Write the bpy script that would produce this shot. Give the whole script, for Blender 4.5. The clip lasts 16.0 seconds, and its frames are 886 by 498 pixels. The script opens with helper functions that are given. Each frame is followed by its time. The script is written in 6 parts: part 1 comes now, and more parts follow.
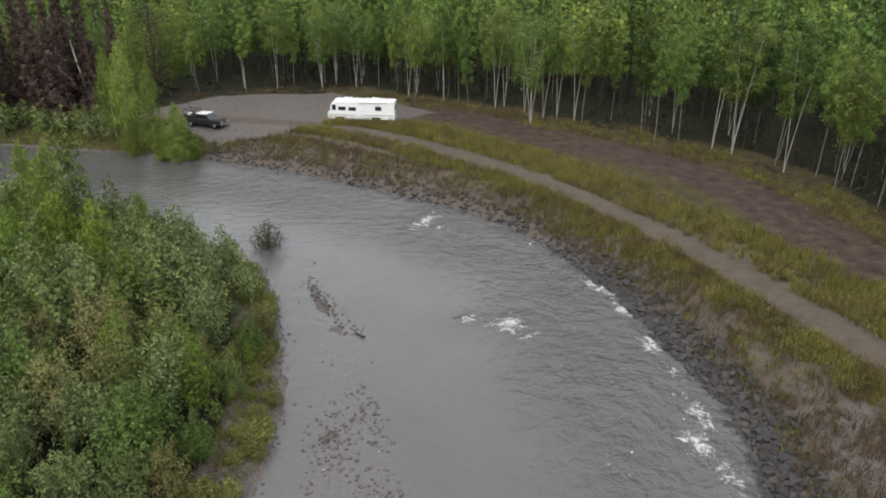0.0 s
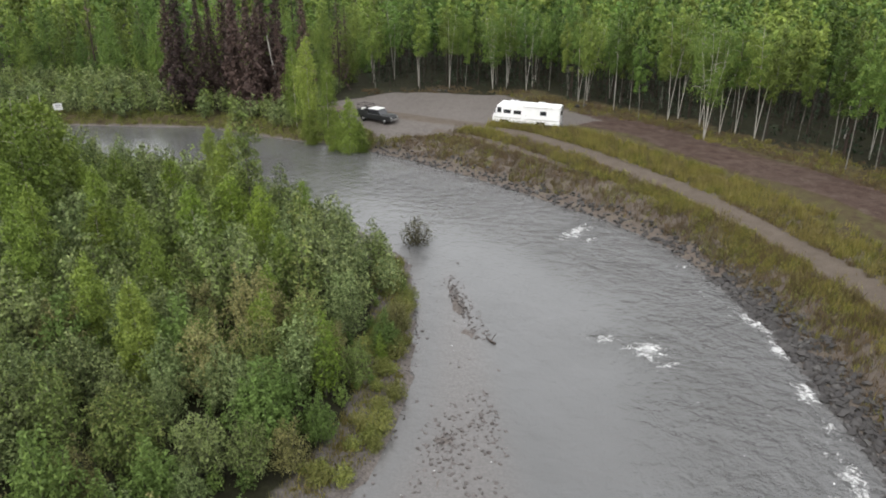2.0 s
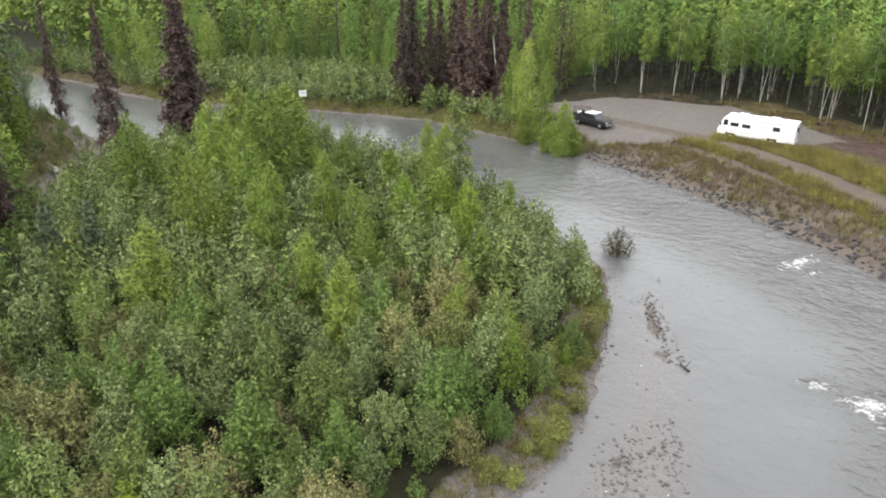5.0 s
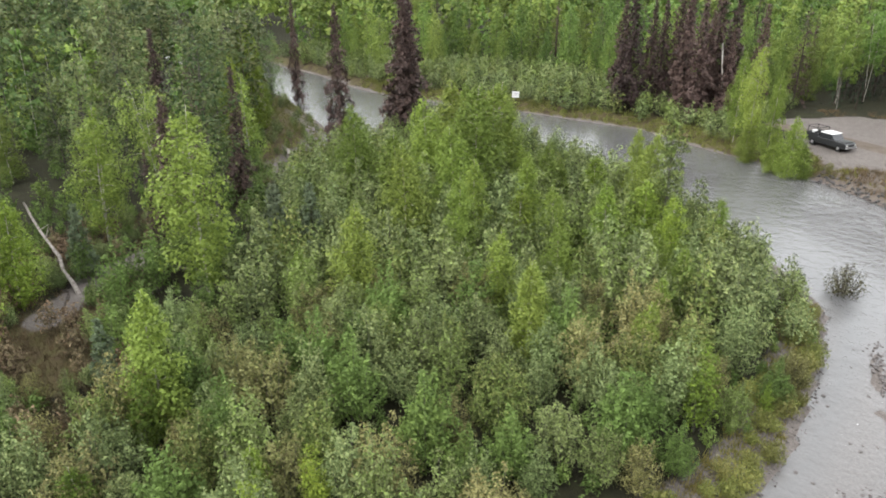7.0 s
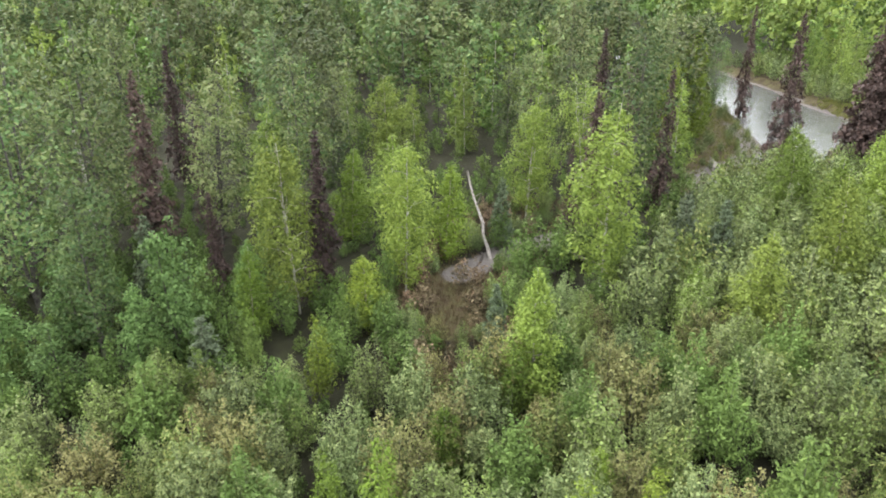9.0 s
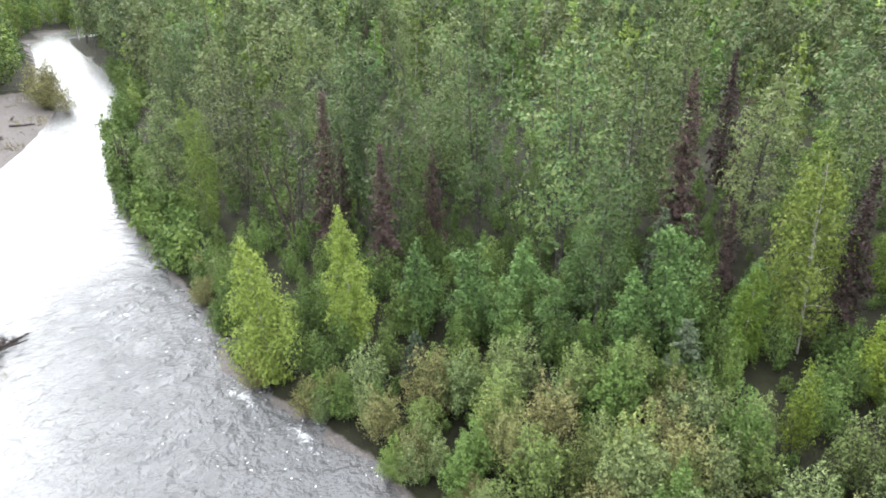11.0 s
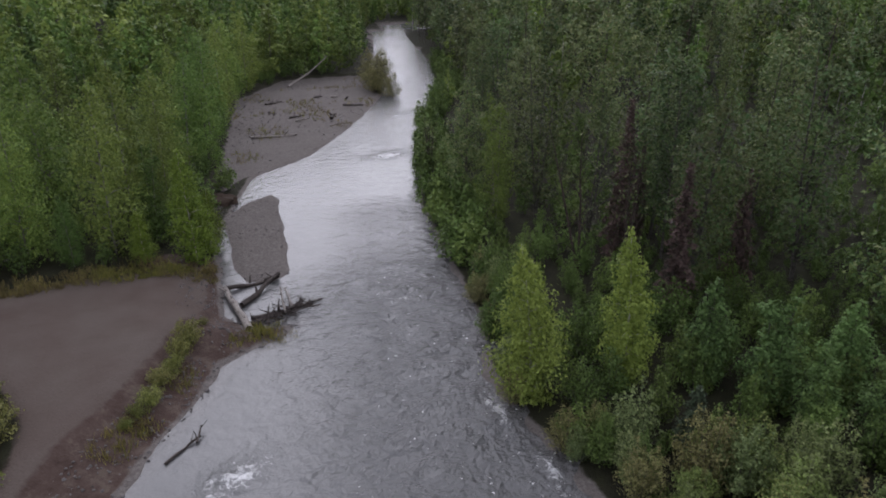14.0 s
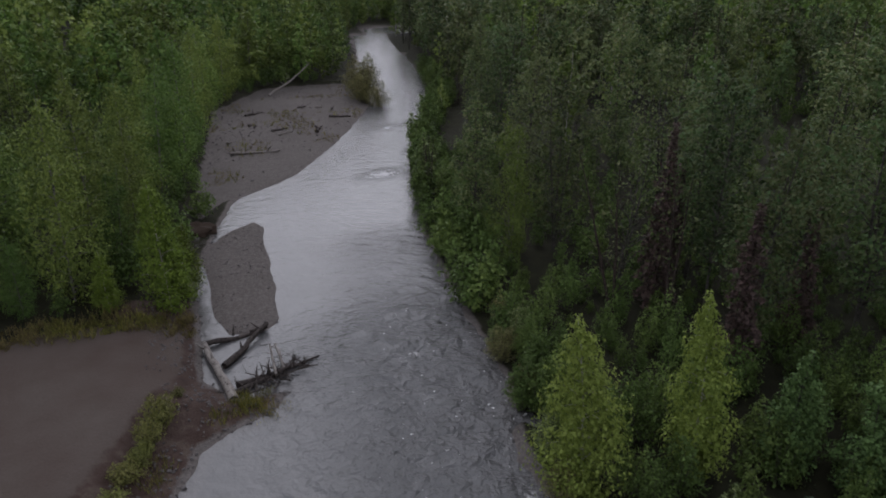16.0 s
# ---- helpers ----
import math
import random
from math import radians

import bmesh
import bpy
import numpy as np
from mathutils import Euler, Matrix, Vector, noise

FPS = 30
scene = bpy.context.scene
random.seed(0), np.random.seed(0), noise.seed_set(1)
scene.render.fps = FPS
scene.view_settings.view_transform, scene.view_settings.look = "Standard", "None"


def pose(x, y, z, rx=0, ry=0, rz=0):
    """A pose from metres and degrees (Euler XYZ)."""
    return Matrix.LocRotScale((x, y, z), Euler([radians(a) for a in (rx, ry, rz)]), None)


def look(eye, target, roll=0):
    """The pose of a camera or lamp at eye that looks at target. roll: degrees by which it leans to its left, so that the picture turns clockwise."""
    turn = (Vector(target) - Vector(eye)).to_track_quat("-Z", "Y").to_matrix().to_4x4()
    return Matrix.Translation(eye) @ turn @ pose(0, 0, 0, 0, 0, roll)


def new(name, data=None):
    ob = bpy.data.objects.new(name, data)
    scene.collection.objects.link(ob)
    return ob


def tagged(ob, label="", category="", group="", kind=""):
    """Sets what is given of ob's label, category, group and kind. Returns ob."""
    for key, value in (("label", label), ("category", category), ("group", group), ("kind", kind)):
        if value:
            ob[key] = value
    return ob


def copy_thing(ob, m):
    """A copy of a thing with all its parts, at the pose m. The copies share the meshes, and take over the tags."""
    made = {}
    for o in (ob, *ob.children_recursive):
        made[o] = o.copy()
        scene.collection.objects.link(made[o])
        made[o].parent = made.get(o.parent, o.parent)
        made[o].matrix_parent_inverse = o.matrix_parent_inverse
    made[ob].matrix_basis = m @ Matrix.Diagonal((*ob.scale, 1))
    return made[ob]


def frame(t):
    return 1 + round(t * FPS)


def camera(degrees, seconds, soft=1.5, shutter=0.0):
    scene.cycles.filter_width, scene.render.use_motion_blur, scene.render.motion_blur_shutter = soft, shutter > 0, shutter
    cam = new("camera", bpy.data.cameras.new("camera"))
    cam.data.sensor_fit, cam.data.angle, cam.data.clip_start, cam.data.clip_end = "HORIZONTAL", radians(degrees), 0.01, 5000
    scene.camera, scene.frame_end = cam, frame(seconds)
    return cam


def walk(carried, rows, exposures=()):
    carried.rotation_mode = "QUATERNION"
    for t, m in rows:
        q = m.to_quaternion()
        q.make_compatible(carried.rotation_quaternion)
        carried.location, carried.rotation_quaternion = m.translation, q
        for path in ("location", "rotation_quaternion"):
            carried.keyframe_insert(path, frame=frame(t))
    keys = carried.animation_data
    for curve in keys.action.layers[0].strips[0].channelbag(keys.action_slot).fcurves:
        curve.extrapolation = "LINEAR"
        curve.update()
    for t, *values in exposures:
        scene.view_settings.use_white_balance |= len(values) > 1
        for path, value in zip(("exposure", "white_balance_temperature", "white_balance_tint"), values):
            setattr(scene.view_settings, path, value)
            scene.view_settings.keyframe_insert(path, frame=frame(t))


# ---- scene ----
# Drone turning above a silty river bend between a gravel dike and a wooded point bar.
cam = camera(64.8, 16.0, soft=1.85)
# seconds, place in metres, then yaw, pitch and roll in degrees
PATH = [
    (0, -3.200, -0.666, 24.543, -3.01, -23.31, 0.71),
    (0.5, -2.549, -0.349, 24.641, -0.91, -23.29, 0.69),
    (1, -2.226, -0.176, 24.760, 2.55, -23.34, 0.86),
    (1.5, -2.043, -0.081, 24.762, 6.52, -23.37, 0.87),
    (2, -1.765, 0.011, 24.767, 11.39, -23.37, 0.85),
    (2.5, -1.633, 0.145, 24.622, 16.54, -23.33, 0.82),
    (3, -1.527, 0.155, 24.700, 21.51, -23.38, 0.59),
    (3.5, -1.601, 0.196, 24.819, 25.97, -23.49, 0.65),
    (3.7, -1.605, 0.183, 24.852, 27.72, -23.51, 0.64),
    (4.3, -1.618, 0.143, 24.951, 28.87, -23.55, 0.58),
    (5.1, -1.635, 0.091, 25.083, 29.22, -23.61, 0.51),
    (5.8, -1.649, 0.045, 25.199, 29.80, -23.66, 0.44),
    (6, -1.654, 0.032, 25.232, 30.90, -23.67, 0.42),
    (6.5, -1.665, 0.274, 25.191, 37.94, -23.62, 0.22),
    (7, -1.800, 0.448, 25.107, 46.53, -23.53, 0.14),
    (7.5, -1.877, 0.524, 25.061, 55.18, -23.40, 0.05),
    (8, -2.084, 0.737, 24.928, 63.75, -23.29, 0.07),
    (8.2, -2.125, 0.752, 24.890, 67.30, -23.26, 0.06),
    (8.7, -2.229, 0.790, 24.796, 76.18, -23.17, 0.02),
    (9.25, -2.343, 0.831, 24.692, 86.14, -23.07, -0.03),
    (9.8, -2.457, 0.873, 24.587, 96.79, -22.97, -0.07),
    (10.3, -2.561, 0.910, 24.493, 107.54, -22.89, -0.11),
    (10.5, -2.602, 0.925, 24.455, 112.04, -22.85, -0.13),
    (11, -2.641, 0.809, 24.394, 124.81, -22.73, -0.04),
    (11.5, -2.635, 0.725, 24.319, 136.35, -22.63, 0.14),
    (12, -2.703, 0.579, 24.192, 147.11, -22.60, 0.32),
    (12.5, -2.855, 0.539, 24.091, 151.22, -22.70, 0.44),
    (13, -3.178, 0.172, 24.094, 150.44, -22.88, 0.38),
    (13.5, -3.900, -0.774, 24.059, 149.77, -22.79, 0.28),
    (14, -4.741, -2.097, 24.023, 149.10, -22.71, 0.29),
    (14.5, -5.449, -3.732, 24.047, 148.42, -22.68, 0.46),
    (15, -6.078, -5.639, 24.033, 147.93, -22.61, 0.61),
    (15.5, -6.432, -7.835, 23.999, 147.44, -22.57, 0.76),
    (16, -6.630, -10.266, 23.919, 147.09, -22.51, 0.81),
]
EXPOSURES = [(0.0, 0.33, 6450, 10), (1.0, 0.46, 6480, 10), (2.5, 0.82, 6500, 10), (3.7, 1.13, 6500, 10), (6.0, 1.22, 6480, 10), (8.0, 1.52, 6450, 10),
             (10.5, 1.98, 6150, 10), (11.0, 1.78, 6100, 10), (11.5, 1.42, 6050, 10), (12.1, 0.64, 5950, 15), (12.5, 0.48, 5950, 18), (14.0, -0.14, 5950, 20), (16.0, -0.74, 5950, 18)]
walk(cam, [(t, pose(x, y, z, 90 + pitch, 0, yaw) @ pose(0, 0, 0, 0, 0, roll)) for t, x, y, z, yaw, pitch, roll in PATH], EXPOSURES)

# ---- overcast sky and a weak, broad sun ----
SUN_ELEVATION, SUN_ROTATION = radians(42), radians(205)
world = bpy.data.worlds.new("overcast_sky")
scene.world = world
world.use_nodes = True
wn = world.node_tree.nodes
sky = wn.new("ShaderNodeTexSky")
sky.sky_type, sky.sun_disc = "NISHITA", False
sky.sun_elevation, sky.sun_rotation = SUN_ELEVATION, SUN_ROTATION
sky.air_density, sky.dust_density = 1.6, 4.0
soft_sky = wn.new("ShaderNodeHueSaturation")
soft_sky.inputs["Saturation"].default_value = 0.22
world.node_tree.links.new(sky.outputs[0], soft_sky.inputs["Color"])
cloud = wn.new("ShaderNodeMix")
cloud.data_type = "RGBA"
cloud.inputs["Factor"].default_value = 0.8
cloud.inputs[7].default_value = (9.4, 9.55, 9.8, 1)
world.node_tree.links.new(soft_sky.outputs[0], cloud.inputs[6])
world.node_tree.links.new(cloud.outputs[2], wn["Background"].inputs[0])
wn["Background"].inputs[1].default_value = 0.125
sun = new("sun", bpy.data.lights.new("sun", "SUN"))
sun.data.energy, sun.data.angle, sun.data.color = 1.15, radians(70), (1.0, 0.97, 0.92)
sun.matrix_world = look((0, 0, 80), (0 - math.sin(SUN_ROTATION) * 60, -math.cos(SUN_ROTATION) * 60, 80 - 60 * math.tan(SUN_ELEVATION)))

# ---- materials ----


def material(name, rough=0.8, spec=0.3):
    m = bpy.data.materials.new(name)
    m.use_nodes = True
    b = m.node_tree.nodes["Principled BSDF"]
    b.inputs["Roughness"].default_value = rough
    b.inputs["Specular IOR Level"].default_value = spec
    return m, m.node_tree.nodes, m.node_tree.links, b


def noise_node(n, l, scale, detail=4.0, rough=0.6, coords=None):
    t = n.new("ShaderNodeTexNoise")
    t.inputs["Scale"].default_value, t.inputs["Detail"].default_value, t.inputs["Roughness"].default_value = scale, detail, rough
    if coords is not None:
        l.new(coords, t.inputs["Vector"])
    return t


def ramp(n, l, source, stops):
    r = n.new("ShaderNodeValToRGB")
    while len(r.color_ramp.elements) < len(stops):
        r.color_ramp.elements.new(0.5)
    for e, (p, c) in zip(r.color_ramp.elements, stops):
        e.position, e.color = p, (*c, 1) if len(c) == 3 else c
    l.new(source, r.inputs[0])
    return r


def mix(n, l, fac, a, b, kind="MIX"):
    m = n.new("ShaderNodeMix")
    m.data_type, m.blend_type = "RGBA", kind
    for socket, v in ((m.inputs["Factor"], fac), (m.inputs[6], a), (m.inputs[7], b)):
        if hasattr(v, "links"):
            l.new(v, socket)
        elif isinstance(v, tuple):
            socket.default_value = (*v, 1)
        else:
            socket.default_value = v
    return m.outputs[2]


def calc(n, l, op, a, b=None):
    m = n.new("ShaderNodeMath")
    m.operation = op
    for i, v in enumerate((a, b)):
        if v is None:
            continue
        if hasattr(v, "links"):
            l.new(v, m.inputs[i])
        else:
            m.inputs[i].default_value = v
    return m.outputs[0]


def bumped(n, l, b, height, strength, distance):
    u = n.new("ShaderNodeBump")
    u.inputs["Strength"].default_value, u.inputs["Distance"].default_value = strength, distance
    l.new(height, u.inputs["Height"])
    l.new(u.outputs[0], b.inputs["Normal"])
    return u


def world_place(n):
    return n.new("ShaderNodeNewGeometry").outputs["Position"]


def plain(name, colour, rough=0.6, spec=0.4, metal=0.0, vary=0.12, scale=6.0):
    """A painted or plain surface with faint two-scale wear."""
    m, n, l, b = material(name, rough, spec)
    b.inputs["Metallic"].default_value = metal
    o = n.new("ShaderNodeTexCoord").outputs["Object"]
    a, c = noise_node(n, l, scale, 5, 0.6, o), noise_node(n, l, scale * 9, 3, 0.6, o)
    both = calc(n, l, "MULTIPLY", a.outputs[0], c.outputs[0])
    dark = tuple(v * (1 - vary * 2.2) for v in colour)
    l.new(ramp(n, l, both, [(0.12, dark), (0.36, colour)]).outputs[0], b.inputs["Base Color"])
    return m


def foliage(name, tones, translucency=0.15, rough=0.55, spread=(0.60, 0.56, 0.42)):
    """Leaves: the tone runs from plant to plant and from leaf to leaf."""
    m, n, l, b = material(name, rough, 0.12)
    info = n.new("ShaderNodeObjectInfo").outputs["Random"]
    tint = n.new("ShaderNodeAttribute")
    tint.attribute_name = "tint"
    plant = calc(n, l, "FRACT", calc(n, l, "ADD", info, tint.outputs["Fac"]))
    island = n.new("ShaderNodeNewGeometry").outputs["Random Per Island"]
    tone = calc(n, l, "ADD", calc(n, l, "MULTIPLY", plant, 0.68), calc(n, l, "MULTIPLY", island, 0.32))
    step = 1.0 / (len(tones) - 1)
    colour = ramp(n, l, tone, [(i * step, c) for i, c in enumerate(tones)]).outputs[0]
    other = calc(n, l, "FRACT", calc(n, l, "MULTIPLY", plant, 7.31))
    shade = calc(n, l, "ADD", calc(n, l, "ADD", calc(n, l, "MULTIPLY", island, spread[0]), calc(n, l, "MULTIPLY", other, spread[1])), spread[2])
    vary = n.new("ShaderNodeHueSaturation")
    l.new(colour, vary.inputs["Color"])
    l.new(shade, vary.inputs["Value"])
    l.new(vary.outputs[0], b.inputs["Base Color"])
    tr = n.new("ShaderNodeBsdfTranslucent")
    l.new(vary.outputs[0], tr.inputs[0])
    ms = n.new("ShaderNodeMixShader")
    ms.inputs[0].default_value = translucency
    l.new(b.outputs[0], ms.inputs[1])
    l.new(tr.outputs[0], ms.inputs[2])
    l.new(ms.outputs[0], n["Material Output"].inputs[0])
    return m


def bark(name, light, dark, scale=3.0, cut=0.5):
    m, n, l, b = material(name, 0.85, 0.2)
    o = n.new("ShaderNodeTexCoord").outputs["Object"]
    mp = n.new("ShaderNodeMapping")
    mp.inputs["Scale"].default_value = (1, 1, 2.2)
    l.new(o, mp.inputs[0])
    t = noise_node(n, l, scale, 6, 0.7, mp.outputs[0])
    l.new(ramp(n, l, t.outputs[0], [(cut - 0.12, dark), (cut + 0.05, light)]).outputs[0], b.inputs["Base Color"])
    bumped(n, l, b, t.outputs[0], 0.5, 0.02)
    return m


LEAF_BIRCH = foliage("birch_leaves", [(0.060, 0.104, 0.028), (0.088, 0.146, 0.033), (0.136, 0.182, 0.040), (0.168, 0.206, 0.048)], spread=(0.45, 0.90, 0.40))
LEAF_YOUNG = foliage("young_birch_leaves", [(0.085, 0.135, 0.023), (0.118, 0.170, 0.026), (0.158, 0.198, 0.028)])
LEAF_FRESH = foliage("fresh_birch_leaves", [(0.136, 0.196, 0.040), (0.160, 0.216, 0.044), (0.192, 0.234, 0.052)], 0.28)
LEAF_WILLOW = foliage("willow_leaves", [(0.113, 0.154, 0.050), (0.132, 0.175, 0.069), (0.166, 0.193, 0.078), (0.119, 0.169, 0.042), (0.164, 0.160, 0.061)], spread=(1.05, 0.5, 0.22))
LEAF_ALDER = foliage("alder_leaves", [(0.078, 0.124, 0.031), (0.096, 0.146, 0.038), (0.116, 0.156, 0.038)])
LEAF_FRESH_ALDER = foliage("fresh_alder_leaves", [(0.082, 0.142, 0.042), (0.102, 0.168, 0.052), (0.124, 0.176, 0.050)])
LEAF_POPLAR = foliage("cottonwood_leaves", [(0.046, 0.080, 0.027), (0.080, 0.108, 0.038), (0.128, 0.140, 0.058), (0.058, 0.106, 0.036), (0.096, 0.126, 0.042), (0.152, 0.150, 0.072)], spread=(0.45, 0.95, 0.34))
LEAF_BUD = foliage("budding_willow_leaves", [(0.116, 0.122, 0.044), (0.150, 0.142, 0.056), (0.176, 0.166, 0.068), (0.132, 0.148, 0.052)], spread=(1.05, 0.5, 0.22))
LEAF_BRUSH = foliage("dry_brush_twigs", [(0.150, 0.098, 0.062), (0.196, 0.136, 0.090), (0.128, 0.110, 0.060), (0.180, 0.120, 0.080)], 0.1, spread=(0.9, 0.4, 0.3))
LEAF_VERGE = foliage("yellow_green_willow_leaves", [(0.124, 0.150, 0.038), (0.160, 0.172, 0.048), (0.148, 0.138, 0.050)])
# needles kept near black, the forest's inner shade put into their tone
NEEDLE_SHADED = foliage("shade_dark_spruce_needles", [(0.015, 0.028, 0.013), (0.030, 0.045, 0.025), (0.050, 0.065, 0.040)], 0.1)
LEAF_FLOODED = foliage("flooded_willow_leaves", [(0.056, 0.060, 0.028), (0.086, 0.082, 0.042), (0.124, 0.108, 0.060)])
NEEDLE_PALE = foliage("grey_green_spruce_needles", [(0.055, 0.078, 0.042), (0.075, 0.100, 0.056), (0.096, 0.116, 0.068)], 0.1)
NEEDLE_DEAD = foliage("dead_spruce_needles", [(0.048, 0.033, 0.030), (0.072, 0.049, 0.043), (0.104, 0.070, 0.058)], 0.1)
LEAF_GRASS = foliage("dike_grass_blades", [(0.108, 0.124, 0.030), (0.168, 0.166, 0.040), (0.220, 0.188, 0.060), (0.120, 0.092, 0.048), (0.196, 0.190, 0.048)], 0.25)
LEAF_DRY = foliage("dry_grass_blades", [(0.115, 0.088, 0.052), (0.140, 0.100, 0.060), (0.085, 0.074, 0.040), (0.120, 0.080, 0.050)], 0.25)
BARK_BIRCH = bark("white_birch_bark", (0.36, 0.34, 0.305), (0.070, 0.059, 0.052), 2.6, 0.42)
BARK_PALE = bark("grey_birch_bark", (0.185, 0.172, 0.152), (0.05, 0.052, 0.046), 2.6, 0.46)
BARK_GREY = bark("grey_cottonwood_bark", (0.100, 0.092, 0.080), (0.030, 0.026, 0.022), 3.0, 0.5)
BARK_DARK = bark("dark_spruce_bark", (0.060, 0.045, 0.036), (0.021, 0.016, 0.014), 3.5, 0.5)
WOOD_BLEACHED = bark("bleached_driftwood", (0.252, 0.228, 0.204), (0.072, 0.060, 0.051), 4.0, 0.47)
WOOD_WET = bark("wet_dark_driftwood", (0.066, 0.054, 0.048), (0.018, 0.015, 0.013), 4.0, 0.5)


def rock_material(name, tones):
    m, n, l, b = material(name, 0.75, 0.4)
    info = n.new("ShaderNodeObjectInfo").outputs["Random"]
    island = n.new("ShaderNodeNewGeometry").outputs["Random Per Island"]
    pick = calc(n, l, "FRACT", calc(n, l, "ADD", info, island))
    step = 1.0 / (len(tones) - 1)
    base = ramp(n, l, pick, [(i * step, c) for i, c in enumerate(tones)]).outputs[0]
    p = world_place(n)
    fine = noise_node(n, l, 9, 6, 0.7, p)
    l.new(mix(n, l, calc(n, l, "MULTIPLY", fine.outputs[0], 0.7), base, (0.05, 0.046, 0.045)), b.inputs["Base Color"])
    bumped(n, l, b, fine.outputs[0], 0.6, 0.05)
    return m


ROCK = rock_material("riprap_stone", [(0.020, 0.019, 0.018), (0.036, 0.034, 0.032), (0.060, 0.055, 0.052), (0.026, 0.024, 0.024), (0.095, 0.091, 0.085)])
PEBBLE = rock_material("river_pebbles", [(0.077, 0.066, 0.061), (0.121, 0.107, 0.102), (0.165, 0.149, 0.143), (0.099, 0.085, 0.080)])


def ground_material():
    """Soil, gravel, track, mud, moss and canopy-shaded litter by the zone attributes of the sheet."""
    m, n, l, b = material("river_valley_ground", 0.9, 0.14)
    p = world_place(n)
    big, mid, fine = noise_node(n, l, 0.12, 5, 0.6, p), noise_node(n, l, 0.75, 8, 0.75, p), noise_node(n, l, 9.0, 5, 0.7, p)
    stones = n.new("ShaderNodeTexVoronoi")
    stones.inputs["Scale"].default_value = 6.5
    l.new(p, stones.inputs["Vector"])
    cell = n.new("ShaderNodeSeparateColor")
    l.new(stones.outputs["Color"], cell.inputs[0])
    zone, more = n.new("ShaderNodeAttribute"), n.new("ShaderNodeAttribute")
    zone.attribute_name, more.attribute_name = "zones", "zones_b"
    zs, ms = n.new("ShaderNodeSeparateColor"), n.new("ShaderNodeSeparateColor")
    l.new(zone.outputs["Color"], zs.inputs[0])
    l.new(more.outputs["Color"], ms.inputs[0])
    # litter is near black: the shade under the tree canopy is in its tone
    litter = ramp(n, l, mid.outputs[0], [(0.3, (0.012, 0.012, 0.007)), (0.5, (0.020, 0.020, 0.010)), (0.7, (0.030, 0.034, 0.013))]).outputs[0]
    gravel = mix(n, l, 0.55, ramp(n, l, cell.outputs[0], [(0.0, (0.082, 0.072, 0.067)), (0.5, (0.142, 0.125, 0.115)), (1.0, (0.220, 0.199, 0.187))]).outputs[0],
                 ramp(n, l, fine.outputs[0], [(0.3, (0.089, 0.078, 0.071)), (0.7, (0.180, 0.158, 0.145))]).outputs[0])
    track = ramp(n, l, calc(n, l, "MULTIPLY", mid.outputs[0], fine.outputs[0]), [(0.1, (0.076, 0.060, 0.046)), (0.3, (0.128, 0.104, 0.084)), (0.45, (0.160, 0.134, 0.108))]).outputs[0]
    mud = ramp(n, l, mid.outputs[0], [(0.32, (0.024, 0.013, 0.010)), (0.42, (0.056, 0.033, 0.026)), (0.53, (0.074, 0.048, 0.039)), (0.62, (0.110, 0.082, 0.066)), (0.7, (0.064, 0.058, 0.030))]).outputs[0]
    moss = ramp(n, l, mid.outputs[0], [(0.32, (0.047, 0.030, 0.019)), (0.48, (0.072, 0.055, 0.028)), (0.6, (0.083, 0.077, 0.030)), (0.72, (0.116, 0.094, 0.050))]).outputs[0]
    sand = mix(n, l, ramp(n, l, big.outputs[0], [(0.36, (0.9, 0.9, 0.9)), (0.62, (0.05, 0.05, 0.05))]).outputs[0], ramp(n, l, fine.outputs[0], [(0.25, (0.100, 0.080, 0.068)), (0.75, (0.138, 0.114, 0.098))]).outputs[0], (0.074, 0.050, 0.041))
    slope = ramp(n, l, mid.outputs[0], [(0.3, (0.066, 0.050, 0.041)), (0.5, (0.128, 0.106, 0.090)), (0.72, (0.138, 0.124, 0.088))]).outputs[0]

    def edge(socket, source=mid):
        """A zone's weight with a ragged border."""
        k = calc(n, l, "ADD", socket, calc(n, l, "MULTIPLY", calc(n, l, "SUBTRACT", source.outputs[0], 0.5), 0.75))
        return ramp(n, l, k, [(0.36, (0, 0, 0)), (0.62, (1, 1, 1))]).outputs[0]

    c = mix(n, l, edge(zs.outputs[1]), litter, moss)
    c = mix(n, l, edge(ms.outputs[1]), c, slope)
    c = mix(n, l, edge(ms.outputs[0]), c, mud)
    c = mix(n, l, edge(zs.outputs[2]), c, gravel)
    c = mix(n, l, edge(zs.outputs[0]), c, track)
    c = mix(n, l, edge(ms.outputs[2]), c, sand)
    c = mix(n, l, calc(n, l, "MULTIPLY", big.outputs[0], 0.35), c, (0.032, 0.028, 0.021))
    l.new(c, b.inputs["Base Color"])
    wet = calc(n, l, "MULTIPLY", edge(ms.outputs[0]), 0.16)
    l.new(calc(n, l, "SUBTRACT", 0.92, wet), b.inputs["Roughness"])
    h = calc(n, l, "ADD", calc(n, l, "MULTIPLY", stones.outputs["Distance"], 0.5), fine.outputs[0])
    bumped(n, l, b, h, 0.7, 0.08)
    return m


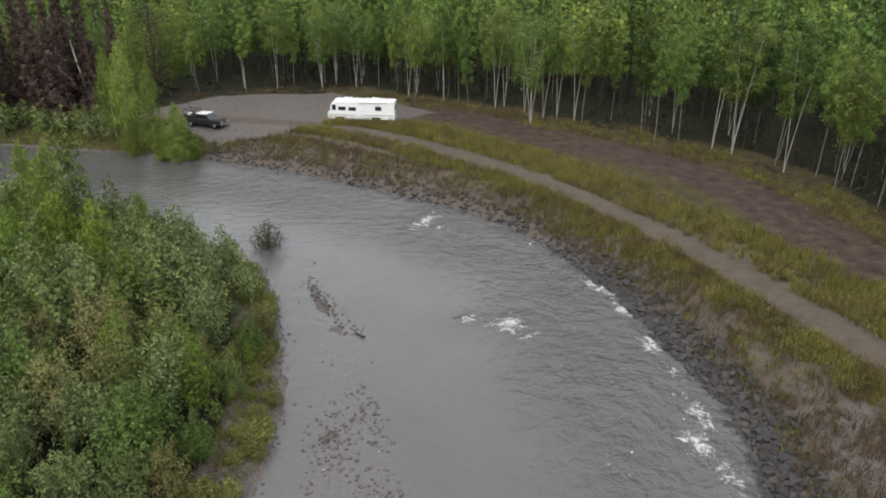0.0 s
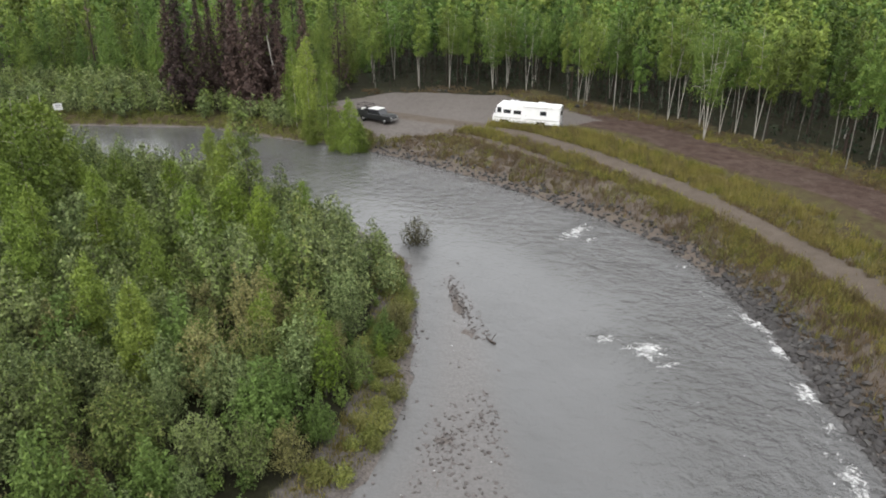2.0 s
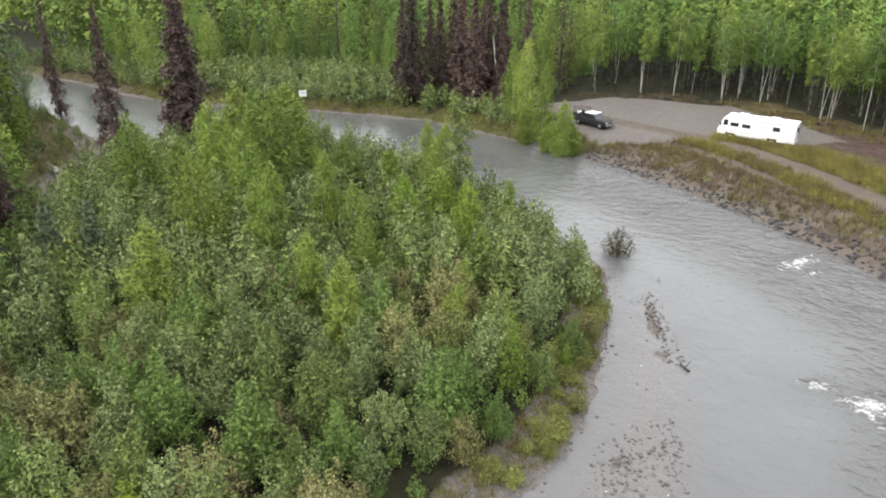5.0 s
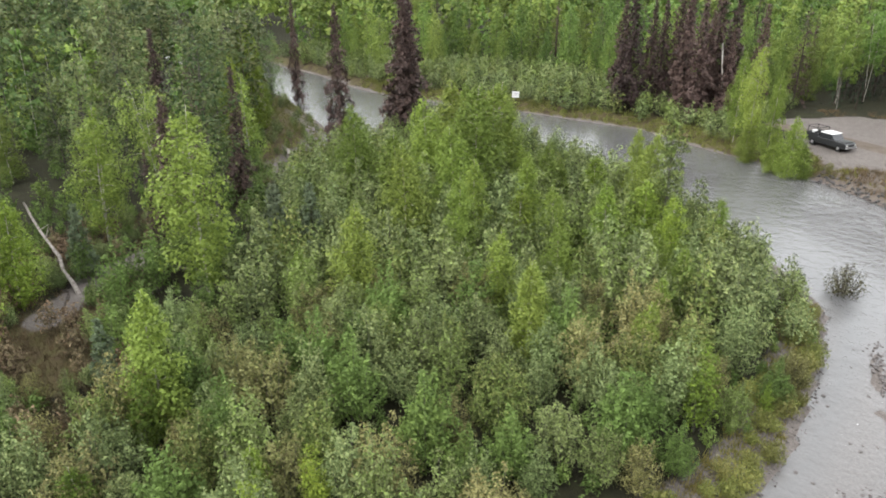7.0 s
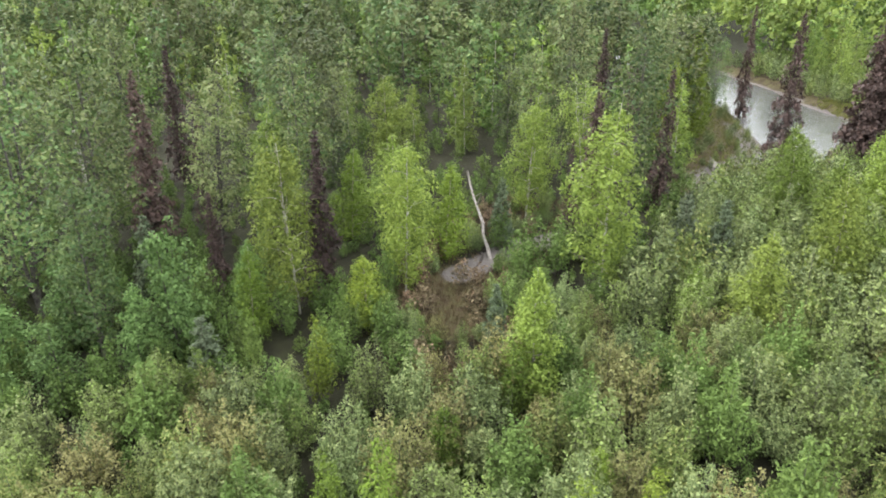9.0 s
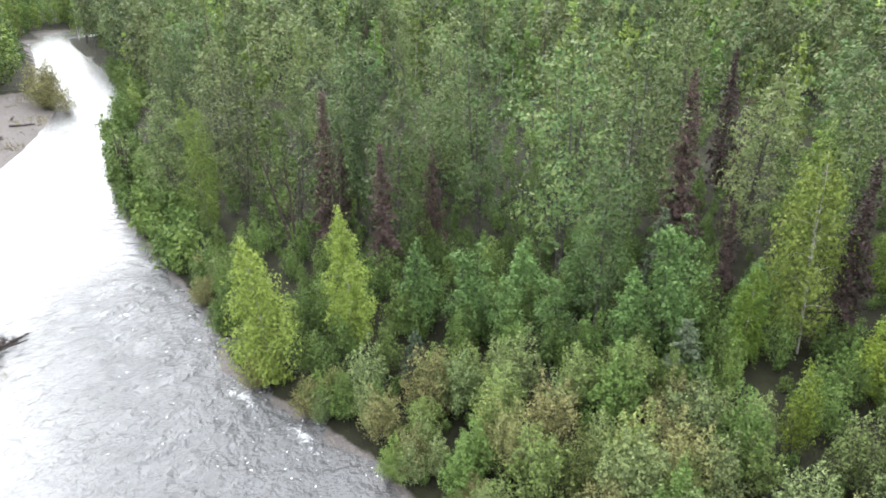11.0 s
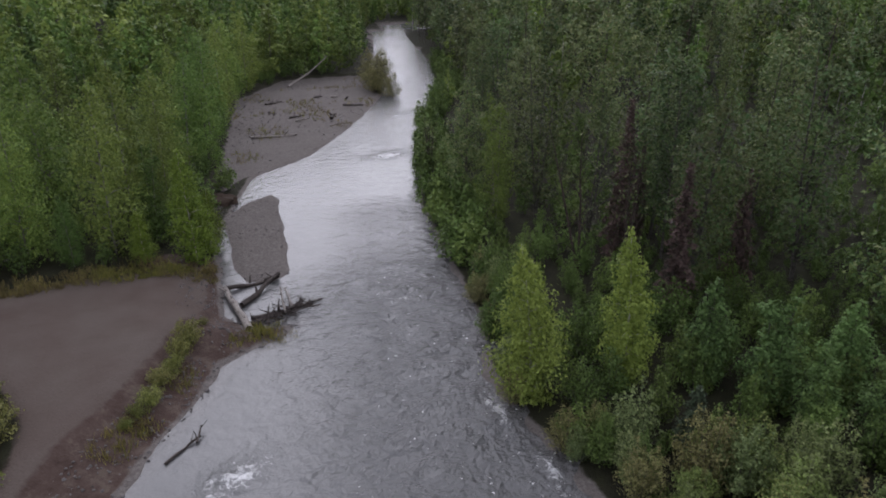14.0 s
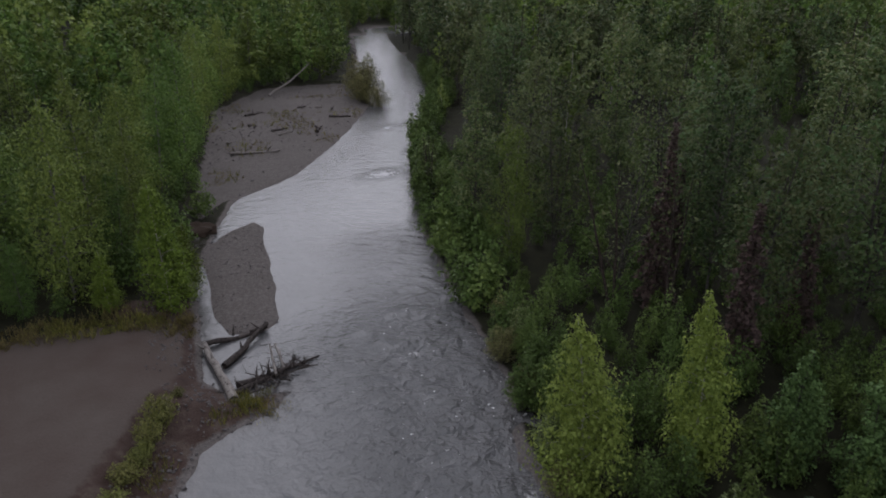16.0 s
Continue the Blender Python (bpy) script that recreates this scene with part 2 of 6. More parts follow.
def water_material():
    """Grey glacial silt water with chop and patches of broken white water."""
    m, n, l, b = material("silty_river_water", 0.08, 0.5)
    b.inputs["IOR"].default_value = 1.58
    p = world_place(n)
    flow = n.new("ShaderNodeAttribute")
    flow.attribute_name = "river"
    s = n.new("ShaderNodeSeparateColor")
    l.new(flow.outputs["Color"], s.inputs[0])
    foam, chop, shallow = s.outputs[0], s.outputs[1], s.outputs[2]
    silt = noise_node(n, l, 0.10, 4, 0.55, p)
    body = ramp(n, l, silt.outputs[0], [(0.3, (0.080, 0.080, 0.079)), (0.7, (0.100, 0.100, 0.100))]).outputs[0]
    bed = noise_node(n, l, 5.0, 5, 0.75, p)
    stony = ramp(n, l, bed.outputs[0], [(0.35, (0.066, 0.058, 0.052)), (0.62, (0.138, 0.124, 0.116))]).outputs[0]
    body = mix(n, l, calc(n, l, "MULTIPLY", shallow, 0.6), body, stony)
    curl = noise_node(n, l, 1.7, 8, 0.78, p)
    curl.inputs["Distortion"].default_value = 0.9
    k = calc(n, l, "ADD", calc(n, l, "MULTIPLY", foam, 0.31), curl.outputs[0])
    white = ramp(n, l, k, [(0.69, (0, 0, 0)), (0.78, (0.35, 0.35, 0.35)), (0.95, (1, 1, 1))]).outputs[0]
    white = calc(n, l, "MULTIPLY", white, calc(n, l, "MINIMUM", calc(n, l, "MULTIPLY", foam, 4.0), 1.0))
    speck = noise_node(n, l, 3.2, 3, 0.6, p)
    flecks = ramp(n, l, calc(n, l, "ADD", calc(n, l, "ADD", calc(n, l, "MULTIPLY", chop, 0.09), calc(n, l, "MULTIPLY", shallow, 0.10)), speck.outputs[0]), [(0.80, (0, 0, 0)), (0.86, (1, 1, 1))]).outputs[0]
    white = calc(n, l, "MAXIMUM", white, calc(n, l, "MULTIPLY", flecks, 0.7))
    l.new(mix(n, l, white, body, (0.82, 0.82, 0.81)), b.inputs["Base Color"])
    l.new(calc(n, l, "ADD", calc(n, l, "MULTIPLY", white, 0.55), 0.13), b.inputs["Roughness"])
    r1, r2, r3 = noise_node(n, l, 0.9, 3, 0.5, p), noise_node(n, l, 2.6, 4, 0.6, p), noise_node(n, l, 9.0, 3, 0.6, p)
    r1.inputs["Distortion"].default_value = 0.25
    small = calc(n, l, "ADD", calc(n, l, "MULTIPLY", r2.outputs[0], 0.4), calc(n, l, "MULTIPLY", r3.outputs[0], 0.10))
    h = calc(n, l, "ADD", calc(n, l, "MULTIPLY", r1.outputs[0], 1.0), small)
    h = calc(n, l, "MULTIPLY", h, calc(n, l, "ADD", calc(n, l, "MULTIPLY", chop, 1.55), 0.20))
    bumped(n, l, b, h, 1.0, 0.29)
    return m


GROUND, WATER = ground_material(), water_material()

# ---- mesh helpers ----


def sheet(name, verts, faces, mats, index=None, smooth=False, attributes=()):
    """A mesh object from arrays of places and of three- or four-cornered faces (a list of arrays)."""
    me = bpy.data.meshes.new(name)
    verts = np.asarray(verts, dtype=np.float32)
    faces = [np.asarray(f, dtype=np.int32) for f in faces if len(f)]
    loops = np.concatenate([f.ravel() for f in faces])
    sizes = np.concatenate([np.full(len(f), f.shape[1], dtype=np.int32) for f in faces])
    me.vertices.add(len(verts))
    me.vertices.foreach_set("co", verts.ravel())
    me.loops.add(len(loops))
    me.loops.foreach_set("vertex_index", loops)
    me.polygons.add(len(sizes))
    me.polygons.foreach_set("loop_start", np.concatenate([[0], np.cumsum(sizes)[:-1]]).astype(np.int32))
    for mat in mats:
        me.materials.append(mat)
    if index is not None:
        me.polygons.foreach_set("material_index", np.asarray(index, dtype=np.int32))
    me.polygons.foreach_set("use_smooth", np.full(len(sizes), smooth))
    for key, kind, values in attributes:
        a = me.attributes.new(key, kind, "POINT")
        a.data.foreach_set("color" if kind == "FLOAT_COLOR" else "value", np.asarray(values, dtype=np.float32).ravel())
    me.update(calc_edges=True)
    me.validate()
    return me


def part(name, data, parent, label="", mat=None):
    """One mesh (or bmesh) as a part under a thing."""
    if isinstance(data, bmesh.types.BMesh):
        me = bpy.data.meshes.new(name)
        data.to_mesh(me)
        data.free()
        data = me
    if mat is not None and not data.materials:
        data.materials.append(mat)
    ob = new(name, data)
    ob.parent = parent
    return tagged(ob, label)


def thing(name, m, label, category, group=""):
    ob = new(name)
    ob.matrix_world = m
    ob.empty_display_size = 0.3
    return tagged(ob, label, category, group)


def smoothstep(a, b, v):
    k = np.clip((v - a) / (b - a), 0, 1)
    return k * k * (3 - 2 * k)


def lattice(x, y, scale, seed=0):
    """Smooth value noise, 0 to 1."""
    x, y = np.asarray(x, dtype=float) / scale + seed * 17.3, np.asarray(y, dtype=float) / scale - seed * 9.1
    xi, yi = np.floor(x), np.floor(y)
    fx, fy = x - xi, y - yi
    fx, fy = fx * fx * (3 - 2 * fx), fy * fy * (3 - 2 * fy)

    def corner(a, b):
        v = np.sin(a * 127.1 + b * 311.7 + seed * 74.7) * 43758.5453
        return v - np.floor(v)

    return (corner(xi, yi) * (1 - fx) + corner(xi + 1, yi) * fx) * (1 - fy) + (corner(xi, yi + 1) * (1 - fx) + corner(xi + 1, yi + 1) * fx) * fy


def to_line(px, py, line):
    """Distance from places to a polyline."""
    best = np.full(np.shape(px), 1e9)
    for (ax, ay), (bx, by) in zip(line[:-1], line[1:]):
        dx, dy = bx - ax, by - ay
        k = np.clip(((px - ax) * dx + (py - ay) * dy) / (dx * dx + dy * dy + 1e-9), 0, 1)
        best = np.minimum(best, np.hypot(px - ax - k * dx, py - ay - k * dy))
    return best


def inside(px, py, ring):
    hit = np.zeros(np.shape(px), dtype=bool)
    for (ax, ay), (bx, by) in zip(ring, ring[1:] + ring[:1]):
        if ay != by:
            hit ^= ((ay > py) != (by > py)) & (px < (bx - ax) * (py - ay) / (by - ay) + ax)
    return hit


# ---- the plan: banks, track and clearings ----
EAST = [(-330, -292), (-200, -278), (-150, -263), (-124, -247), (-112, -231), (-94, -190), (-78, -158), (-64, -123), (-50, -104), (-35.5, -87), (-26, -81), (-22, -73), (-17.4, -63.4),
        (-16, -56), (-14.2, -48.5), (-15.5, -45.6), (-18.6, -45.0), (-16.4, -43.1), (-12.5, -42), (-9.9, -38.1), (-7.3, -35.5), (-4.9, -32.2), (-3.2, -29.3),
        (1.5, -18), (7, -3), (12, 14), (14.5, 25.1), (15.3, 29.9), (15.4, 33), (14.8, 36.7), (14, 41.1), (13, 46.2), (11.6, 50.8), (9.7, 55.5), (7.3, 60),
        (5, 63.3), (1.3, 66.9), (-4.6, 71.2), (-11.1, 75.8), (-16.8, 79.6), (-22, 82.4), (-29.1, 85.6)]
NORTH = [(-29.1, 85.6), (-34.8, 87.3), (-44, 88.8), (-49, 90), (-56, 92), (-66, 90), (-79.5, 87.4), (-98, 80.5), (-112, 81), (-124, 83.5), (-145, 84.5), (-200, 86), (-330, 94)]
ISLAND = [(-330, 76), (-200, 71), (-145, 69.5), (-112, 66.6), (-88, 58.5), (-79.5, 52), (-75, 44), (-71.5, 42), (-72.5, 48), (-76, 56), (-78, 64), (-71, 72), (-60, 69), (-48, 69), (-37, 66), (-28, 62.5),
          (-20.5, 58), (-15.3, 53.3), (-13.2, 47.2), (-11.3, 39.2), (-10.4, 34.1), (-10.2, 30.2), (-10.4, 27.8), (-11.2, 24.9), (-13, 16), (-16.5, 4), (-20.5, -8),
          (-24.3, -18.5), (-24.8, -22), (-25.2, -25.3), (-25.3, -28.6), (-26.9, -33.9), (-29.9, -39.1), (-32.3, -46.3), (-35.1, -54.1), (-38.8, -64.2),
          (-46.7, -79.3), (-57.3, -97.7), (-73.8, -118.5), (-91.6, -154.2), (-106.5, -191), (-122, -226), (-150, -244), (-205, -258), (-330, -272)]
RIVER = EAST + NORTH[1:] + ISLAND
TRACK = [(-40, 101), (-32, 99), (-23.7, 96.1), (-16.2, 94.2), (-9.3, 89.6), (-3.4, 84.4), (1.9, 78.6), (7.7, 72.2), (12.4, 65), (16.1, 58), (19, 51.6), (21.1, 45.6), (22.7, 40.3),
         (24.2, 36.1), (25.3, 31), (25.6, 22), (23.4, 8), (18, -6), (12, -18), (5, -28), (-0.5, -36), (-4, -44), (-6, -50)]
LOWER_TRACK = [(-21, 91), (-14, 87.3), (-8.8, 82.6), (-3.4, 78), (2, 73.2), (6.8, 67.5)]
SIDE_OPEN = [(-60, 40), (-72, 36), (-85, 46.5), (-112, 62), (-150, 82), (-70, 78), (-58, 62)]
STRIP = [(-51, 9.5), (-55.5, 14.5), (-58.5, 21.5), (-61, 26)]
YARD = [(-5, 103.5), (6.6, 97.5), (15, 84.8), (23.8, 77.2), (30.2, 66), (31.6, 55), (32.9, 45.5), (34, 35), (35, 20)]
PARKING = [(-42, 105.5), (-34, 116), (-15, 117), (-5, 109), (1, 101), (-4, 96.5), (-14, 96.5), (-21, 89), (-28, 87), (-33, 93.5)]
PAD = [(6, -57), (-4, -57.2), (-11, -57), (-14.8, -54.6), (-13.4, -49), (-9.9, -44.4), (-8.1, -42), (-6.4, -39.8), (-2.6, -35.5), (0.2, -30.2), (0.9, -28), (3, -28), (0.9, -32), (-0.2, -35), (-1.0, -38.6), (0, -43), (2.6, -47.7), (6, -51)]
FAR_BAR = [(-21, -76), (-25, -90), (-36, -124), (-50, -140), (-67, -141), (-62, -121), (-48, -101), (-35, -87), (-25, -81)]
BAR = [(-21.8, -71.5), (-23.6, -73.0), (-25.8, -74), (-26.2, -72), (-25.2, -68.8), (-23.4, -62.4), (-22.1, -57.5), (-20.6, -53.2), (-19, -52.2), (-17.0, -53.1), (-16.9, -55.9), (-18.0, -61.3), (-19.0, -67.6)]
SHALLOWS = [(-13.5, 55), (-12, 55), (-8.8, 49), (-5.6, 41), (-3.8, 34), (-1.8, 27), (-1, 14), (-8, 10), (-14, 12), (-11.5, 24), (-10.3, 31), (-11.5, 40)]
STONY = [(-10.2, 31), (-9.4, 34), (-6.4, 37.5), (-4.8, 37), (-3, 31), (-1.6, 26), (-1, 18), (-7, 16), (-10, 22), (-10.3, 27)]
FOREST_EDGE = [(-60, 109), (-39, 114.5), (-29, 120.5), (-15, 121.2), (-3.4, 112), (6.9, 105.5), (14.3, 97.8), (25.5, 90), (30.6, 83), (35, 76), (38.4, 65.6), (39.6, 53), (41, 36), (42, 10), (40, -15), (25, -45), (10, -60)]


def off_water(x, y):
    """Distance from the waterline, positive on land."""
    d = to_line(x, y, RIVER + RIVER[:1])
    return np.where(inside(x, y, RIVER), -d, d)


def height(x, y):
    """The lie of the land; the water stands at 0."""
    x, y = np.asarray(x, dtype=float), np.asarray(y, dtype=float)
    d = off_water(x, y)
    de, dn, di = to_line(x, y, EAST), to_line(x, y, NORTH), to_line(x, y, ISLAND)
    low = np.minimum(np.minimum(de, dn), di)
    we, wn_, wi = np.exp(-(de - low) / 5), np.exp(-(dn - low) / 5), np.exp(-(di - low) / 5)
    ragged = d + (lattice(x, y, 2.2, 3) - 0.5) * 1.0
    dike = smoothstep(-20, 5, y)
    east = (1.2 + 1.0 * dike) * smoothstep(-0.3, 4.6, ragged) + 0.3 * smoothstep(5, 12, d)
    north = 1.15 * smoothstep(-0.3, 3.0, ragged) + 0.6 * smoothstep(4, 14, d)
    isl = 0.75 * smoothstep(-0.4, 7.0, ragged) + 0.5 * smoothstep(8, 30, d)
    land = (we * east + wn_ * north + wi * isl) / (we + wn_ + wi)
    bar = inside(x, y, FAR_BAR)
    land = np.where(bar, 0.12 + 0.5 * smoothstep(0, 16, d), land)
    bump = (lattice(x, y, 5, 1) - 0.5) * 0.3 + (lattice(x, y, 1.4, 2) - 0.5) * 0.14
    worn = np.exp(-(to_line(x, y, TRACK) / 2.6) ** 2)
    land = land + bump * smoothstep(0, 5, d) * (1 - 0.75 * worn) + 0.25 * smoothstep(3.5, 0.5, to_line(x, y, TRACK)) * dike
    land = land + 3.0 * smoothstep(200, 900, np.hypot(x, y)) * lattice(x, y, 180, 5)
    pad = to_line(x, y, PAD + PAD[:1]) * np.where(inside(x, y, PAD), 1, -1)
    land = land + 0.38 * smoothstep(-0.5, 0.4, pad) * smoothstep(-58, -52, y)
    bed = -0.06 - 0.3 * smoothstep(0, 1.0, -d) - 0.6 * smoothstep(1, 7, -d)
    ds = np.where(inside(x, y, SHALLOWS), to_line(x, y, SHALLOWS + SHALLOWS[:1]), 0)
    bed = bed + smoothstep(0, 2.5, ds) * (-bed - 0.16 + 0.24 * (lattice(x, y, 1.7, 8) - 0.36) + 0.10 * (lattice(x, y, 0.9, 9) - 0.5))
    dg = np.where(inside(x, y, STONY), to_line(x, y, STONY + STONY[:1]), 0)
    bed = bed + smoothstep(0, 2.0, dg) * (0.03 + 0.05 * lattice(x, y, 1.6, 10))
    ridge = np.exp(-(to_line(x, y, [(-11.3, 50), (-9.6, 46.5), (-7.4, 42)]) / 0.95) ** 2)
    bed = bed + ridge * (0.17 + 0.12 * lattice(x, y, 1.6, 12))
    db = to_line(x, y, BAR + BAR[:1]) * np.where(inside(x, y, BAR), 1, -1)
    bed = np.where(db > -0.5, np.maximum(bed, -0.15 + 0.3 * smoothstep(-0.4, 0.9, db) + 0.1 * lattice(x, y, 2.5, 13)), bed)
    return np.where(d > 0, np.maximum(land, 0.0 + 0.06 * np.clip(d, 0, 1)), bed)


def ground_at(x, y):
    return float(height(np.array([x]), np.array([y]))[0])


def axis(low, high, step, reach, growth=1.28):
    core = np.arange(low, high + step / 2, step)
    out, s = [], step
    v = 0.0
    while v < reach:
        s *= growth
        v += s
        out.append(v)
    out = np.array(out)
    return np.concatenate([low - out[::-1], core, core[-1] + out])


# the ground: one sheet to the horizon
gx, gy = axis(-92, 42, 0.7, 2600), axis(-160, 120, 0.78, 2600)
XX, YY = np.meshgrid(gx, gy)
px, py = XX.ravel(), YY.ravel()
pz = height(px, py)
nx, ny = len(gx), len(gy)
ids = np.arange(nx * ny).reshape(ny, nx)
quads = np.stack([ids[:-1, :-1].ravel(), ids[:-1, 1:].ravel(), ids[1:, 1:].ravel(), ids[1:, :-1].ravel()], axis=1)
dw, dt = off_water(px, py), to_line(px, py, TRACK)
de, dn, di = to_line(px, py, EAST), to_line(px, py, NORTH), to_line(px, py, ISLAND)
in_park, in_pad, in_far = inside(px, py, PARKING), inside(px, py, PAD), inside(px, py, FAR_BAR)
d_yard, d_edge = to_line(px, py, YARD), to_line(px, py, FOREST_EDGE)
z_track = smoothstep(2.1, 0.9, dt) * smoothstep(-34, -14, py)
z_track = np.maximum(z_track, 0.75 * smoothstep(1.6, 0.5, to_line(px, py, LOWER_TRACK)))
z_pad = in_pad * smoothstep(-0.6, 1.2, to_line(px, py, PAD + PAD[:1]))
east_side = (de < dn) & (de < di) & (dw > 0)
z_gravel = np.maximum(smoothstep(1.0, 0.0, dw) * (1 - 0.8 * (east_side & (py > -20))), in_far * 1.0)
z_gravel = np.maximum(z_gravel, smoothstep(4.5, 2.0, dw) * (di < de) * (py > 10) * (py < 60) * 1.0)
z_gravel = np.maximum(z_gravel, in_park * 0.68)
z_gravel = np.maximum(z_gravel, smoothstep(12, 8, to_line(px, py, [(27, 30), (22, 18), (14, 2), (4, -20)])) * east_side * smoothstep(40, 26, py) * 0.6)
z_gravel = np.maximum(z_gravel, 0.9 * smoothstep(2.2, 0.8, to_line(px, py, STRIP)))
z_mud = np.maximum(smoothstep(4.8, 2.8, d_yard), in_park * 0.55)
z_mud = np.maximum(z_mud, smoothstep(7.5, 4, dw) * east_side * (py < -25) * (py > -60) * 0.85)
z_grass = np.where(east_side, smoothstep(7, 3, d_edge) * 0.75 * lattice(px, py, 4, 51) * 1.4, 0) + 0.75 * smoothstep(11, 2, np.hypot(px + 47, (py - 9) * 0.9)) + 0.6 * (dn < di) * (dn < de) * smoothstep(12, 3, dw)
z_grass = np.maximum(z_grass, 0.85 * (inside(px, py, FOREST_EDGE + [(-60, 60), (0, 60)]) & east_side & (py > -30)))
z_grass = np.maximum(z_grass, 0.8 * (inside(px, py, SIDE_OPEN) & (dw > 0.8)))
z_slope = east_side * smoothstep(15, 9, dw) * (py > -25)
zones = np.stack([z_track, np.clip(z_grass, 0, 1), z_gravel, np.ones_like(pz)], axis=1)
zones_b = np.stack([z_mud, z_slope.astype(float), z_pad, np.ones_like(pz)], axis=1)
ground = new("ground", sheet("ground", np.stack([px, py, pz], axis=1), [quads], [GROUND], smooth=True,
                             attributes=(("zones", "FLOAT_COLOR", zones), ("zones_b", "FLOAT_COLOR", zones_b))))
tagged(ground, "river valley floor of gravel, wet soil, dirt track and shade-darkened litter", "ground", kind="structure")

# the river
wx, wy = axis(-100, 22, 0.55, 330, 1.2), axis(-100, 96, 0.6, 330, 1.2)
XX, YY = np.meshgrid(wx, wy)
px, py = XX.ravel(), YY.ravel()
dw = off_water(px, py)
keep = (dw < 2.2).reshape(len(wy), len(wx))
ids = np.arange(len(px)).reshape(len(wy), len(wx))
use = keep[:-1, :-1] | keep[:-1, 1:] | keep[1:, 1:] | keep[1:, :-1]
quads = np.stack([ids[:-1, :-1][use], ids[:-1, 1:][use], ids[1:, 1:][use], ids[1:, :-1][use]], axis=1)
used = np.unique(quads)
back = np.full(len(px), -1)
back[used] = np.arange(len(used))
px, py, dw, quads = px[used], py[used], dw[used], back[quads]
foam = np.zeros_like(px)
# broken water: place, reach along and across, turn, strength
for x, y, along, across, turn, power in [(-1.6, 63.2, 3.2, 1.1, 60, 0.95), (-0.3, 61.4, 1.5, 0.8, 60, 0.7), (1.1, 43.4, 1.2, 0.8, 0, 0.95), (3.9, 42.6, 1.9, 1.5, 10, 1.0), (4.9, 41, 1.6, 0.9, 30, 0.7),
                                         (11.6, 48.4, 3.2, 0.9, 115, 0.95), (12.6, 44.6, 2.0, 0.9, 110, 0.9), (13.1, 39.4, 1.9, 0.8, 100, 0.95), (13.4, 36.2, 1.3, 0.6, 95, 0.85), (13.4, 31.8, 2.8, 0.9, 95, 0.85),
                                         (12.3, 29.2, 1.7, 1.1, 90, 0.95), (13.0, 26.4, 2.2, 0.8, 90, 0.85), (12.8, 23.0, 2.6, 0.9, 80, 0.9), (7.5, 57.0, 1.2, 0.6, 60, 0.7), (8.8, 53.0, 1.4, 0.5, 70, 0.55),
                                         (-10.2, -31.2, 2.2, 1.1, 20, 0.95), (-8.4, -28.2, 1.6, 2.0, 70, 1.0), (-10.6, -27.0, 1.7, 1.2, 30, 0.95), (-9.4, -24.6, 2.0, 1.4, 40, 0.9),
                                         (-24.7, -29.2, 2.4, 0.55, 75, 1.0), (-24.0, -23.3, 1.9, 0.5, 75, 0.95), (-44.3, -82.2, 3.0, 1.6, 10, 1.05), (-26.9, -44.6, 1.8, 0.6, 10, 0.75), (-57, -104, 5, 1.2, 20, 0.7)]:
    c, s = math.cos(radians(turn)), math.sin(radians(turn))
    u, v = (px - x) * c + (py - y) * s, -(px - x) * s + (py - y) * c
    foam = np.maximum(foam, power * np.exp(-(u / along) ** 2 - (v / across) ** 2))
run = smoothstep(13, 3, to_line(px, py, [(11.5, 50), (12, 38), (9.5, 20), (-6, -8), (-19, -22), (-23, -32), (-27, -44)]))
run = np.maximum(run, 0.7 * smoothstep(9, 2, to_line(px, py, [(-20, 73), (-8, 66), (2, 58), (8, 52)])))
foam = np.maximum(foam, 0.30 * run * smoothstep(0.5, 0.85, lattice(px, py, 4.5, 21)))
chop = np.clip(0.07 * smoothstep(-60, -40, px) + 0.2 * smoothstep(-70, -95, py) + 0.75 * run + 0.6 * foam, 0, 1)
ds = np.where(inside(px, py, SHALLOWS), to_line(px, py, SHALLOWS + SHALLOWS[:1]), 0)
shallow = np.maximum(smoothstep(0, 3.0, ds), 0.5 * smoothstep(-1.2, 0, dw))
rough_run = smoothstep(9, 2, to_line(px, py, [(-12, -12), (-20, -20), (-23, -28), (-26, -38), (-30, -48), (-35, -60)]))
chop = np.clip(chop + 0.5 * rough_run, 0, 1.3)
surface = (0.06 + 0.07 * rough_run) * chop * (lattice(px, py, 1.5, 31) + 0.5 * lattice(px, py, 1.1, 33) - 0.75) * 2 + 0.07 * foam * lattice(px, py, 1.1, 32)
river = new("river", sheet("river", np.stack([px, py, surface], axis=1), [quads], [WATER], smooth=True,
                           attributes=(("river", "FLOAT_COLOR", np.stack([foam, chop, shallow, np.ones_like(foam)], axis=1)),)))
tagged(river, "grey silty river with ripples and patches of white water", "river", kind="structure")

# ---- plants ----


class Heap:
    """Arrays of places and faces, gathered piece by piece."""

    def __init__(self):
        self.v, self.f, self.count = [], [], 0

    def add(self, v, f):
        self.v.append(v)
        self.f.append(f + self.count)
        self.count += len(v)

    def arrays(self):
        if not self.v:
            return np.zeros((0, 3)), np.zeros((0, 4), dtype=int)
        return np.concatenate(self.v), np.concatenate(self.f)


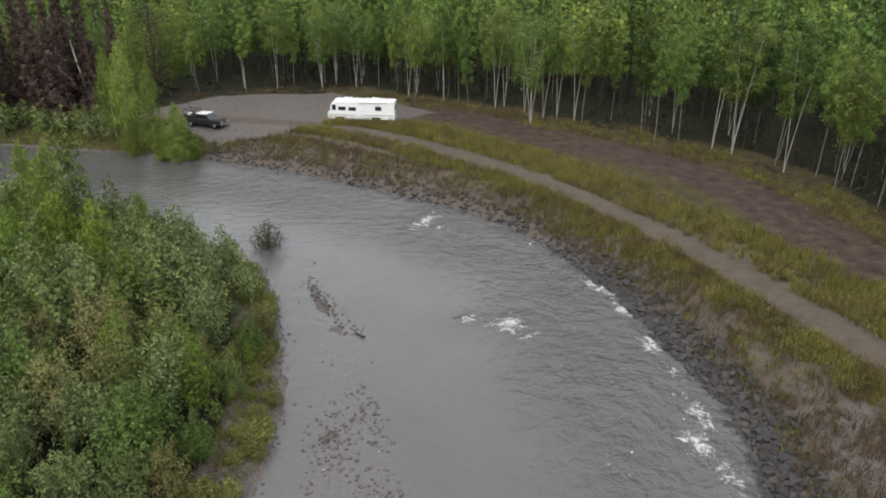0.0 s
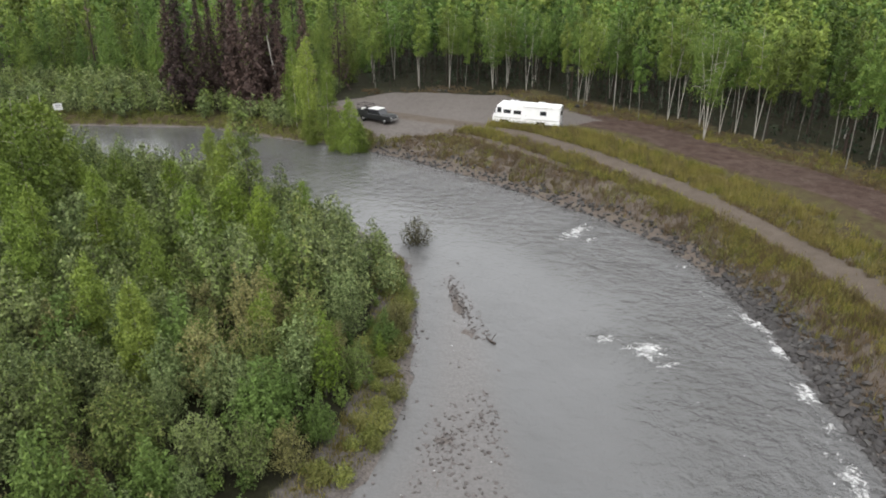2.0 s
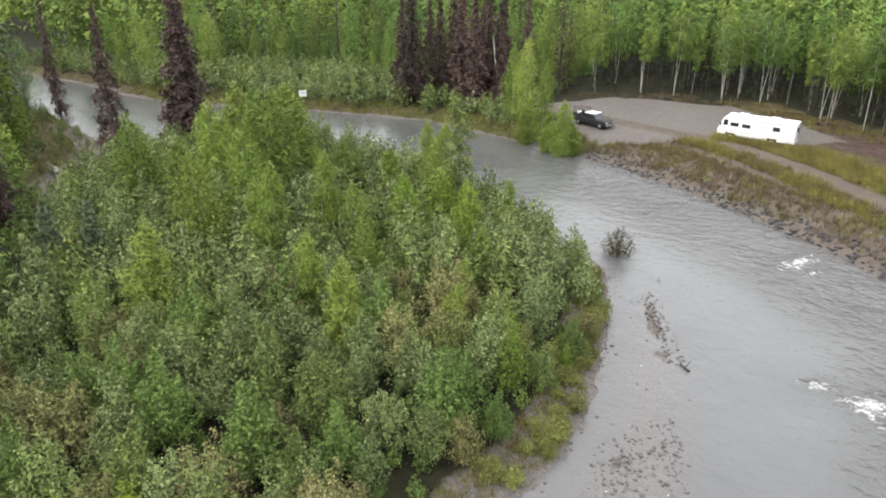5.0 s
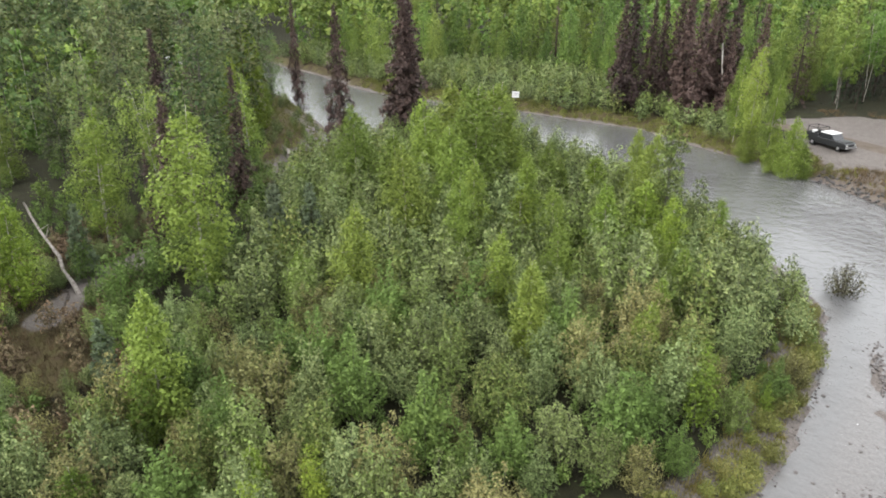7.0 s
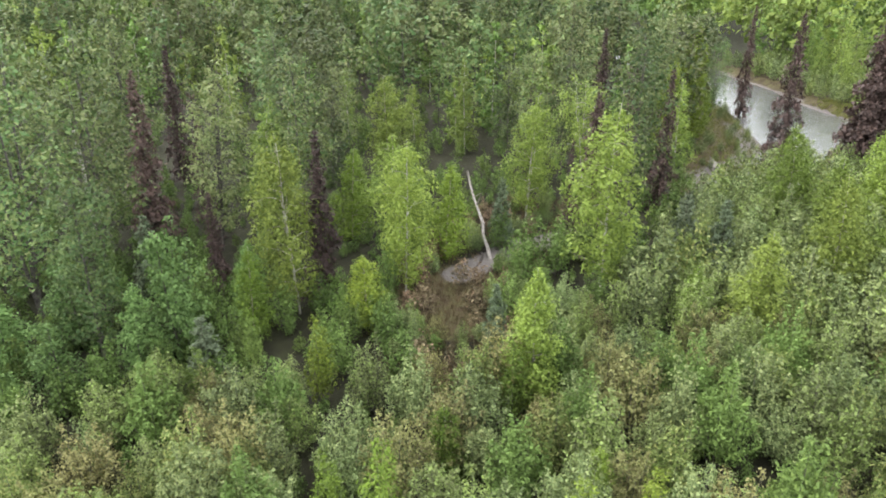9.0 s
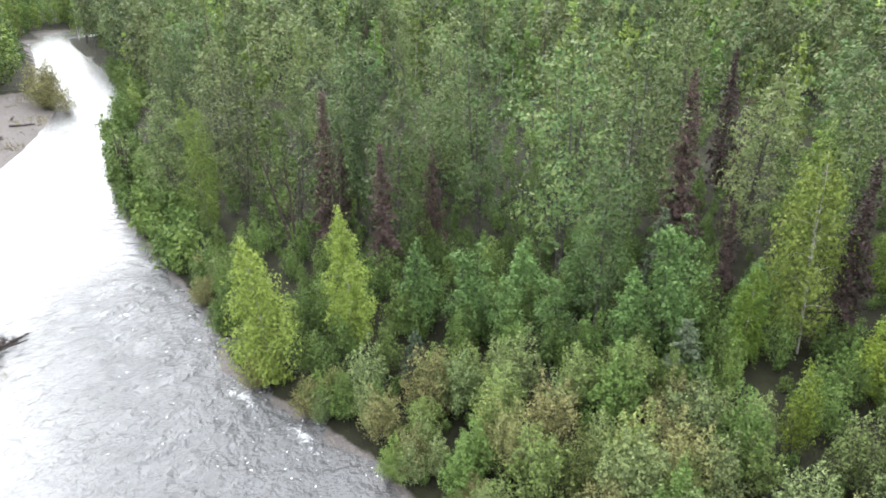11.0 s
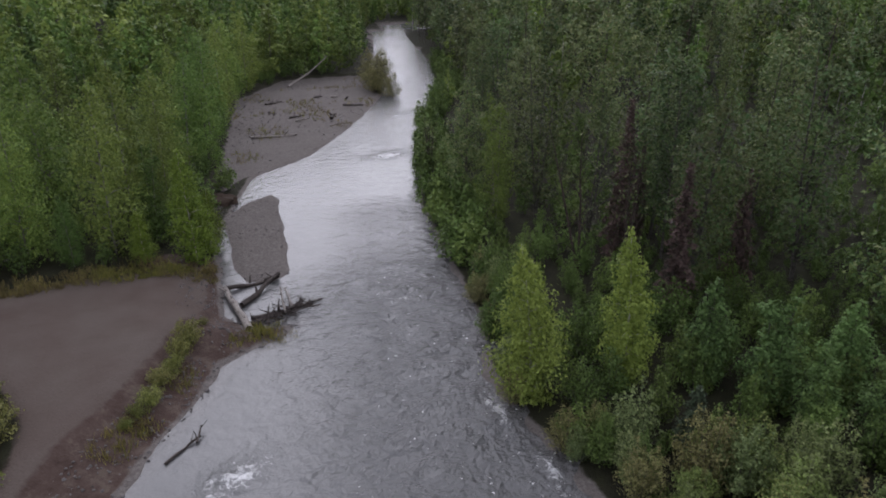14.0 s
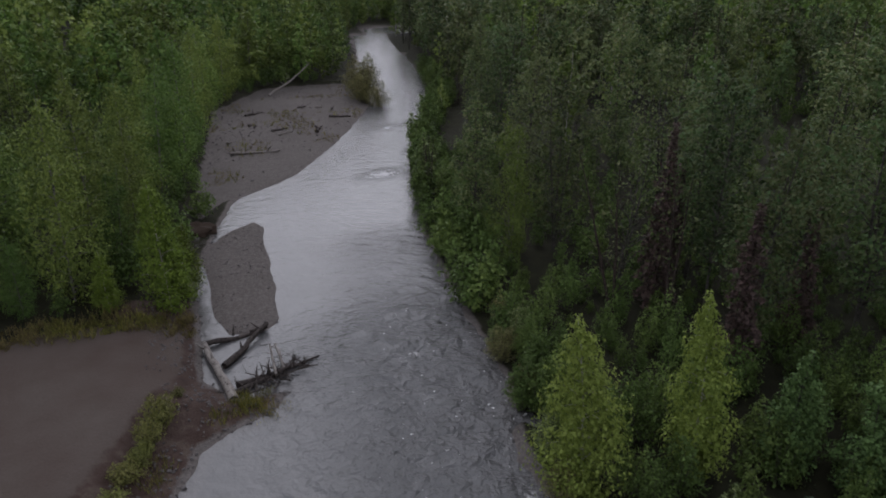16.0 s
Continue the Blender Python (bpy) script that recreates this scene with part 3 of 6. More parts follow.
def tube(path, radii, sides=5):
    path, radii = np.asarray(path, dtype=float), np.asarray(radii, dtype=float)
    t = np.gradient(path, axis=0)
    t /= np.linalg.norm(t, axis=1)[:, None] + 1e-9
    ref = np.where(np.abs(t[:, 2:3]) > 0.9, np.array([[1.0, 0, 0]]), np.array([[0, 0, 1.0]]))
    a = np.cross(t, ref)
    a /= np.linalg.norm(a, axis=1)[:, None] + 1e-9
    b = np.cross(t, a)
    ang = np.linspace(0, 2 * np.pi, sides, endpoint=False)
    ring = a[:, None, :] * np.cos(ang)[None, :, None] + b[:, None, :] * np.sin(ang)[None, :, None]
    v = (path[:, None, :] + ring * radii[:, None, None]).reshape(-1, 3)
    n = len(path)
    i = np.arange(n - 1)[:, None] * sides
    j = np.arange(sides)[None, :]
    k = (j + 1) % sides
    f = np.stack([i + j, i + k, i + sides + k, i + sides + j], axis=-1).reshape(-1, 4)
    return v, f


def blades(places, normals, size, r, slim=0.62, hang=0.0):
    """A small pointed leaf at each place, facing about along its normal; hang draws its long axis downwards."""
    n = len(places)
    normals = normals / (np.linalg.norm(normals, axis=1)[:, None] + 1e-9)
    t = r.normal(size=(n, 3)) - np.array([0, 0, hang * 2.0])
    a = t - normals * np.sum(t * normals, axis=1)[:, None]
    a /= np.linalg.norm(a, axis=1)[:, None] + 1e-9
    b = np.cross(a, normals)
    s = (np.asarray(size) * r.uniform(0.6, 1.35, n))[:, None] * 0.5
    v = np.stack([places - a * s + b * s * slim, places + a * s, places - a * s * 0.7 - b * s * slim], axis=1).reshape(-1, 3)
    return v, np.arange(3 * n).reshape(-1, 3)


def sprays(centres, radii, count, r, up=0.42, loose=0.42):
    """Leaves on the outside of ragged clumps, facing out and up as leaves do."""
    area = radii[:, 0] * radii[:, 2] + 0.02
    pick = r.choice(len(centres), size=count, p=area / area.sum())
    d = r.normal(size=(count, 3))
    d[:, 2] += 0.65
    d /= np.linalg.norm(d, axis=1)[:, None]
    depth = 1.06 - np.abs(r.normal(0, 0.14, count))
    ragged = 1 + 0.28 * np.sin(d[:, 0] * 5 + pick) * np.sin(d[:, 1] * 5 + pick * 1.7) * np.sin(d[:, 2] * 4)
    places = centres[pick] + d * radii[pick] * (depth * ragged)[:, None] + r.normal(0, 0.05, (count, 3))
    normals = d + np.array([0, 0, up]) + r.normal(0, loose, (count, 3))
    return places, normals


def core(centres, radii, count, r):
    """The shaded sprays inside the clumps: larger, lying at all angles."""
    pick = r.integers(len(centres), size=count)
    places = centres[pick] + r.normal(0, 0.3, (count, 3)) * radii[pick]
    return places, r.normal(size=(count, 3)), np.full(count, 1.5)


def plume_leaves(boughs, count, droop, r):
    """Leaves strung along the limbs and hanging from them in loose plumes."""
    starts, mids, ends = (np.array([b[k] for b in boughs]) for k in range(3))
    lobe = np.array([b[3] for b in boughs])
    weight = np.linalg.norm(ends - starts, axis=1) * lobe + 0.02
    pick = r.choice(len(boughs), size=count, p=weight / weight.sum())
    q = r.uniform(0.22, 1.12, count)[:, None]
    line = starts[pick] * (1 - q) ** 2 + mids[pick] * 2 * q * (1 - q) + ends[pick] * q ** 2
    wide = lobe[pick][:, None] * (0.26 + 0.18 * q)
    off = r.normal(0, 1, (count, 3)) * wide
    off[:, 2] -= droop * np.abs(r.normal(0, 0.85, count)) * lobe[pick]
    normals = off / (wide + 0.01) * 0.5 + (ends - starts)[pick] * 0.25 + np.array([0, 0, 0.7]) + r.normal(0, 0.4, (count, 3))
    return line + off, normals


def oval_crown(u):
    return np.clip(np.minimum(1, u * 1.9 + 0.5) * (1.03 - u) ** 0.5 * 1.12, 0.06, 1.0)


def broad_crown(u):
    return np.clip((u + 0.10) ** 0.45 * (1.02 - u) ** 0.5 * 1.55, 0.08, 1.1)


def cone_crown(u):
    return np.clip(np.minimum(1, u * 3 + 0.6) * (1.03 - u) ** 0.46, 0.05, 1.0)


def leafy_tree(r, h, w, base, shape, stems=1, limbs=46, leaves=1100, leaf=0.34, droop=0.35, rise=0.45, trunk=0.012, spread=0.12, sides=5, twigs=2, lump=0.30):
    """Wood and leaves of a broadleaved tree: leaning stems, limbs, and leaves in clusters along them."""
    wood, paths = Heap(), []
    for s in range(stems):
        az, lean = r.uniform(0, 2 * np.pi), spread * r.uniform(0.4, 1) * (1 if stems > 1 else 0.35)
        k = np.linspace(0, 1, 7)
        hs = h * (1 if s == 0 else r.uniform(0.8, 0.97))
        wob = np.cumsum(r.normal(0, 0.012 * h, (7, 2)), axis=0) * k[:, None]
        p = np.stack([np.cos(az) * lean * h * k + wob[:, 0] * 0.6, np.sin(az) * lean * h * k + wob[:, 1] * 0.6, hs * 0.93 * k - 0.25 * (k == 0)], axis=1)
        paths.append(p)
        wood.add(*tube(p, (trunk * h / math.sqrt(stems) ** 0.6) * (1.02 - k) ** 0.85 + 0.012, sides))
    centres, radii, boughs = [], [], []
    for i in range(limbs):
        u = (i + r.uniform()) / limbs
        p = paths[r.integers(stems)]
        z = h * (base + (1 - base) * u * 0.93)
        z0 = min(max(z - 0.07 * h, 0.02 * h), p[-1, 2])
        start = np.array([np.interp(z0, p[:, 2], p[:, 0]), np.interp(z0, p[:, 2], p[:, 1]), z0])
        az = i * 2.399 + r.uniform(-0.6, 0.6)
        n = max(0.25, w / 2 * shape(u) * r.uniform(0.6, 1.12))
        lobe = (lump * n + 0.05 * w) * r.uniform(0.75, 1.25)
        out = np.array([np.cos(az), np.sin(az), 0])
        run = max(0.1, n - lobe * 0.6)
        end = start + out * run + np.array([0, 0, run * (rise - droop * 0.5)])
        mid = start + out * run * 0.5 + np.array([0, 0, run * rise * 0.7])
        if twigs and i % twigs == 0:
            q = np.linspace(0, 1, 4)[:, None]
            wood.add(*tube(start * (1 - q) ** 2 + mid * 2 * q * (1 - q) + end * q ** 2, np.linspace(0.0035 * h * (1.1 - u) + 0.012, 0.006, 4), 3))
        boughs.append((start, mid, end, lobe))
        centres.append(end + np.array([0, 0, -droop * lobe * 0.4]))
        radii.append((lobe, lobe, lobe * (0.62 + droop * 0.6)))
    for p in paths:
        centres.append(p[-1] - np.array([0, 0, 0.045 * h]))
        radii.append((0.09 * w, 0.09 * w, 0.06 * h))
    outer = int(leaves * 0.42)
    places, normals = sprays(np.array(centres), np.array(radii) * 0.9, outer, r)
    plumes, facings = plume_leaves(boughs, leaves - outer, droop, r)
    inner, facing, sizes = core(np.array(centres), np.array(radii), leaves // 9, r)
    places, normals = np.concatenate([places, plumes, inner]), np.concatenate([normals, facings, facing])
    places[:, 2] = np.maximum(places[:, 2], 0.12)
    sizes = np.concatenate([np.full(leaves, leaf), sizes * leaf])
    return wood.arrays(), blades(places, normals, sizes, r, 0.75, droop)


def spruce_tree(r, h, w, dead=False, density=1.0, base=0.08):
    """A narrow spruce with whorls of sagging branches; a dead one keeps brown hanging sprays."""
    wood = Heap()
    k = np.linspace(0, 1, 6)
    wood.add(*tube(np.stack([r.normal(0, 0.02, 6) * h * 0.2 * k, r.normal(0, 0.02, 6) * h * 0.2 * k, h * k - 0.25 * (k == 0)], axis=1), 0.011 * h * (1.02 - k) + 0.012, 5))
    places, sizes = [], []
    n = int(h * 7.5 * density)
    for i in range(n):
        u = (i + r.uniform()) / n
        z = h * (base + (0.99 - base) * u)
        m = (w / 2 * (1 - u) ** 0.75 + 0.12) * (r.uniform(0.4, 1.2) if dead else r.uniform(0.6, 1.15))
        az = i * 2.399 + r.uniform(-0.4, 0.4)
        out = np.array([np.cos(az), np.sin(az), 0])
        sag = (0.75 if dead else 0.35) * r.uniform(0.7, 1.2)
        q = np.linspace(0, 1, 3)
        path = np.array([0, 0, z]) + out * (q * m)[:, None] + np.array([0, 0, -1.0]) * (q ** 1.4 * m * sag)[:, None]
        if i % 2 == 0:
            wood.add(*tube(path, np.linspace(0.022, 0.006, 3), 3))
        cnt = max(3, int((34 if dead else 30) * density * (0.4 + m)))
        q = np.sqrt(r.uniform(0.03, 1, cnt))
        p = np.array([0, 0, z]) + out * (q * m)[:, None] + np.array([0, 0, -1.0]) * (q ** 1.4 * m * sag)[:, None]
        p = p + r.normal(0, 0.09 + 0.05 * m, (cnt, 3))
        p[:, 2] -= r.uniform(0, 0.25 if dead else 0.1, cnt)
        places.append(p)
        sizes.append(np.full(cnt, 0.27 + 0.08 * m))
    places = np.concatenate(places)
    normals = np.stack([places[:, 0] * 0.5, places[:, 1] * 0.5, np.full(len(places), 0.7)], axis=1) + r.normal(0, 0.5, places.shape)
    return wood.arrays(), blades(places, normals, np.concatenate(sizes), r, 0.5, 0.8 if dead else 0.2)


def shrub(r, h, w, leaves=1900, leaf=0.15, stems=11, low=0.18):
    """A many-stemmed willow or alder: a sheaf of upright shoots clothed in small leaves, taller in the middle."""
    wood, runs = Heap(), []
    count = stems * 4
    for s in range(count):
        az, rad = s * 2.399 + r.uniform(-0.5, 0.5), math.sqrt((s + 0.5) / count)
        top = h * (1.10 - 0.64 * rad ** 2) * r.uniform(0.66, 1.12)
        end = np.array([np.cos(az) * rad * w * 0.45, np.sin(az) * rad * w * 0.45, top])
        start = np.array([end[0] * 0.2, end[1] * 0.2, -0.15])
        mid = np.array([end[0] * 0.62, end[1] * 0.62, top * 0.48])
        runs.append((start, mid, end))
        if s % 3 == 0:
            q = np.linspace(0, 1, 4)[:, None]
            wood.add(*tube(start * (1 - q) ** 2 + mid * 2 * q * (1 - q) + end * q ** 2, np.linspace(0.032, 0.006, 4), 3))
    runs = np.array(runs)
    reach = runs[:, 2, 2]
    pick = r.choice(count, size=leaves, p=reach / reach.sum())
    q = (low + (1 - low) * r.uniform(0, 1, leaves) ** 0.64)[:, None]
    axis_ = runs[pick, 0] * (1 - q) ** 2 + runs[pick, 1] * 2 * q * (1 - q) + runs[pick, 2] * q ** 2
    side = (w * 0.5 / math.sqrt(count)) * (0.42 + 0.75 * np.sin(np.clip(q, 0, 1) ** 1.3 * np.pi))
    off = r.normal(0, 1, (leaves, 3)) * np.array([1, 1, 0.6]) * side * 0.72
    places = axis_ + off
    normals = off / (side + 0.01) + places * np.array([0.5, 0.5, 0]) / w + np.array([0, 0, 0.55]) + r.normal(0, 0.55, (leaves, 3))
    places[:, 2] = np.maximum(places[:, 2], 0.08)
    return wood.arrays(), blades(places, normals, leaf * 1.12, r, 0.6, -0.45)


def plant_thing(name, geo, wood_mat, leaf_mat, label, category, group, trunk_name="trunk", crown_name="crown", limbs_from=0):
    """The pattern of a plant at the origin; copies of it are set out, and the pattern itself takes the first place."""
    (wv, wf), (lv, lf) = geo
    ob = thing(name, Matrix(), label, category, group)
    if limbs_from:
        # each limb of a bare tree as a part: rings of three round four points
        stem_faces = wf[(wf < limbs_from).all(axis=1)]
        part(trunk_name, sheet(trunk_name, wv[:limbs_from], [stem_faces], [wood_mat], smooth=True), ob)
        for first in range(limbs_from, len(wv), 12):
            f = wf[(wf >= first).all(axis=1) & (wf < first + 12).all(axis=1)] - first
            part("limb", sheet("limb", wv[first:first + 12], [f], [wood_mat], smooth=True), ob)
    elif len(wf):
        part(trunk_name, sheet(trunk_name, wv, [wf], [wood_mat], smooth=True), ob)
    part(crown_name, sheet(crown_name, lv, [lf], [leaf_mat]), ob)
    ob["fresh"] = 1
    return ob


def stand(ob, x, y, turn, size=1.0, squeeze=1.0, sink=0.0, lean=(0, 0)):
    """A plant at a place on the ground."""
    m = pose(x, y, ground_at(x, y) - sink, lean[0], lean[1], turn)
    s = Matrix.Diagonal((size * squeeze, size * squeeze, size, 1))
    if ob["fresh"]:
        ob["fresh"] = 0
        ob.matrix_world = m @ s
        return ob
    made = copy_thing(ob, m)
    made.scale = (size * squeeze, size * squeeze, size)
    return made


def wood_lot(name, spots, geos, mats, label, category):
    """Many plants too far off to tell apart, joined: spots are x, y, scale rows, geos the patterns."""
    if not len(spots):
        return
    r = np.random.default_rng(len(spots) + 7)
    zs = height(spots[:, 0], spots[:, 1])
    V, F4, F3, T, count = [], [], [], [], 0
    for (x, y, s), z in zip(spots, zs):
        g = geos[r.integers(len(geos))]
        a, tint = r.uniform(0, 2 * np.pi), r.uniform()
        c, d = math.cos(a), math.sin(a)
        sq = s * r.uniform(0.85, 1.15)
        for i, (v, f) in enumerate(g):
            if not len(f):
                continue
            V.append(np.stack([(v[:, 0] * c - v[:, 1] * d) * sq + x, (v[:, 0] * d + v[:, 1] * c) * sq + y, v[:, 2] * s + z], axis=1))
            (F4 if f.shape[1] == 4 else F3).append(f + count)
            T.append(np.full(len(v), tint))
            count += len(v)
    wood_faces, leaf_faces = np.concatenate(F4), np.concatenate(F3)
    index = np.repeat([0, 1], [len(wood_faces), len(leaf_faces)])
    me = sheet(name, np.concatenate(V), [wood_faces, leaf_faces], mats, index, attributes=(("tint", "FLOAT", np.concatenate(T)),))
    tagged(new(name, me), label, category, kind="stuff")


def scatter(x0, x1, y0, y1, step, seed, jitter=0.42):
    r = np.random.default_rng(seed)
    X, Y = np.meshgrid(np.arange(x0, x1, step), np.arange(y0, y1, step))
    X[1::2] += step / 2
    return X.ravel() + r.uniform(-jitter, jitter, X.size) * step, Y.ravel() + r.uniform(-jitter, jitter, X.size) * step


def rng(seed):
    return np.random.default_rng(seed)


THICKET = [(-15.5, 21), (-13.4, 30), (-12.3, 37), (-13.8, 46), (-17, 52.5), (-22, 56), (-30, 60.5), (-48, 66.5), (-60, 66.5), (-70, 68), (-74, 62), (-69, 46), (-63, 36), (-54, 30), (-47, 23), (-41, 15),
           (-37, 8), (-36, 0), (-38, -8), (-35, -16), (-30, -23), (-26.4, -27), (-25.6, -18), (-21.5, -8), (-17.5, 4), (-18, 13)]
CLEARING = [(-35, 10), (-44, 8.4), (-52, 9.5), (-58, 14), (-64, 21)]
# taller plants set out one by one
TALL = []  # x, y, free reach


def free(x, y, gap):
    """Keeps scattered plants off the ones set by hand."""
    ok = np.ones(np.shape(x), dtype=bool)
    for a, b, g in TALL:
        ok &= np.hypot(x - a, y - b) > g * gap
    return ok


birch_edge = [plant_thing("birch_tree", leafy_tree(rng(10 + i), 15, w, b, broad_crown, st, lm, 4600, 0.185, 0.75, 0.5, 0.0037, sp), BARK_BIRCH if i in (1, 2) else BARK_PALE, LEAF_BIRCH, lab, "tree", "birches of the forest edge")
              for i, (w, b, st, sp, lm, lab) in enumerate([(3.5, 0.44, 1, 0.14, 26, "tall slender birch with white trunk and fresh green crown"),
                                                           (3.9, 0.46, 2, 0.10, 28, "tall two-stemmed birch with bare white lower trunks"),
                                                           (5.6, 0.36, 4, 0.12, 40, "many-stemmed white birch with a broad light green crown"),
                                                           (3.3, 0.38, 1, 0.2, 26, "leaning white-barked birch with a thin green crown")])]
birch_young = [plant_thing("young_birch", leafy_tree(rng(30 + i), 9, w, 0.07, cone_crown, 1, 60, 6400, 0.17, 0.5, 0.5, 0.007, lump=0.30), BARK_BIRCH, LEAF_YOUNG, "young cone-shaped birch, bright yellow-green and leafy to the ground", "tree", "young birches on the point bar")
               for i, w in enumerate([4.9, 4.4, 5.3])]
poplar = [plant_thing("cottonwood_tree", leafy_tree(rng(40 + i), 18, w, 0.16, broad_crown, st, 52, 4200, 0.25, 0.2, 0.7, 0.009, 0.12, twigs=1, lump=0.27), BARK_GREY, LEAF_POPLAR, "tall cottonwood with dark branching limbs and sparse spring leaves", "tree", "cottonwoods on the river bank")
          for i, (w, st) in enumerate([(7.2, 1), (6.6, 2), (8.4, 3)])]
spruce_dead = [plant_thing("dead_spruce", spruce_tree(rng(50 + i), 14, w, True, 0.95), BARK_DARK, NEEDLE_DEAD, "dead spruce with drooping red-brown needles", "tree", "beetle-killed spruces") for i, w in enumerate([3.2, 3.8])]
spruce_green = [plant_thing("spruce_tree", spruce_tree(rng(60 + i), 7, 3.3), BARK_DARK, NEEDLE_PALE, "small grey-green living spruce", "tree", "living spruces") for i in range(2)]

# birches along the dike forest and at the parking place
for kind, x, y, h, turn in [(2, 13.6, 93.8, 16.4, 20), (0, -2.1, 110.2, 14.8, 90), (3, 5.9, 104.2, 12.8, 200), (0, 27.5, 83.4, 17, 130), (1, 33.6, 80.4, 17.3, 40), (1, 35.0, 78.0, 17, 140),
                            (3, 42.4, 66, 17.3, 290), (0, 40.6, 69.5, 16.5, 10), (0, -8.3, 123.4, 14.8, 70), (1, -25.5, 121.4, 14.8, 30), (2, -18, 122.5, 14, 100), (0, 20.5, 93, 15, 10), (1, 2.4, 109, 16, 220),
                            (3, 31, 84.6, 16.5, 250), (0, 38, 73.4, 17, 310), (1, 18, 97.5, 15.5, 170)]:
    stand(birch_edge[kind], x, y, turn, h / 15)
    TALL.append((x, y, 2.2))
birch_fresh = [plant_thing("young_birch", leafy_tree(rng(230 + i), 9, w, 0.06, oval_crown, 1, 64, 7600, 0.17, 0.55, 0.5, 0.007, lump=0.32), BARK_BIRCH, LEAF_FRESH, "young bright yellow-green birch standing at the river bank", "tree", "young birches on the bar")
               for i, w in enumerate([5.0, 4.2])]
for x, y, h, w, kind, lean in [(-27.0, -29.0, 10.6, 0.82, 0, (2.5, 4)), (-31.8, -26.6, 10.4, 0.76, 1, (1, 2)), (-34.1, 10.8, 9.5, 0.95, 1, (0, 0))]:
    stand(birch_fresh[kind], x, y, 0 if lean[0] else 80, h / 9, w, 0.0, lean)
    TALL.append((x, y, 2.2))
# young birches of the point bar
for x, y, h, w, kind in [(-44.3, -5.5, 6.9, 0.95, 1), (-44.6, 2.0, 5.4, 1.4, 2),
                         (-39.5, 22.8, 5.0, 0.9, 2), (-37.5, 25.6, 7.9, 1.05, 1), (-42.5, 34.8, 9.5, 0.95, 0), (-45.3, 45.9, 12.0, 1.0, 2), (-38.1, 54.7, 6.0, 1.3, 1),
                         (-47.5, 38.5, 9.0, 1.0, 1), (-50.5, 44.5, 10.5, 0.95, 0), (-55, 9, 8.5, 1.0, 0), (-30.0, 50.5, 6.6, 1.1, 2), (-52.5, 51, 9.5, 1.0, 1), (-29.2, 5.2, 4.6, 1.2, 1),
                         (-43.5, 41.2, 9.6, 0.95, 0), (-56, 40, 9.8, 1.0, 2), (-60.5, 1.5, 8.5, 1.1, 0), (-35.6, 40.5, 6.4, 1.1, 0), (-25.6, 11.0, 4.4, 1.1, 1), (-33, 56, 8.8, 0.9, 0), (-26.2, 48, 6.6, 0.95, 2), (-36.5, 59, 8.0, 0.9, 1), (-30.5, 45.5, 7.2, 0.95, 0), (-25, 53.5, 5.5, 1.0, 1), (-48.4, 51.3, 11.4, 1.25, 0), (-54.9, 52.9, 10.6, 1.25, 1), (-51.6, 56.4, 10.4, 1.1, 0), (-58.5, 57, 9.6, 1.1, 1)]:
    stand(birch_fresh[kind % 2] if y > 20 and h >= 7.5 else birch_young[kind], x, y, x * 53 % 360, h / 9 * (1.12 if y > 20 else 1.0), w)
    TALL.append((x, y, 1.7))
alder_tree = [plant_thing("alder_tree", leafy_tree(rng(240 + i), 7, w, 0.05, cone_crown, 1 + i, 40, 4200, 0.17, 0.3, 0.6, 0.007, lump=0.32), BARK_GREY, LEAF_FRESH_ALDER, "mid-green cone-shaped young alder", "tree", "alders behind the thicket")
              for i, w in enumerate([3.6, 4.2])]
for x, y, h, w, k in [(-35.9, -24.5, 7.4, 0.9, 0), (-37.4, -21.1, 7.5, 1.0, 1), (-37.6, -18.2, 5.4, 1.1, 0), (-38.7, -15.5, 5.8, 1.0, 1), (-40.9, -11.9, 6.6, 1.0, 0), (-42.5, -9.9, 10.2, 0.8, 1),
                      (-46.7, -5.9, 6.4, 0.9, 0), (-44.4, -16.2, 6.4, 1.1, 1), (-41.5, -19.5, 6.8, 1.1, 0)]:
    stand(alder_tree[k], x, y, x * 67 % 360, h / 7, w)
    TALL.append((x, y, 1.6))
bare_tree = plant_thing("bare_cottonwood", leafy_tree(rng(250), 13, 6.5, 0.2, broad_crown, 2, 60, 420, 0.2, 0.1, 0.9, 0.010, 0.16, twigs=1), BARK_GREY, LEAF_POPLAR, "nearly leafless grey cottonwood on the bank", "tree", "", limbs_from=2 * 35)
stand(bare_tree, -42.2, -42.0, 40, 1.0)
TALL.append((-42.2, -42.0, 2.2))
# more young birches among the willows of the northern bar
mx, my = scatter(-56, -20, 17, 56, 5.4, 260)
ok = inside(mx, my, THICKET) & (off_water(mx, my) > 4) & free(mx, my, 1.7) & (lattice(mx, my, 9, 261) > 0.36) & (my > 34 - 0.5 * (mx + 38))
for x, y in zip(mx[ok], my[ok]):
    h = 5.0 + 3.4 * float(smoothstep(8, 26, off_water(np.array([x]), np.array([y])))[0]) + (x * 7.3 % 1.6)
    stand(birch_fresh[int(abs(x * 3)) % 2], x, y, x * 91 % 360, h / 9, 0.95)
    TALL.append((x, y, 1.5))
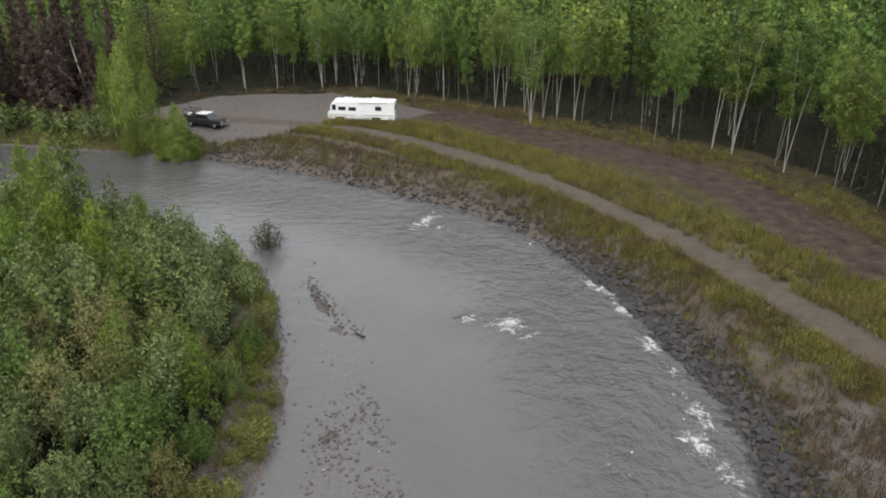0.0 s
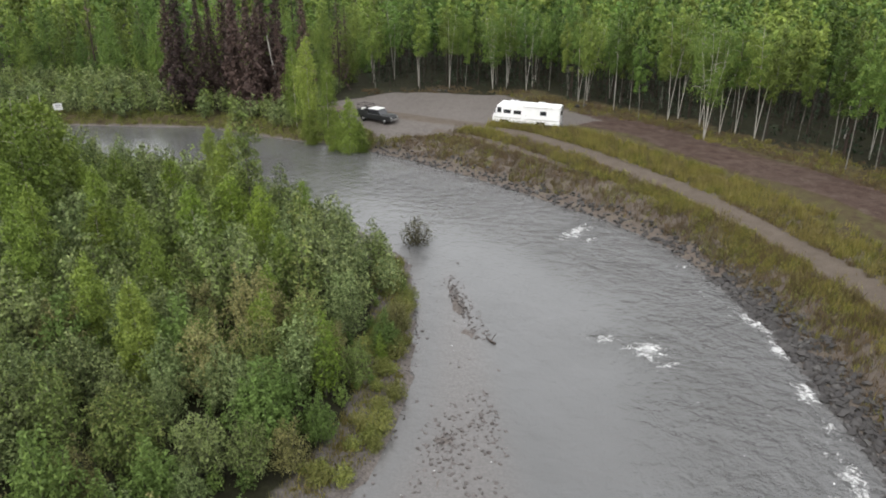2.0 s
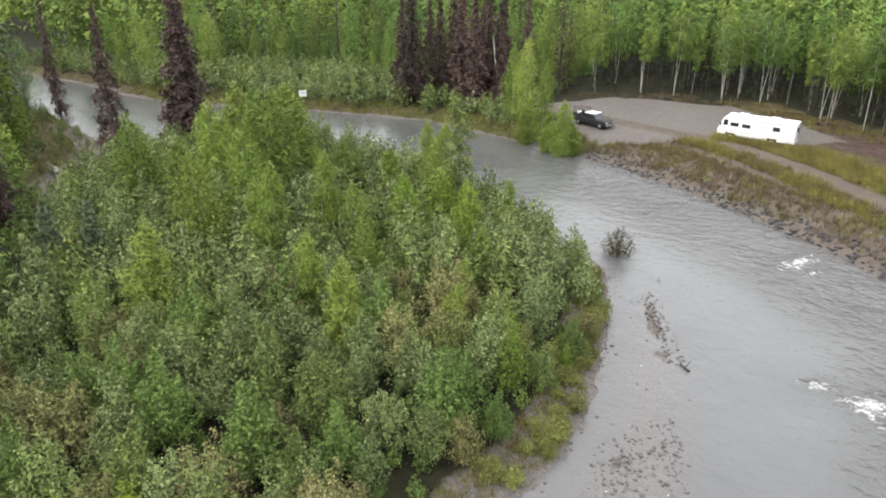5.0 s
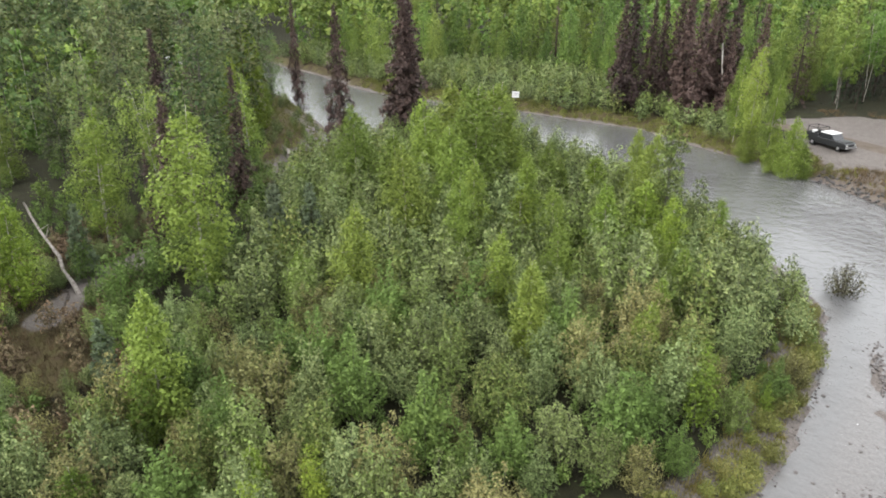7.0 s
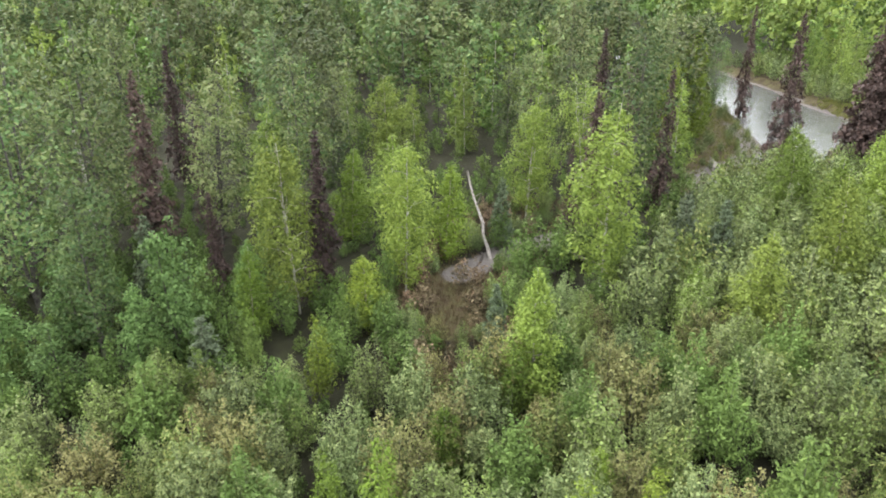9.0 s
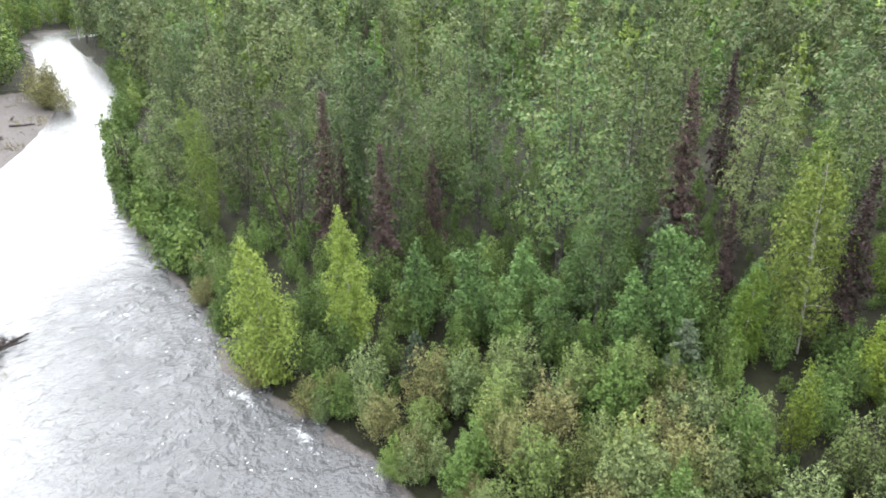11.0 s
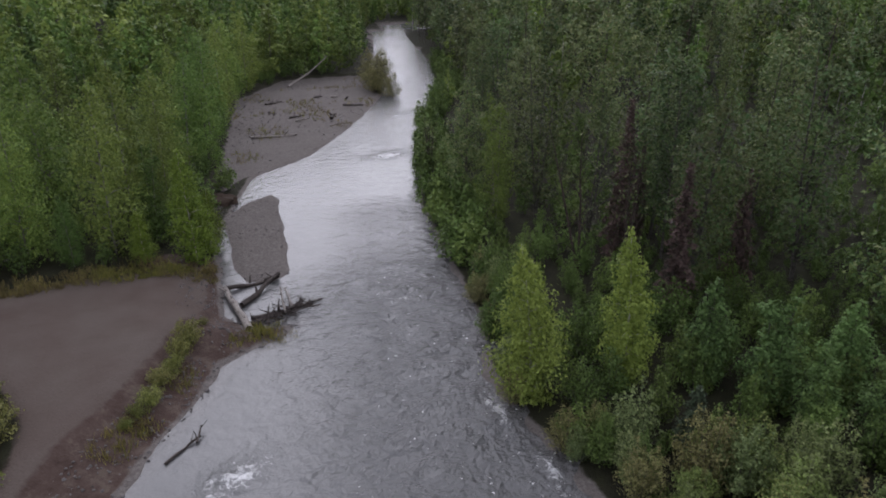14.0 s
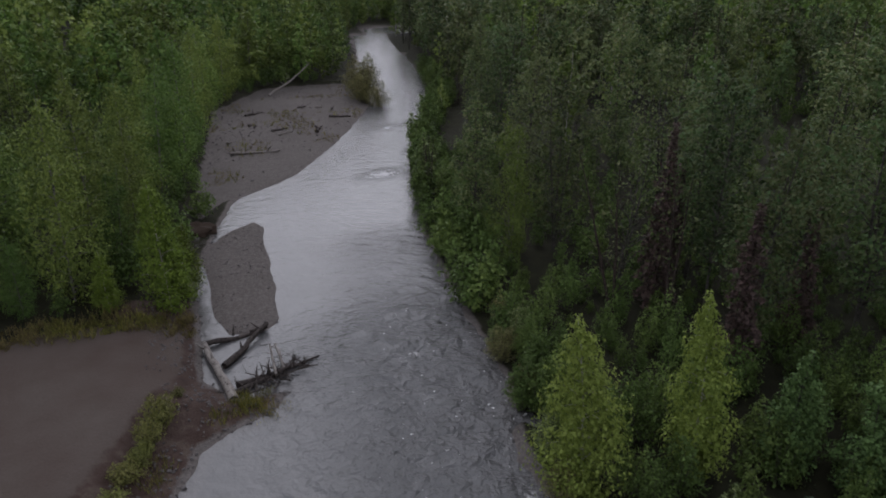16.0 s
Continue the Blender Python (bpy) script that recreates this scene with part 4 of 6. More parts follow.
# grown birches west of the clearing
birch_grown = [plant_thing("birch_tree", leafy_tree(rng(36 + i), 12, w, 0.16, broad_crown, st, 44, 6200, 0.19, 0.6, 0.5, 0.007, 0.14, lump=0.3), BARK_BIRCH, LEAF_FRESH, "full-crowned light green birch with a white trunk", "tree", "birches by the clearing")
               for i, (w, st) in enumerate([(5.4, 1), (4.9, 1), (6.0, 2)])]
for x, y, h, w, k in [(-46.9, -2.6, 13.9, 0.86, 2), (-48.9, 5.1, 12.4, 0.9, 0), (-46.3, 19.2, 15.2, 1.02, 0), (-56.1, 5.5, 11.0, 1.1, 2), (-66.2, -6.1, 10.5, 1.2, 1), (-79, 6.3, 12, 1.1, 0), (-63, 18, 12.5, 0.95, 2)]:
    stand(birch_grown[k], x, y, x * 29 % 360, h / 12, w)
    TALL.append((x, y, 3.0))
for kind, x, y, h, s in [(0, -90, -2.3, 13, 1.3), (1, -58, -4, 13, 1.2), (2, -70, 26, 13.5, 1.0)]:
    stand(birch_edge[kind], x, y, x * 29 % 360, h / 15, s * 1.1)
    TALL.append((x, y, 2.6))
# bushy birches at the mouth of the parking place
for x, y, h, w, k in [(-38.3, 88.2, 15.4, 0.66, 0), (-35.2, 86.8, 12.6, 0.62, 1), (-41.4, 91.2, 12.5, 0.7, 1)]:
    stand(birch_grown[k], x, y, x * 37 % 360, h / 12, w)
    TALL.append((x, y, 2.0))
for x, y, h, w, k in [(-31.4, 84.6, 8.2, 0.95, 0), (-33.6, 85.0, 6.4, 1.1, 1), (-29.8, 85.2, 4.4, 1.2, 1), (-37.8, 87.0, 5.6, 1.1, 0)]:
    stand(birch_fresh[k], x, y, x * 37 % 360, h / 9, w)
    TALL.append((x, y, 1.4))
# spruces, dead and living
for x, y, h, w in [(-48.6, -0.8, 12.8, 1.0), (-50.1, -8.4, 8.2, 1.1), (-61.5, -15.2, 15, 1.0), (-73.8, 61.6, 21, 1.25), (-75.4, 63.4, 19, 1.2), (-78.0, 65.2, 20, 1.3), (-71.8, 60.4, 17, 1.1), (-73.4, 50.5, 19, 0.85), (-106.6, 65.3, 17.5, 0.7), (-50.8, 97.3, 17.4, 1.2),
                   (-54, 99.2, 18, 1.15), (-61.5, 96.5, 18, 1.15), (-58.6, 100.5, 16.5, 1.1), (-66, 101, 17, 1.1), (-47.8, 100.6, 13, 1.0), (-49.5, 104.5, 17, 1.2), (-53, 106.5, 18, 1.2), (-57, 105, 17, 1.1), (-60.5, 108.5, 18, 1.2), (-64, 106.5, 16, 1.1), (-46.3, 107, 16, 1.1), (-51.5, 101.6, 15, 1.1), (-44.5, -40.5, 13.5, 1.0), 
                   (-57, 22, 13, 1.1), (-64.5, 32, 14, 1.0), (-90, 35, 15, 1.0), (-78, -16, 15, 1.0), (-40.2, -30.8, 11.5, 1.15), (-47.5, -31.5, 9.5, 1.0), (-48.3, -42.3, 9.6, 0.9)]:
    stand(spruce_dead[int(abs(x)) % 2], x, y, x * 41 % 360, h / 14, w)
    TALL.append((x, y, 1.8))
for x, y, h, w in [(-38.0, -7.4, 5.2, 1.3), (-56.4, 14.1, 6.2, 0.9), (-47, 25.6, 7.6, 0.95), (-46.4, 28.4, 7.0, 0.95), (-49.2, 26.8, 6.6, 1.0), (-40.2, 12.5, 3.4, 1.2), (-52, -13.5, 6, 1.0), (-40.5, 10.0, 4.5, 1.0), (-30.5, -60.5 + 40, 4.0, 1.1)]:
    stand(spruce_green[int(abs(x)) % 2], x, y, x * 31 % 360, h / 7, w)
    TALL.append((x, y, 1.4))
# full birches beside the dirt pad and along the gravel bar
birch_bank = [plant_thing("birch_tree", leafy_tree(rng(44 + i), 14, w, 0.10, oval_crown, 1 + i % 2, 56, 7000, 0.185, 0.55, 0.5, 0.006, 0.12, lump=0.34), BARK_PALE, LEAF_BIRCH, "full green birch leafy to the ground on the river bank", "tree", "birches of the south bank")
              for i, w in enumerate([6.6, 6.0, 7.2])]
for x, y, h, w, k in [(-8.8, -61.4, 15.8, 0.82, 2), (-2.6, -62.6, 13.6, 0.84, 0), (3.0, -64, 16.6, 0.8, 1), (-12.4, -63.2, 9.6, 0.8, 1), (-5.6, -59.8, 6.4, 0.9, 0), (0.4, -60.0, 7.4, 0.85, 2), (-14.4, -67.5, 11.5, 0.8, 0), (-15.5, -76, 14, 0.95, 2),
                      (-19.5, -83.5, 15, 0.9, 1), (-11.5, -71, 15.5, 1.0, 0), (-24.6, -94, 15.5, 0.95, 2), (-29, -106, 15, 0.9, 0), (-34.5, -121, 15.5, 0.95, 1), (-5, -71, 17, 0.95, 2), (4.5, -72, 17.5, 1.0, 0), (-40, -131, 15, 0.95, 2), (-49, -144, 15.5, 0.9, 0), (-60, -150, 15, 0.9, 1), (-40.4, -52.2, 13.8, 0.75, 1)]:
    stand(birch_bank[k], x, y, x * 59 % 360, h / 14, w)
    TALL.append((x, y, 2.6))
for x, y, h, w, k in [(-14.6, -58.6, 10.4, 0.8, 0), (-16.3, -60.8, 6.2, 0.9, 2), (-10.6, -58.8, 5.0, 1.0, 1)]:
    stand(birch_young[k], x, y, x * 59 % 360, h / 9, w)
    TALL.append((x, y, 1.6))
# cottonwoods behind the young birches
for x, y, h, k in [(-56, -18, 20.5, 2), (-48.9, -20.4, 20.5, 2), (-43.6, -32.5, 16.5, 1), (-52.5, -30, 19, 2), (-59, -9.5, 17, 1), (-45, -52, 17, 2), (-50, -42, 18.5, 0), (-64, -26, 20, 2), (-42.5, -14.5, 13.5, 0),
                   (-51, -64, 17, 1), (-58, -52, 19, 2), (-61, -38, 19.5, 0), (-71, -18, 20, 1), (-57.5, -76, 18, 2), (-66, -66, 19, 0), (-63, -88, 17.5, 1), (-40.5, -57.5, 14, 1)]:
    stand(poplar[k], x, y, x * 47 % 360, h / 18, 1.0)
    TALL.append((x, y, 2.6))

aspen = plant_thing("young_cottonwood", leafy_tree(rng(48), 11.5, 4.4, 0.12, cone_crown, 1, 50, 2600, 0.24, 0.1, 0.8, 0.007, lump=0.3), BARK_GREY, LEAF_WILLOW, "pale grey-green young cottonwood at the tip of the bar", "tree", "")
stand(aspen, -29.3, 52.6, 40, 1.14, 0.85)
TALL.append((-29.3, 52.6, 1.5))
for x, y, h, k in [(-98, 47, 17, 0), (-104, 53.5, 17, 1), (-101, 57, 13.5, 2), (-110, 58.5, 16.5, 0), (-118, 64, 16, 1), (-93, 42, 15, 2), (-127, 69, 16, 2), (-108, 50, 18, 1)]:
    stand(poplar[k], x, y, x * 23 % 360, h / 18, 0.85)
    TALL.append((x, y, 2.4))
for x, y, h, k in [(-88, 46.4, 15, 0), (-93, 50, 16, 1), (-84.5, 42, 13, 2), (-99, 52.5, 16, 0)]:
    stand(birch_young[k], x, y, x * 13 % 360, h / 9, 0.62)

# willow and alder thicket of the point bar
SHRUBS = [("willow_shrub", LEAF_WILLOW, "grey-green willow shrub with upright shoots", 0), ("willow_shrub", LEAF_WILLOW, "grey-green willow shrub with upright shoots", 1),
          ("alder_shrub", LEAF_ALDER, "dense mid-green alder shrub", 2), ("willow_shrub", LEAF_BUD, "olive-brown willow shrub with opening buds", 3), ("cottonwood_sapling", LEAF_YOUNG, "bright yellow-green cottonwood sapling", 4)]
shrubs = []
for name, leaf_mat, label, i in SHRUBS:
    g = shrub(rng(80 + i), 3.8 + (i == 4) * 0.8, [3.4, 3.0, 3.2, 3.6, 2.0][i], [4200, 4000, 3800, 4000, 2200][i], [0.125, 0.118, 0.14, 0.115, 0.13][i], [13, 12, 11, 14, 4][i])
    shrubs.append(plant_thing(name, g, BARK_GREY, leaf_mat, label, "shrub", "thicket on the point bar"))
sx, sy = scatter(-76, -10, -48, 70, 2.4, 5)
sd = off_water(sx, sy)
ok = (sd > 0.9) & inside(sx, sy, THICKET) & free(sx, sy, 0.55)
ok &= ~(((to_line(sx, sy, CLEARING) < 2.4) & (lattice(sx, sy, 3, 91) < 0.6)) | (np.hypot(sx + 25.8, sy - 17.6) < 2.0) | (np.hypot(sx + 20.1, sy - 27.2) < 1.7) | (np.hypot(sx + 33, sy - 1.5) < 1.8))
sx, sy, sd = sx[ok], sy[ok], sd[ok]
near = np.argsort(np.hypot(sx + 4, sy - 2))
pick = rng(6)
far_spots = []
for j, i in enumerate(near):
    x, y = sx[i], sy[i]
    grown = 0.50 + 0.5 * float(smoothstep(0.5, 7, sd[i])) + pick.uniform(-0.18, 0.36)
    if j < 185:
        k = pick.choice(5, p=[0.34, 0.28, 0.15, 0.18, 0.05])
        stand(shrubs[k], x, y, pick.uniform(0, 360), grown, pick.uniform(0.9, 1.15))
    else:
        far_spots.append((x, y, grown * 1.1))
coarse = [shrub(rng(90 + i), 3.9, 3.1, 1200, 0.19, 8) for i in range(4)]
sparse = [shrub(rng(96 + i), 3.9, 3.2, 330, 0.36, 4) for i in range(3)]
wood_lot("willow_thicket", np.array(far_spots), coarse, [BARK_GREY, LEAF_WILLOW], "far part of the dense willow thicket on the bar", "shrubs")

tx, ty = scatter(-60, -10, -40, 60, 1.7, 7)
ok = inside(tx, ty, THICKET) & (off_water(tx, ty) > 1.0) & (to_line(tx, ty, CLEARING) > 3.4)
wood_lot("thicket_floor", np.stack([tx[ok], ty[ok], 0.2 + 0.2 * lattice(tx[ok], ty[ok], 2.0, 8)], axis=1), sparse, [BARK_DARK, LEAF_ALDER], "low dark undergrowth on the thicket floor", "shrubs")
gx_, gy_ = scatter(-66, -33, 2, 25, 1.5, 92)
ok = (to_line(gx_, gy_, CLEARING) < 5.5) & (lattice(gx_, gy_, 2.5, 93) > 0.34) & free(gx_, gy_, 0.4) & (to_line(gx_, gy_, STRIP) > 1.6)
brush = ok & (lattice(gx_, gy_, 3.2, 97) > 0.56)
ok &= ~brush
wood_lot("dry_brush", np.stack([gx_[brush], gy_[brush], 0.30 + 0.30 * lattice(gx_[brush], gy_[brush], 2.0, 98)], axis=1), sparse, [BARK_DARK, LEAF_BRUSH], "reddish-brown dry brush in the clearing", "shrubs")
wood_lot("clearing_scrub", np.stack([gx_[ok], gy_[ok], 0.22 + 0.52 * lattice(gx_[ok], gy_[ok], 2.0, 94)], axis=1), coarse, [BARK_GREY, LEAF_WILLOW], "low willow scrub in the grassy clearing", "shrubs")

# low willows along the far bank, the west bank and round the clearing
bx, by = scatter(-150, -40, 82, 118, 2.3, 15)
bd = off_water(bx, by)
ok = (bd > 2.0) & (bd < 24) & (to_line(bx, by, NORTH) < 26) & ~inside(bx, by, PARKING) & free(bx, by, 0.6) & (bx < -42)
wood_lot("far_bank_willows", np.stack([bx[ok], by[ok], 0.55 + 0.5 * lattice(bx[ok], by[ok], 6, 3)], axis=1), sparse, [BARK_GREY, LEAF_WILLOW], "low willow scrub along the far river bank", "shrubs")
bx, by = scatter(-74, -24, -80, 40, 2.7, 16)
bd = off_water(bx, by)
ok = (bd > 0.8) & ~inside(bx, by, THICKET) & free(bx, by, 0.5) & (to_line(bx, by, ISLAND) < 34) & ((to_line(bx, by, CLEARING) > 4.5) | (lattice(bx, by, 3, 19) > 0.75)) & (lattice(bx, by, 7, 9) > 0.2)
wood_lot("bank_undergrowth", np.stack([bx[ok], by[ok], 0.55 + 0.55 * lattice(bx[ok], by[ok], 5, 4)], axis=1)[np.hypot(bx[ok], by[ok]) < 58], coarse, [BARK_GREY, LEAF_ALDER], "alder and willow undergrowth below the bank trees", "shrubs")
wood_lot("forest_undergrowth", np.stack([bx[ok], by[ok], 0.32 + 0.5 * lattice(bx[ok], by[ok], 5, 4)], axis=1)[np.hypot(bx[ok], by[ok]) >= 58], sparse, [BARK_GREY, LEAF_ALDER], "alder undergrowth inside the bank forest", "shrubs")
bx, by = scatter(-125, -42, -75, 45, 4.6, 19)
bd = off_water(bx, by)
ok = (bd > 2) & ~inside(bx, by, THICKET) & ~inside(bx, by, SIDE_OPEN) & free(bx, by, 0.4) & ((bx < -74) | (to_line(bx, by, ISLAND) >= 34)) & (to_line(bx, by, CLEARING) > 5.5)
wood_lot("inner_undergrowth", np.stack([bx[ok], by[ok], 0.4 + 0.5 * lattice(bx[ok], by[ok], 5, 24)], axis=1), sparse, [BARK_GREY, LEAF_ALDER], "alder undergrowth on the forest floor", "shrubs")
bx, by = scatter(-76, -34, -46, 34, 2.3, 20)
ok = (off_water(bx, by) > 3) & ~inside(bx, by, THICKET) & (to_line(bx, by, CLEARING) > 2.5) & (to_line(bx, by, STRIP) > 1.8)
wood_lot("forest_floor_scrub", np.stack([bx[ok], by[ok], 0.2 + 0.28 * lattice(bx[ok], by[ok], 2.5, 25)], axis=1), sparse, [BARK_DARK, LEAF_ALDER], "low green scrub on the floor of the bank forest", "shrubs")
bx, by = scatter(-62, 14, -150, -52, 2.9, 17)
bd = off_water(bx, by)
ok = (bd > 1.2) & (to_line(bx, by, EAST) < 40) & (to_line(bx, by, EAST) < to_line(bx, by, ISLAND)) & ~inside(bx, by, PAD) & ~inside(bx, by, FAR_BAR) & (to_line(bx, by, PAD + PAD[:1]) > 1.2)
wood_lot("south_undergrowth", np.stack([bx[ok], by[ok], 0.4 + 0.6 * lattice(bx[ok], by[ok], 5, 14)], axis=1), sparse, [BARK_GREY, LEAF_ALDER], "alder undergrowth beside the dirt pad and gravel bar", "shrubs")
bx, by = scatter(-135, -60, 36, 82, 2.6, 18)
bd = off_water(bx, by)
ok = (bd > 1.0) & inside(bx, by, SIDE_OPEN) & ~inside(bx, by, THICKET) & free(bx, by, 0.6) & (lattice(bx, by, 5, 15) > 0.25)
wood_lot("side_channel_scrub", np.stack([bx[ok], by[ok], 0.22 + 0.35 * lattice(bx[ok], by[ok], 4, 16)], axis=1), sparse, [BARK_GREY, LEAF_WILLOW], "low willow scrub by the side channel", "shrubs")


def along(line, count, seed, low, high):
    """Places beside a polyline: low to high metres to its right."""
    r = np.random.default_rng(seed)
    line = np.array(line, dtype=float)
    seg = np.hypot(*np.diff(line, axis=0).T)
    acc = np.concatenate([[0], np.cumsum(seg)])
    s = r.uniform(0, acc[-1], count)
    x, y = np.interp(s, acc, line[:, 0]), np.interp(s, acc, line[:, 1])
    i = np.clip(np.searchsorted(acc, s) - 1, 0, len(seg) - 1)
    d = np.diff(line, axis=0)[i] / seg[i][:, None]
    o = r.uniform(low, high, count)
    return x + d[:, 1] * o, y - d[:, 0] * o


# single willows and alders standing in the clearing
cx, cy = scatter(-64, -35, 2, 22, 2.6, 99)
ok = (to_line(cx, cy, CLEARING) < 4.6) & (to_line(cx, cy, STRIP) > 1.8) & free(cx, cy, 0.5) & (lattice(cx, cy, 3.2, 97) < 0.62)
for x, y in zip(cx[ok], cy[ok]):
    stand(shrubs[pick.choice(4, p=[0.4, 0.2, 0.3, 0.1])], x, y, pick.uniform(0, 360), pick.uniform(0.32, 0.62), pick.uniform(1.0, 1.3))
# low yellow-green shrubs on the shore of the bar and on the verge of the dirt pad
verge_shrub = plant_thing("willow_shrub", shrub(rng(86), 1.5, 2.3, 1500, 0.115, 9, 0.1), BARK_GREY, LEAF_VERGE, "low yellow-green willow bush on the bare bank", "shrub", "low bushes on the shore")
ex, ey = along(ISLAND[17:25], 60, 335, 0.7, 3.4)
for x, y in zip(ex[ey > 25], ey[ey > 25]):
    stand(verge_shrub, x, y, pick.uniform(0, 360), pick.uniform(0.35, 1.0), pick.uniform(0.8, 1.2))
for x, y, s, w in [(-10.8, -44.2, 1.15, 0.95), (-10.0, -43.0, 0.9, 1.0), (-9.2, -41.6, 0.6, 1.2), (-8.5, -40.8, 0.75, 1.2), (-7.6, -39.2, 0.7, 1.3), (-6.8, -38.3, 0.55, 1.3), (-6.0, -37.5, 0.4, 1.2), (-9.6, -42.2, 0.5, 1.2), (-12.2, -46.2, 0.35, 1.2)]:
    stand(verge_shrub, x, y, x * 61 % 360, s, w)
# shrubs hanging over the west bank
ex, ey = along(ISLAND[25:34], 46, 330, 0.3, 2.6)
ex = np.where(np.hypot(ex + 25.2, ey + 27) < 1.0, ex - 1.5, ex)
for x, y in zip(ex, ey):
    k = pick.choice(4)
    stand(shrubs[k], x, y, pick.uniform(0, 360), pick.uniform(0.45, 0.8), pick.uniform(1.0, 1.3))
ex, ey = along(ISLAND[33:40], 150, 331, 0.2, 4.0)
wood_lot("overhanging_shrubs", np.stack([ex, ey, rng(332).uniform(0.6, 1.1, 150)], axis=1), sparse, [BARK_GREY, LEAF_ALDER], "alder shrubs overhanging the river bank", "shrubs")

# the woods behind
lod_birch = [leafy_tree(rng(100 + i), 14, 3.9, 0.42, broad_crown, 1, 20, 1500, 0.37, 0.5, 0.5, 0.005, 0.12, 4, 4) for i in range(4)]
lod_bushy = [leafy_tree(rng(110 + i), 12, 5.6, 0.06, cone_crown, 1, 40, 3400, 0.215, 0.5, 0.5, 0.006, 0.12, 4, 0, 0.32) for i in range(4)]
lod_poplar = [leafy_tree(rng(120 + i), 17, 6.6, 0.24, broad_crown, 1 + i % 2, 38, 3200, 0.245, 0.2, 0.7, 0.008, 0.12, 4, 1, 0.28) for i in range(3)]
lod_mixed = [leafy_tree(rng(125 + i), 11, 4.6, 0.10, cone_crown, 1, 34, 3000, 0.215, 0.4, 0.5, 0.007, 0.1, 4, 3, 0.28) for i in range(3)]
lod_dead = [spruce_tree(rng(130 + i), 14, 3.2, True, 0.5) for i in range(2)]
far_birch = [leafy_tree(rng(140 + i), 14.5, 4.8, 0.3, broad_crown, 1, 15, 520, 0.54, 0.4, 0.5, 0.006, 0.12, 3, 0) for i in range(3)]
far_bushy = [leafy_tree(rng(150 + i), 12.5, 5.8, 0.10, cone_crown, 1, 18, 560, 0.50, 0.4, 0.5, 0.007, 0.12, 3, 0) for i in range(3)]
far_poplar = [leafy_tree(rng(160 + i), 17, 6.6, 0.26, broad_crown, 1, 22, 680, 0.52, 0.15, 0.7, 0.007, 0.1, 3, 0) for i in range(3)]
far_dead = [spruce_tree(rng(170 + i), 14, 3.4, True, 0.2) for i in range(2)]
horizon_tree = [leafy_tree(rng(180 + i), 16, 12.0, 0.2, broad_crown, 1, 16, 300, 1.1, 0.2, 0.4, 0.008, 0.1, 3, 0) for i in range(3)]
fx, fy = scatter(-215, 100, -290, 180, 4.3, 33)
fd = off_water(fx, fy)
d_edge = to_line(fx, fy, FOREST_EDGE)
east_wood = (to_line(fx, fy, EAST) < np.minimum(to_line(fx, fy, ISLAND), to_line(fx, fy, NORTH) + 6)) | ((fx > -42) & (fy > 100))
open_ground = inside(fx, fy, PARKING) | inside(fx, fy, PAD) | inside(fx, fy, FAR_BAR) | inside(fx, fy, THICKET) | (to_line(fx, fy, TRACK) < 4) | (to_line(fx, fy, YARD) < 5)
to_glade = to_line(fx, fy, CLEARING)
clearing = inside(fx, fy, FOREST_EDGE + [(-60, 60), (0, 60)]) & (fy > -58)
west = ~east_wood
ok = (fd > 3.0) & ~open_ground & free(fx, fy, 0.9) & ~(clearing & east_wood)
ok &= ~((fy > 60) & (fx > -108) & (fx < -44) & (fy < 107)) & ~((np.hypot((fx + 47) / 1.5, fy - 9) < 11)) & ((np.hypot(fx, fy) < 178) | ((fd < 26) & (fy < 0)))
ok &= ~((fx > 45) & (fy < 45)) & ~((fx > 8) & (fy < -70))
ok &= ~((fy > 60) & (fx <= -108) & (fd < 7))
thin = lattice(fx * 31.7, fy * 27.3, 1.0, 77)
ok &= thin > np.where(np.hypot(fx, fy) > 130, 0.15, np.where(fy > 62, 0.25, np.where(east_wood, np.where(fy < -52, 0.66, 0.5), np.where(fy > -8, 0.6, 0.76))))
ok &= ~inside(fx, fy, SIDE_OPEN) & ~(~east_wood & (fx > -54) & (fy > -37) & (fy < 60)) & ~(~east_wood & (to_glade < 4.5))
fx, fy, fd, east_wood, d_edge = fx[ok], fy[ok], fd[ok], east_wood[ok], d_edge[ok]
pick = rng(34)
side = (fy < -52) & east_wood
front = east_wood & (d_edge < 12) & (fy > 40) & ~side
mix_ = pick.uniform(size=len(fx))
for x, y in zip(fx[front], fy[front]):
    k = pick.choice(4, p=[0.35, 0.3, 0.05, 0.3])
    stand(birch_edge[k], x, y, pick.uniform(0, 360), pick.uniform(0.86, 1.12), pick.uniform(0.85, 1.05))
rows = np.stack([fx, fy, np.where(east_wood & (fy > -52), pick.uniform(0.72, 1.2, len(fx)), pick.uniform(0.5, 1.28, len(fx)))], axis=1)
# spruces grow here; extra dark ones are added as shade between the trunks
dark = east_wood & (fy > 40) & (d_edge < 34)
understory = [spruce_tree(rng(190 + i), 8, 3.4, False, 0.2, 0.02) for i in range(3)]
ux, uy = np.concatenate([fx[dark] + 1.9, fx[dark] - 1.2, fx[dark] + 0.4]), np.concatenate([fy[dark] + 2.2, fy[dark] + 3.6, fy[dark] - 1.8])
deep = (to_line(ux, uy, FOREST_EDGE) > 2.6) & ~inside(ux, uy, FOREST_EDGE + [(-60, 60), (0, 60)])
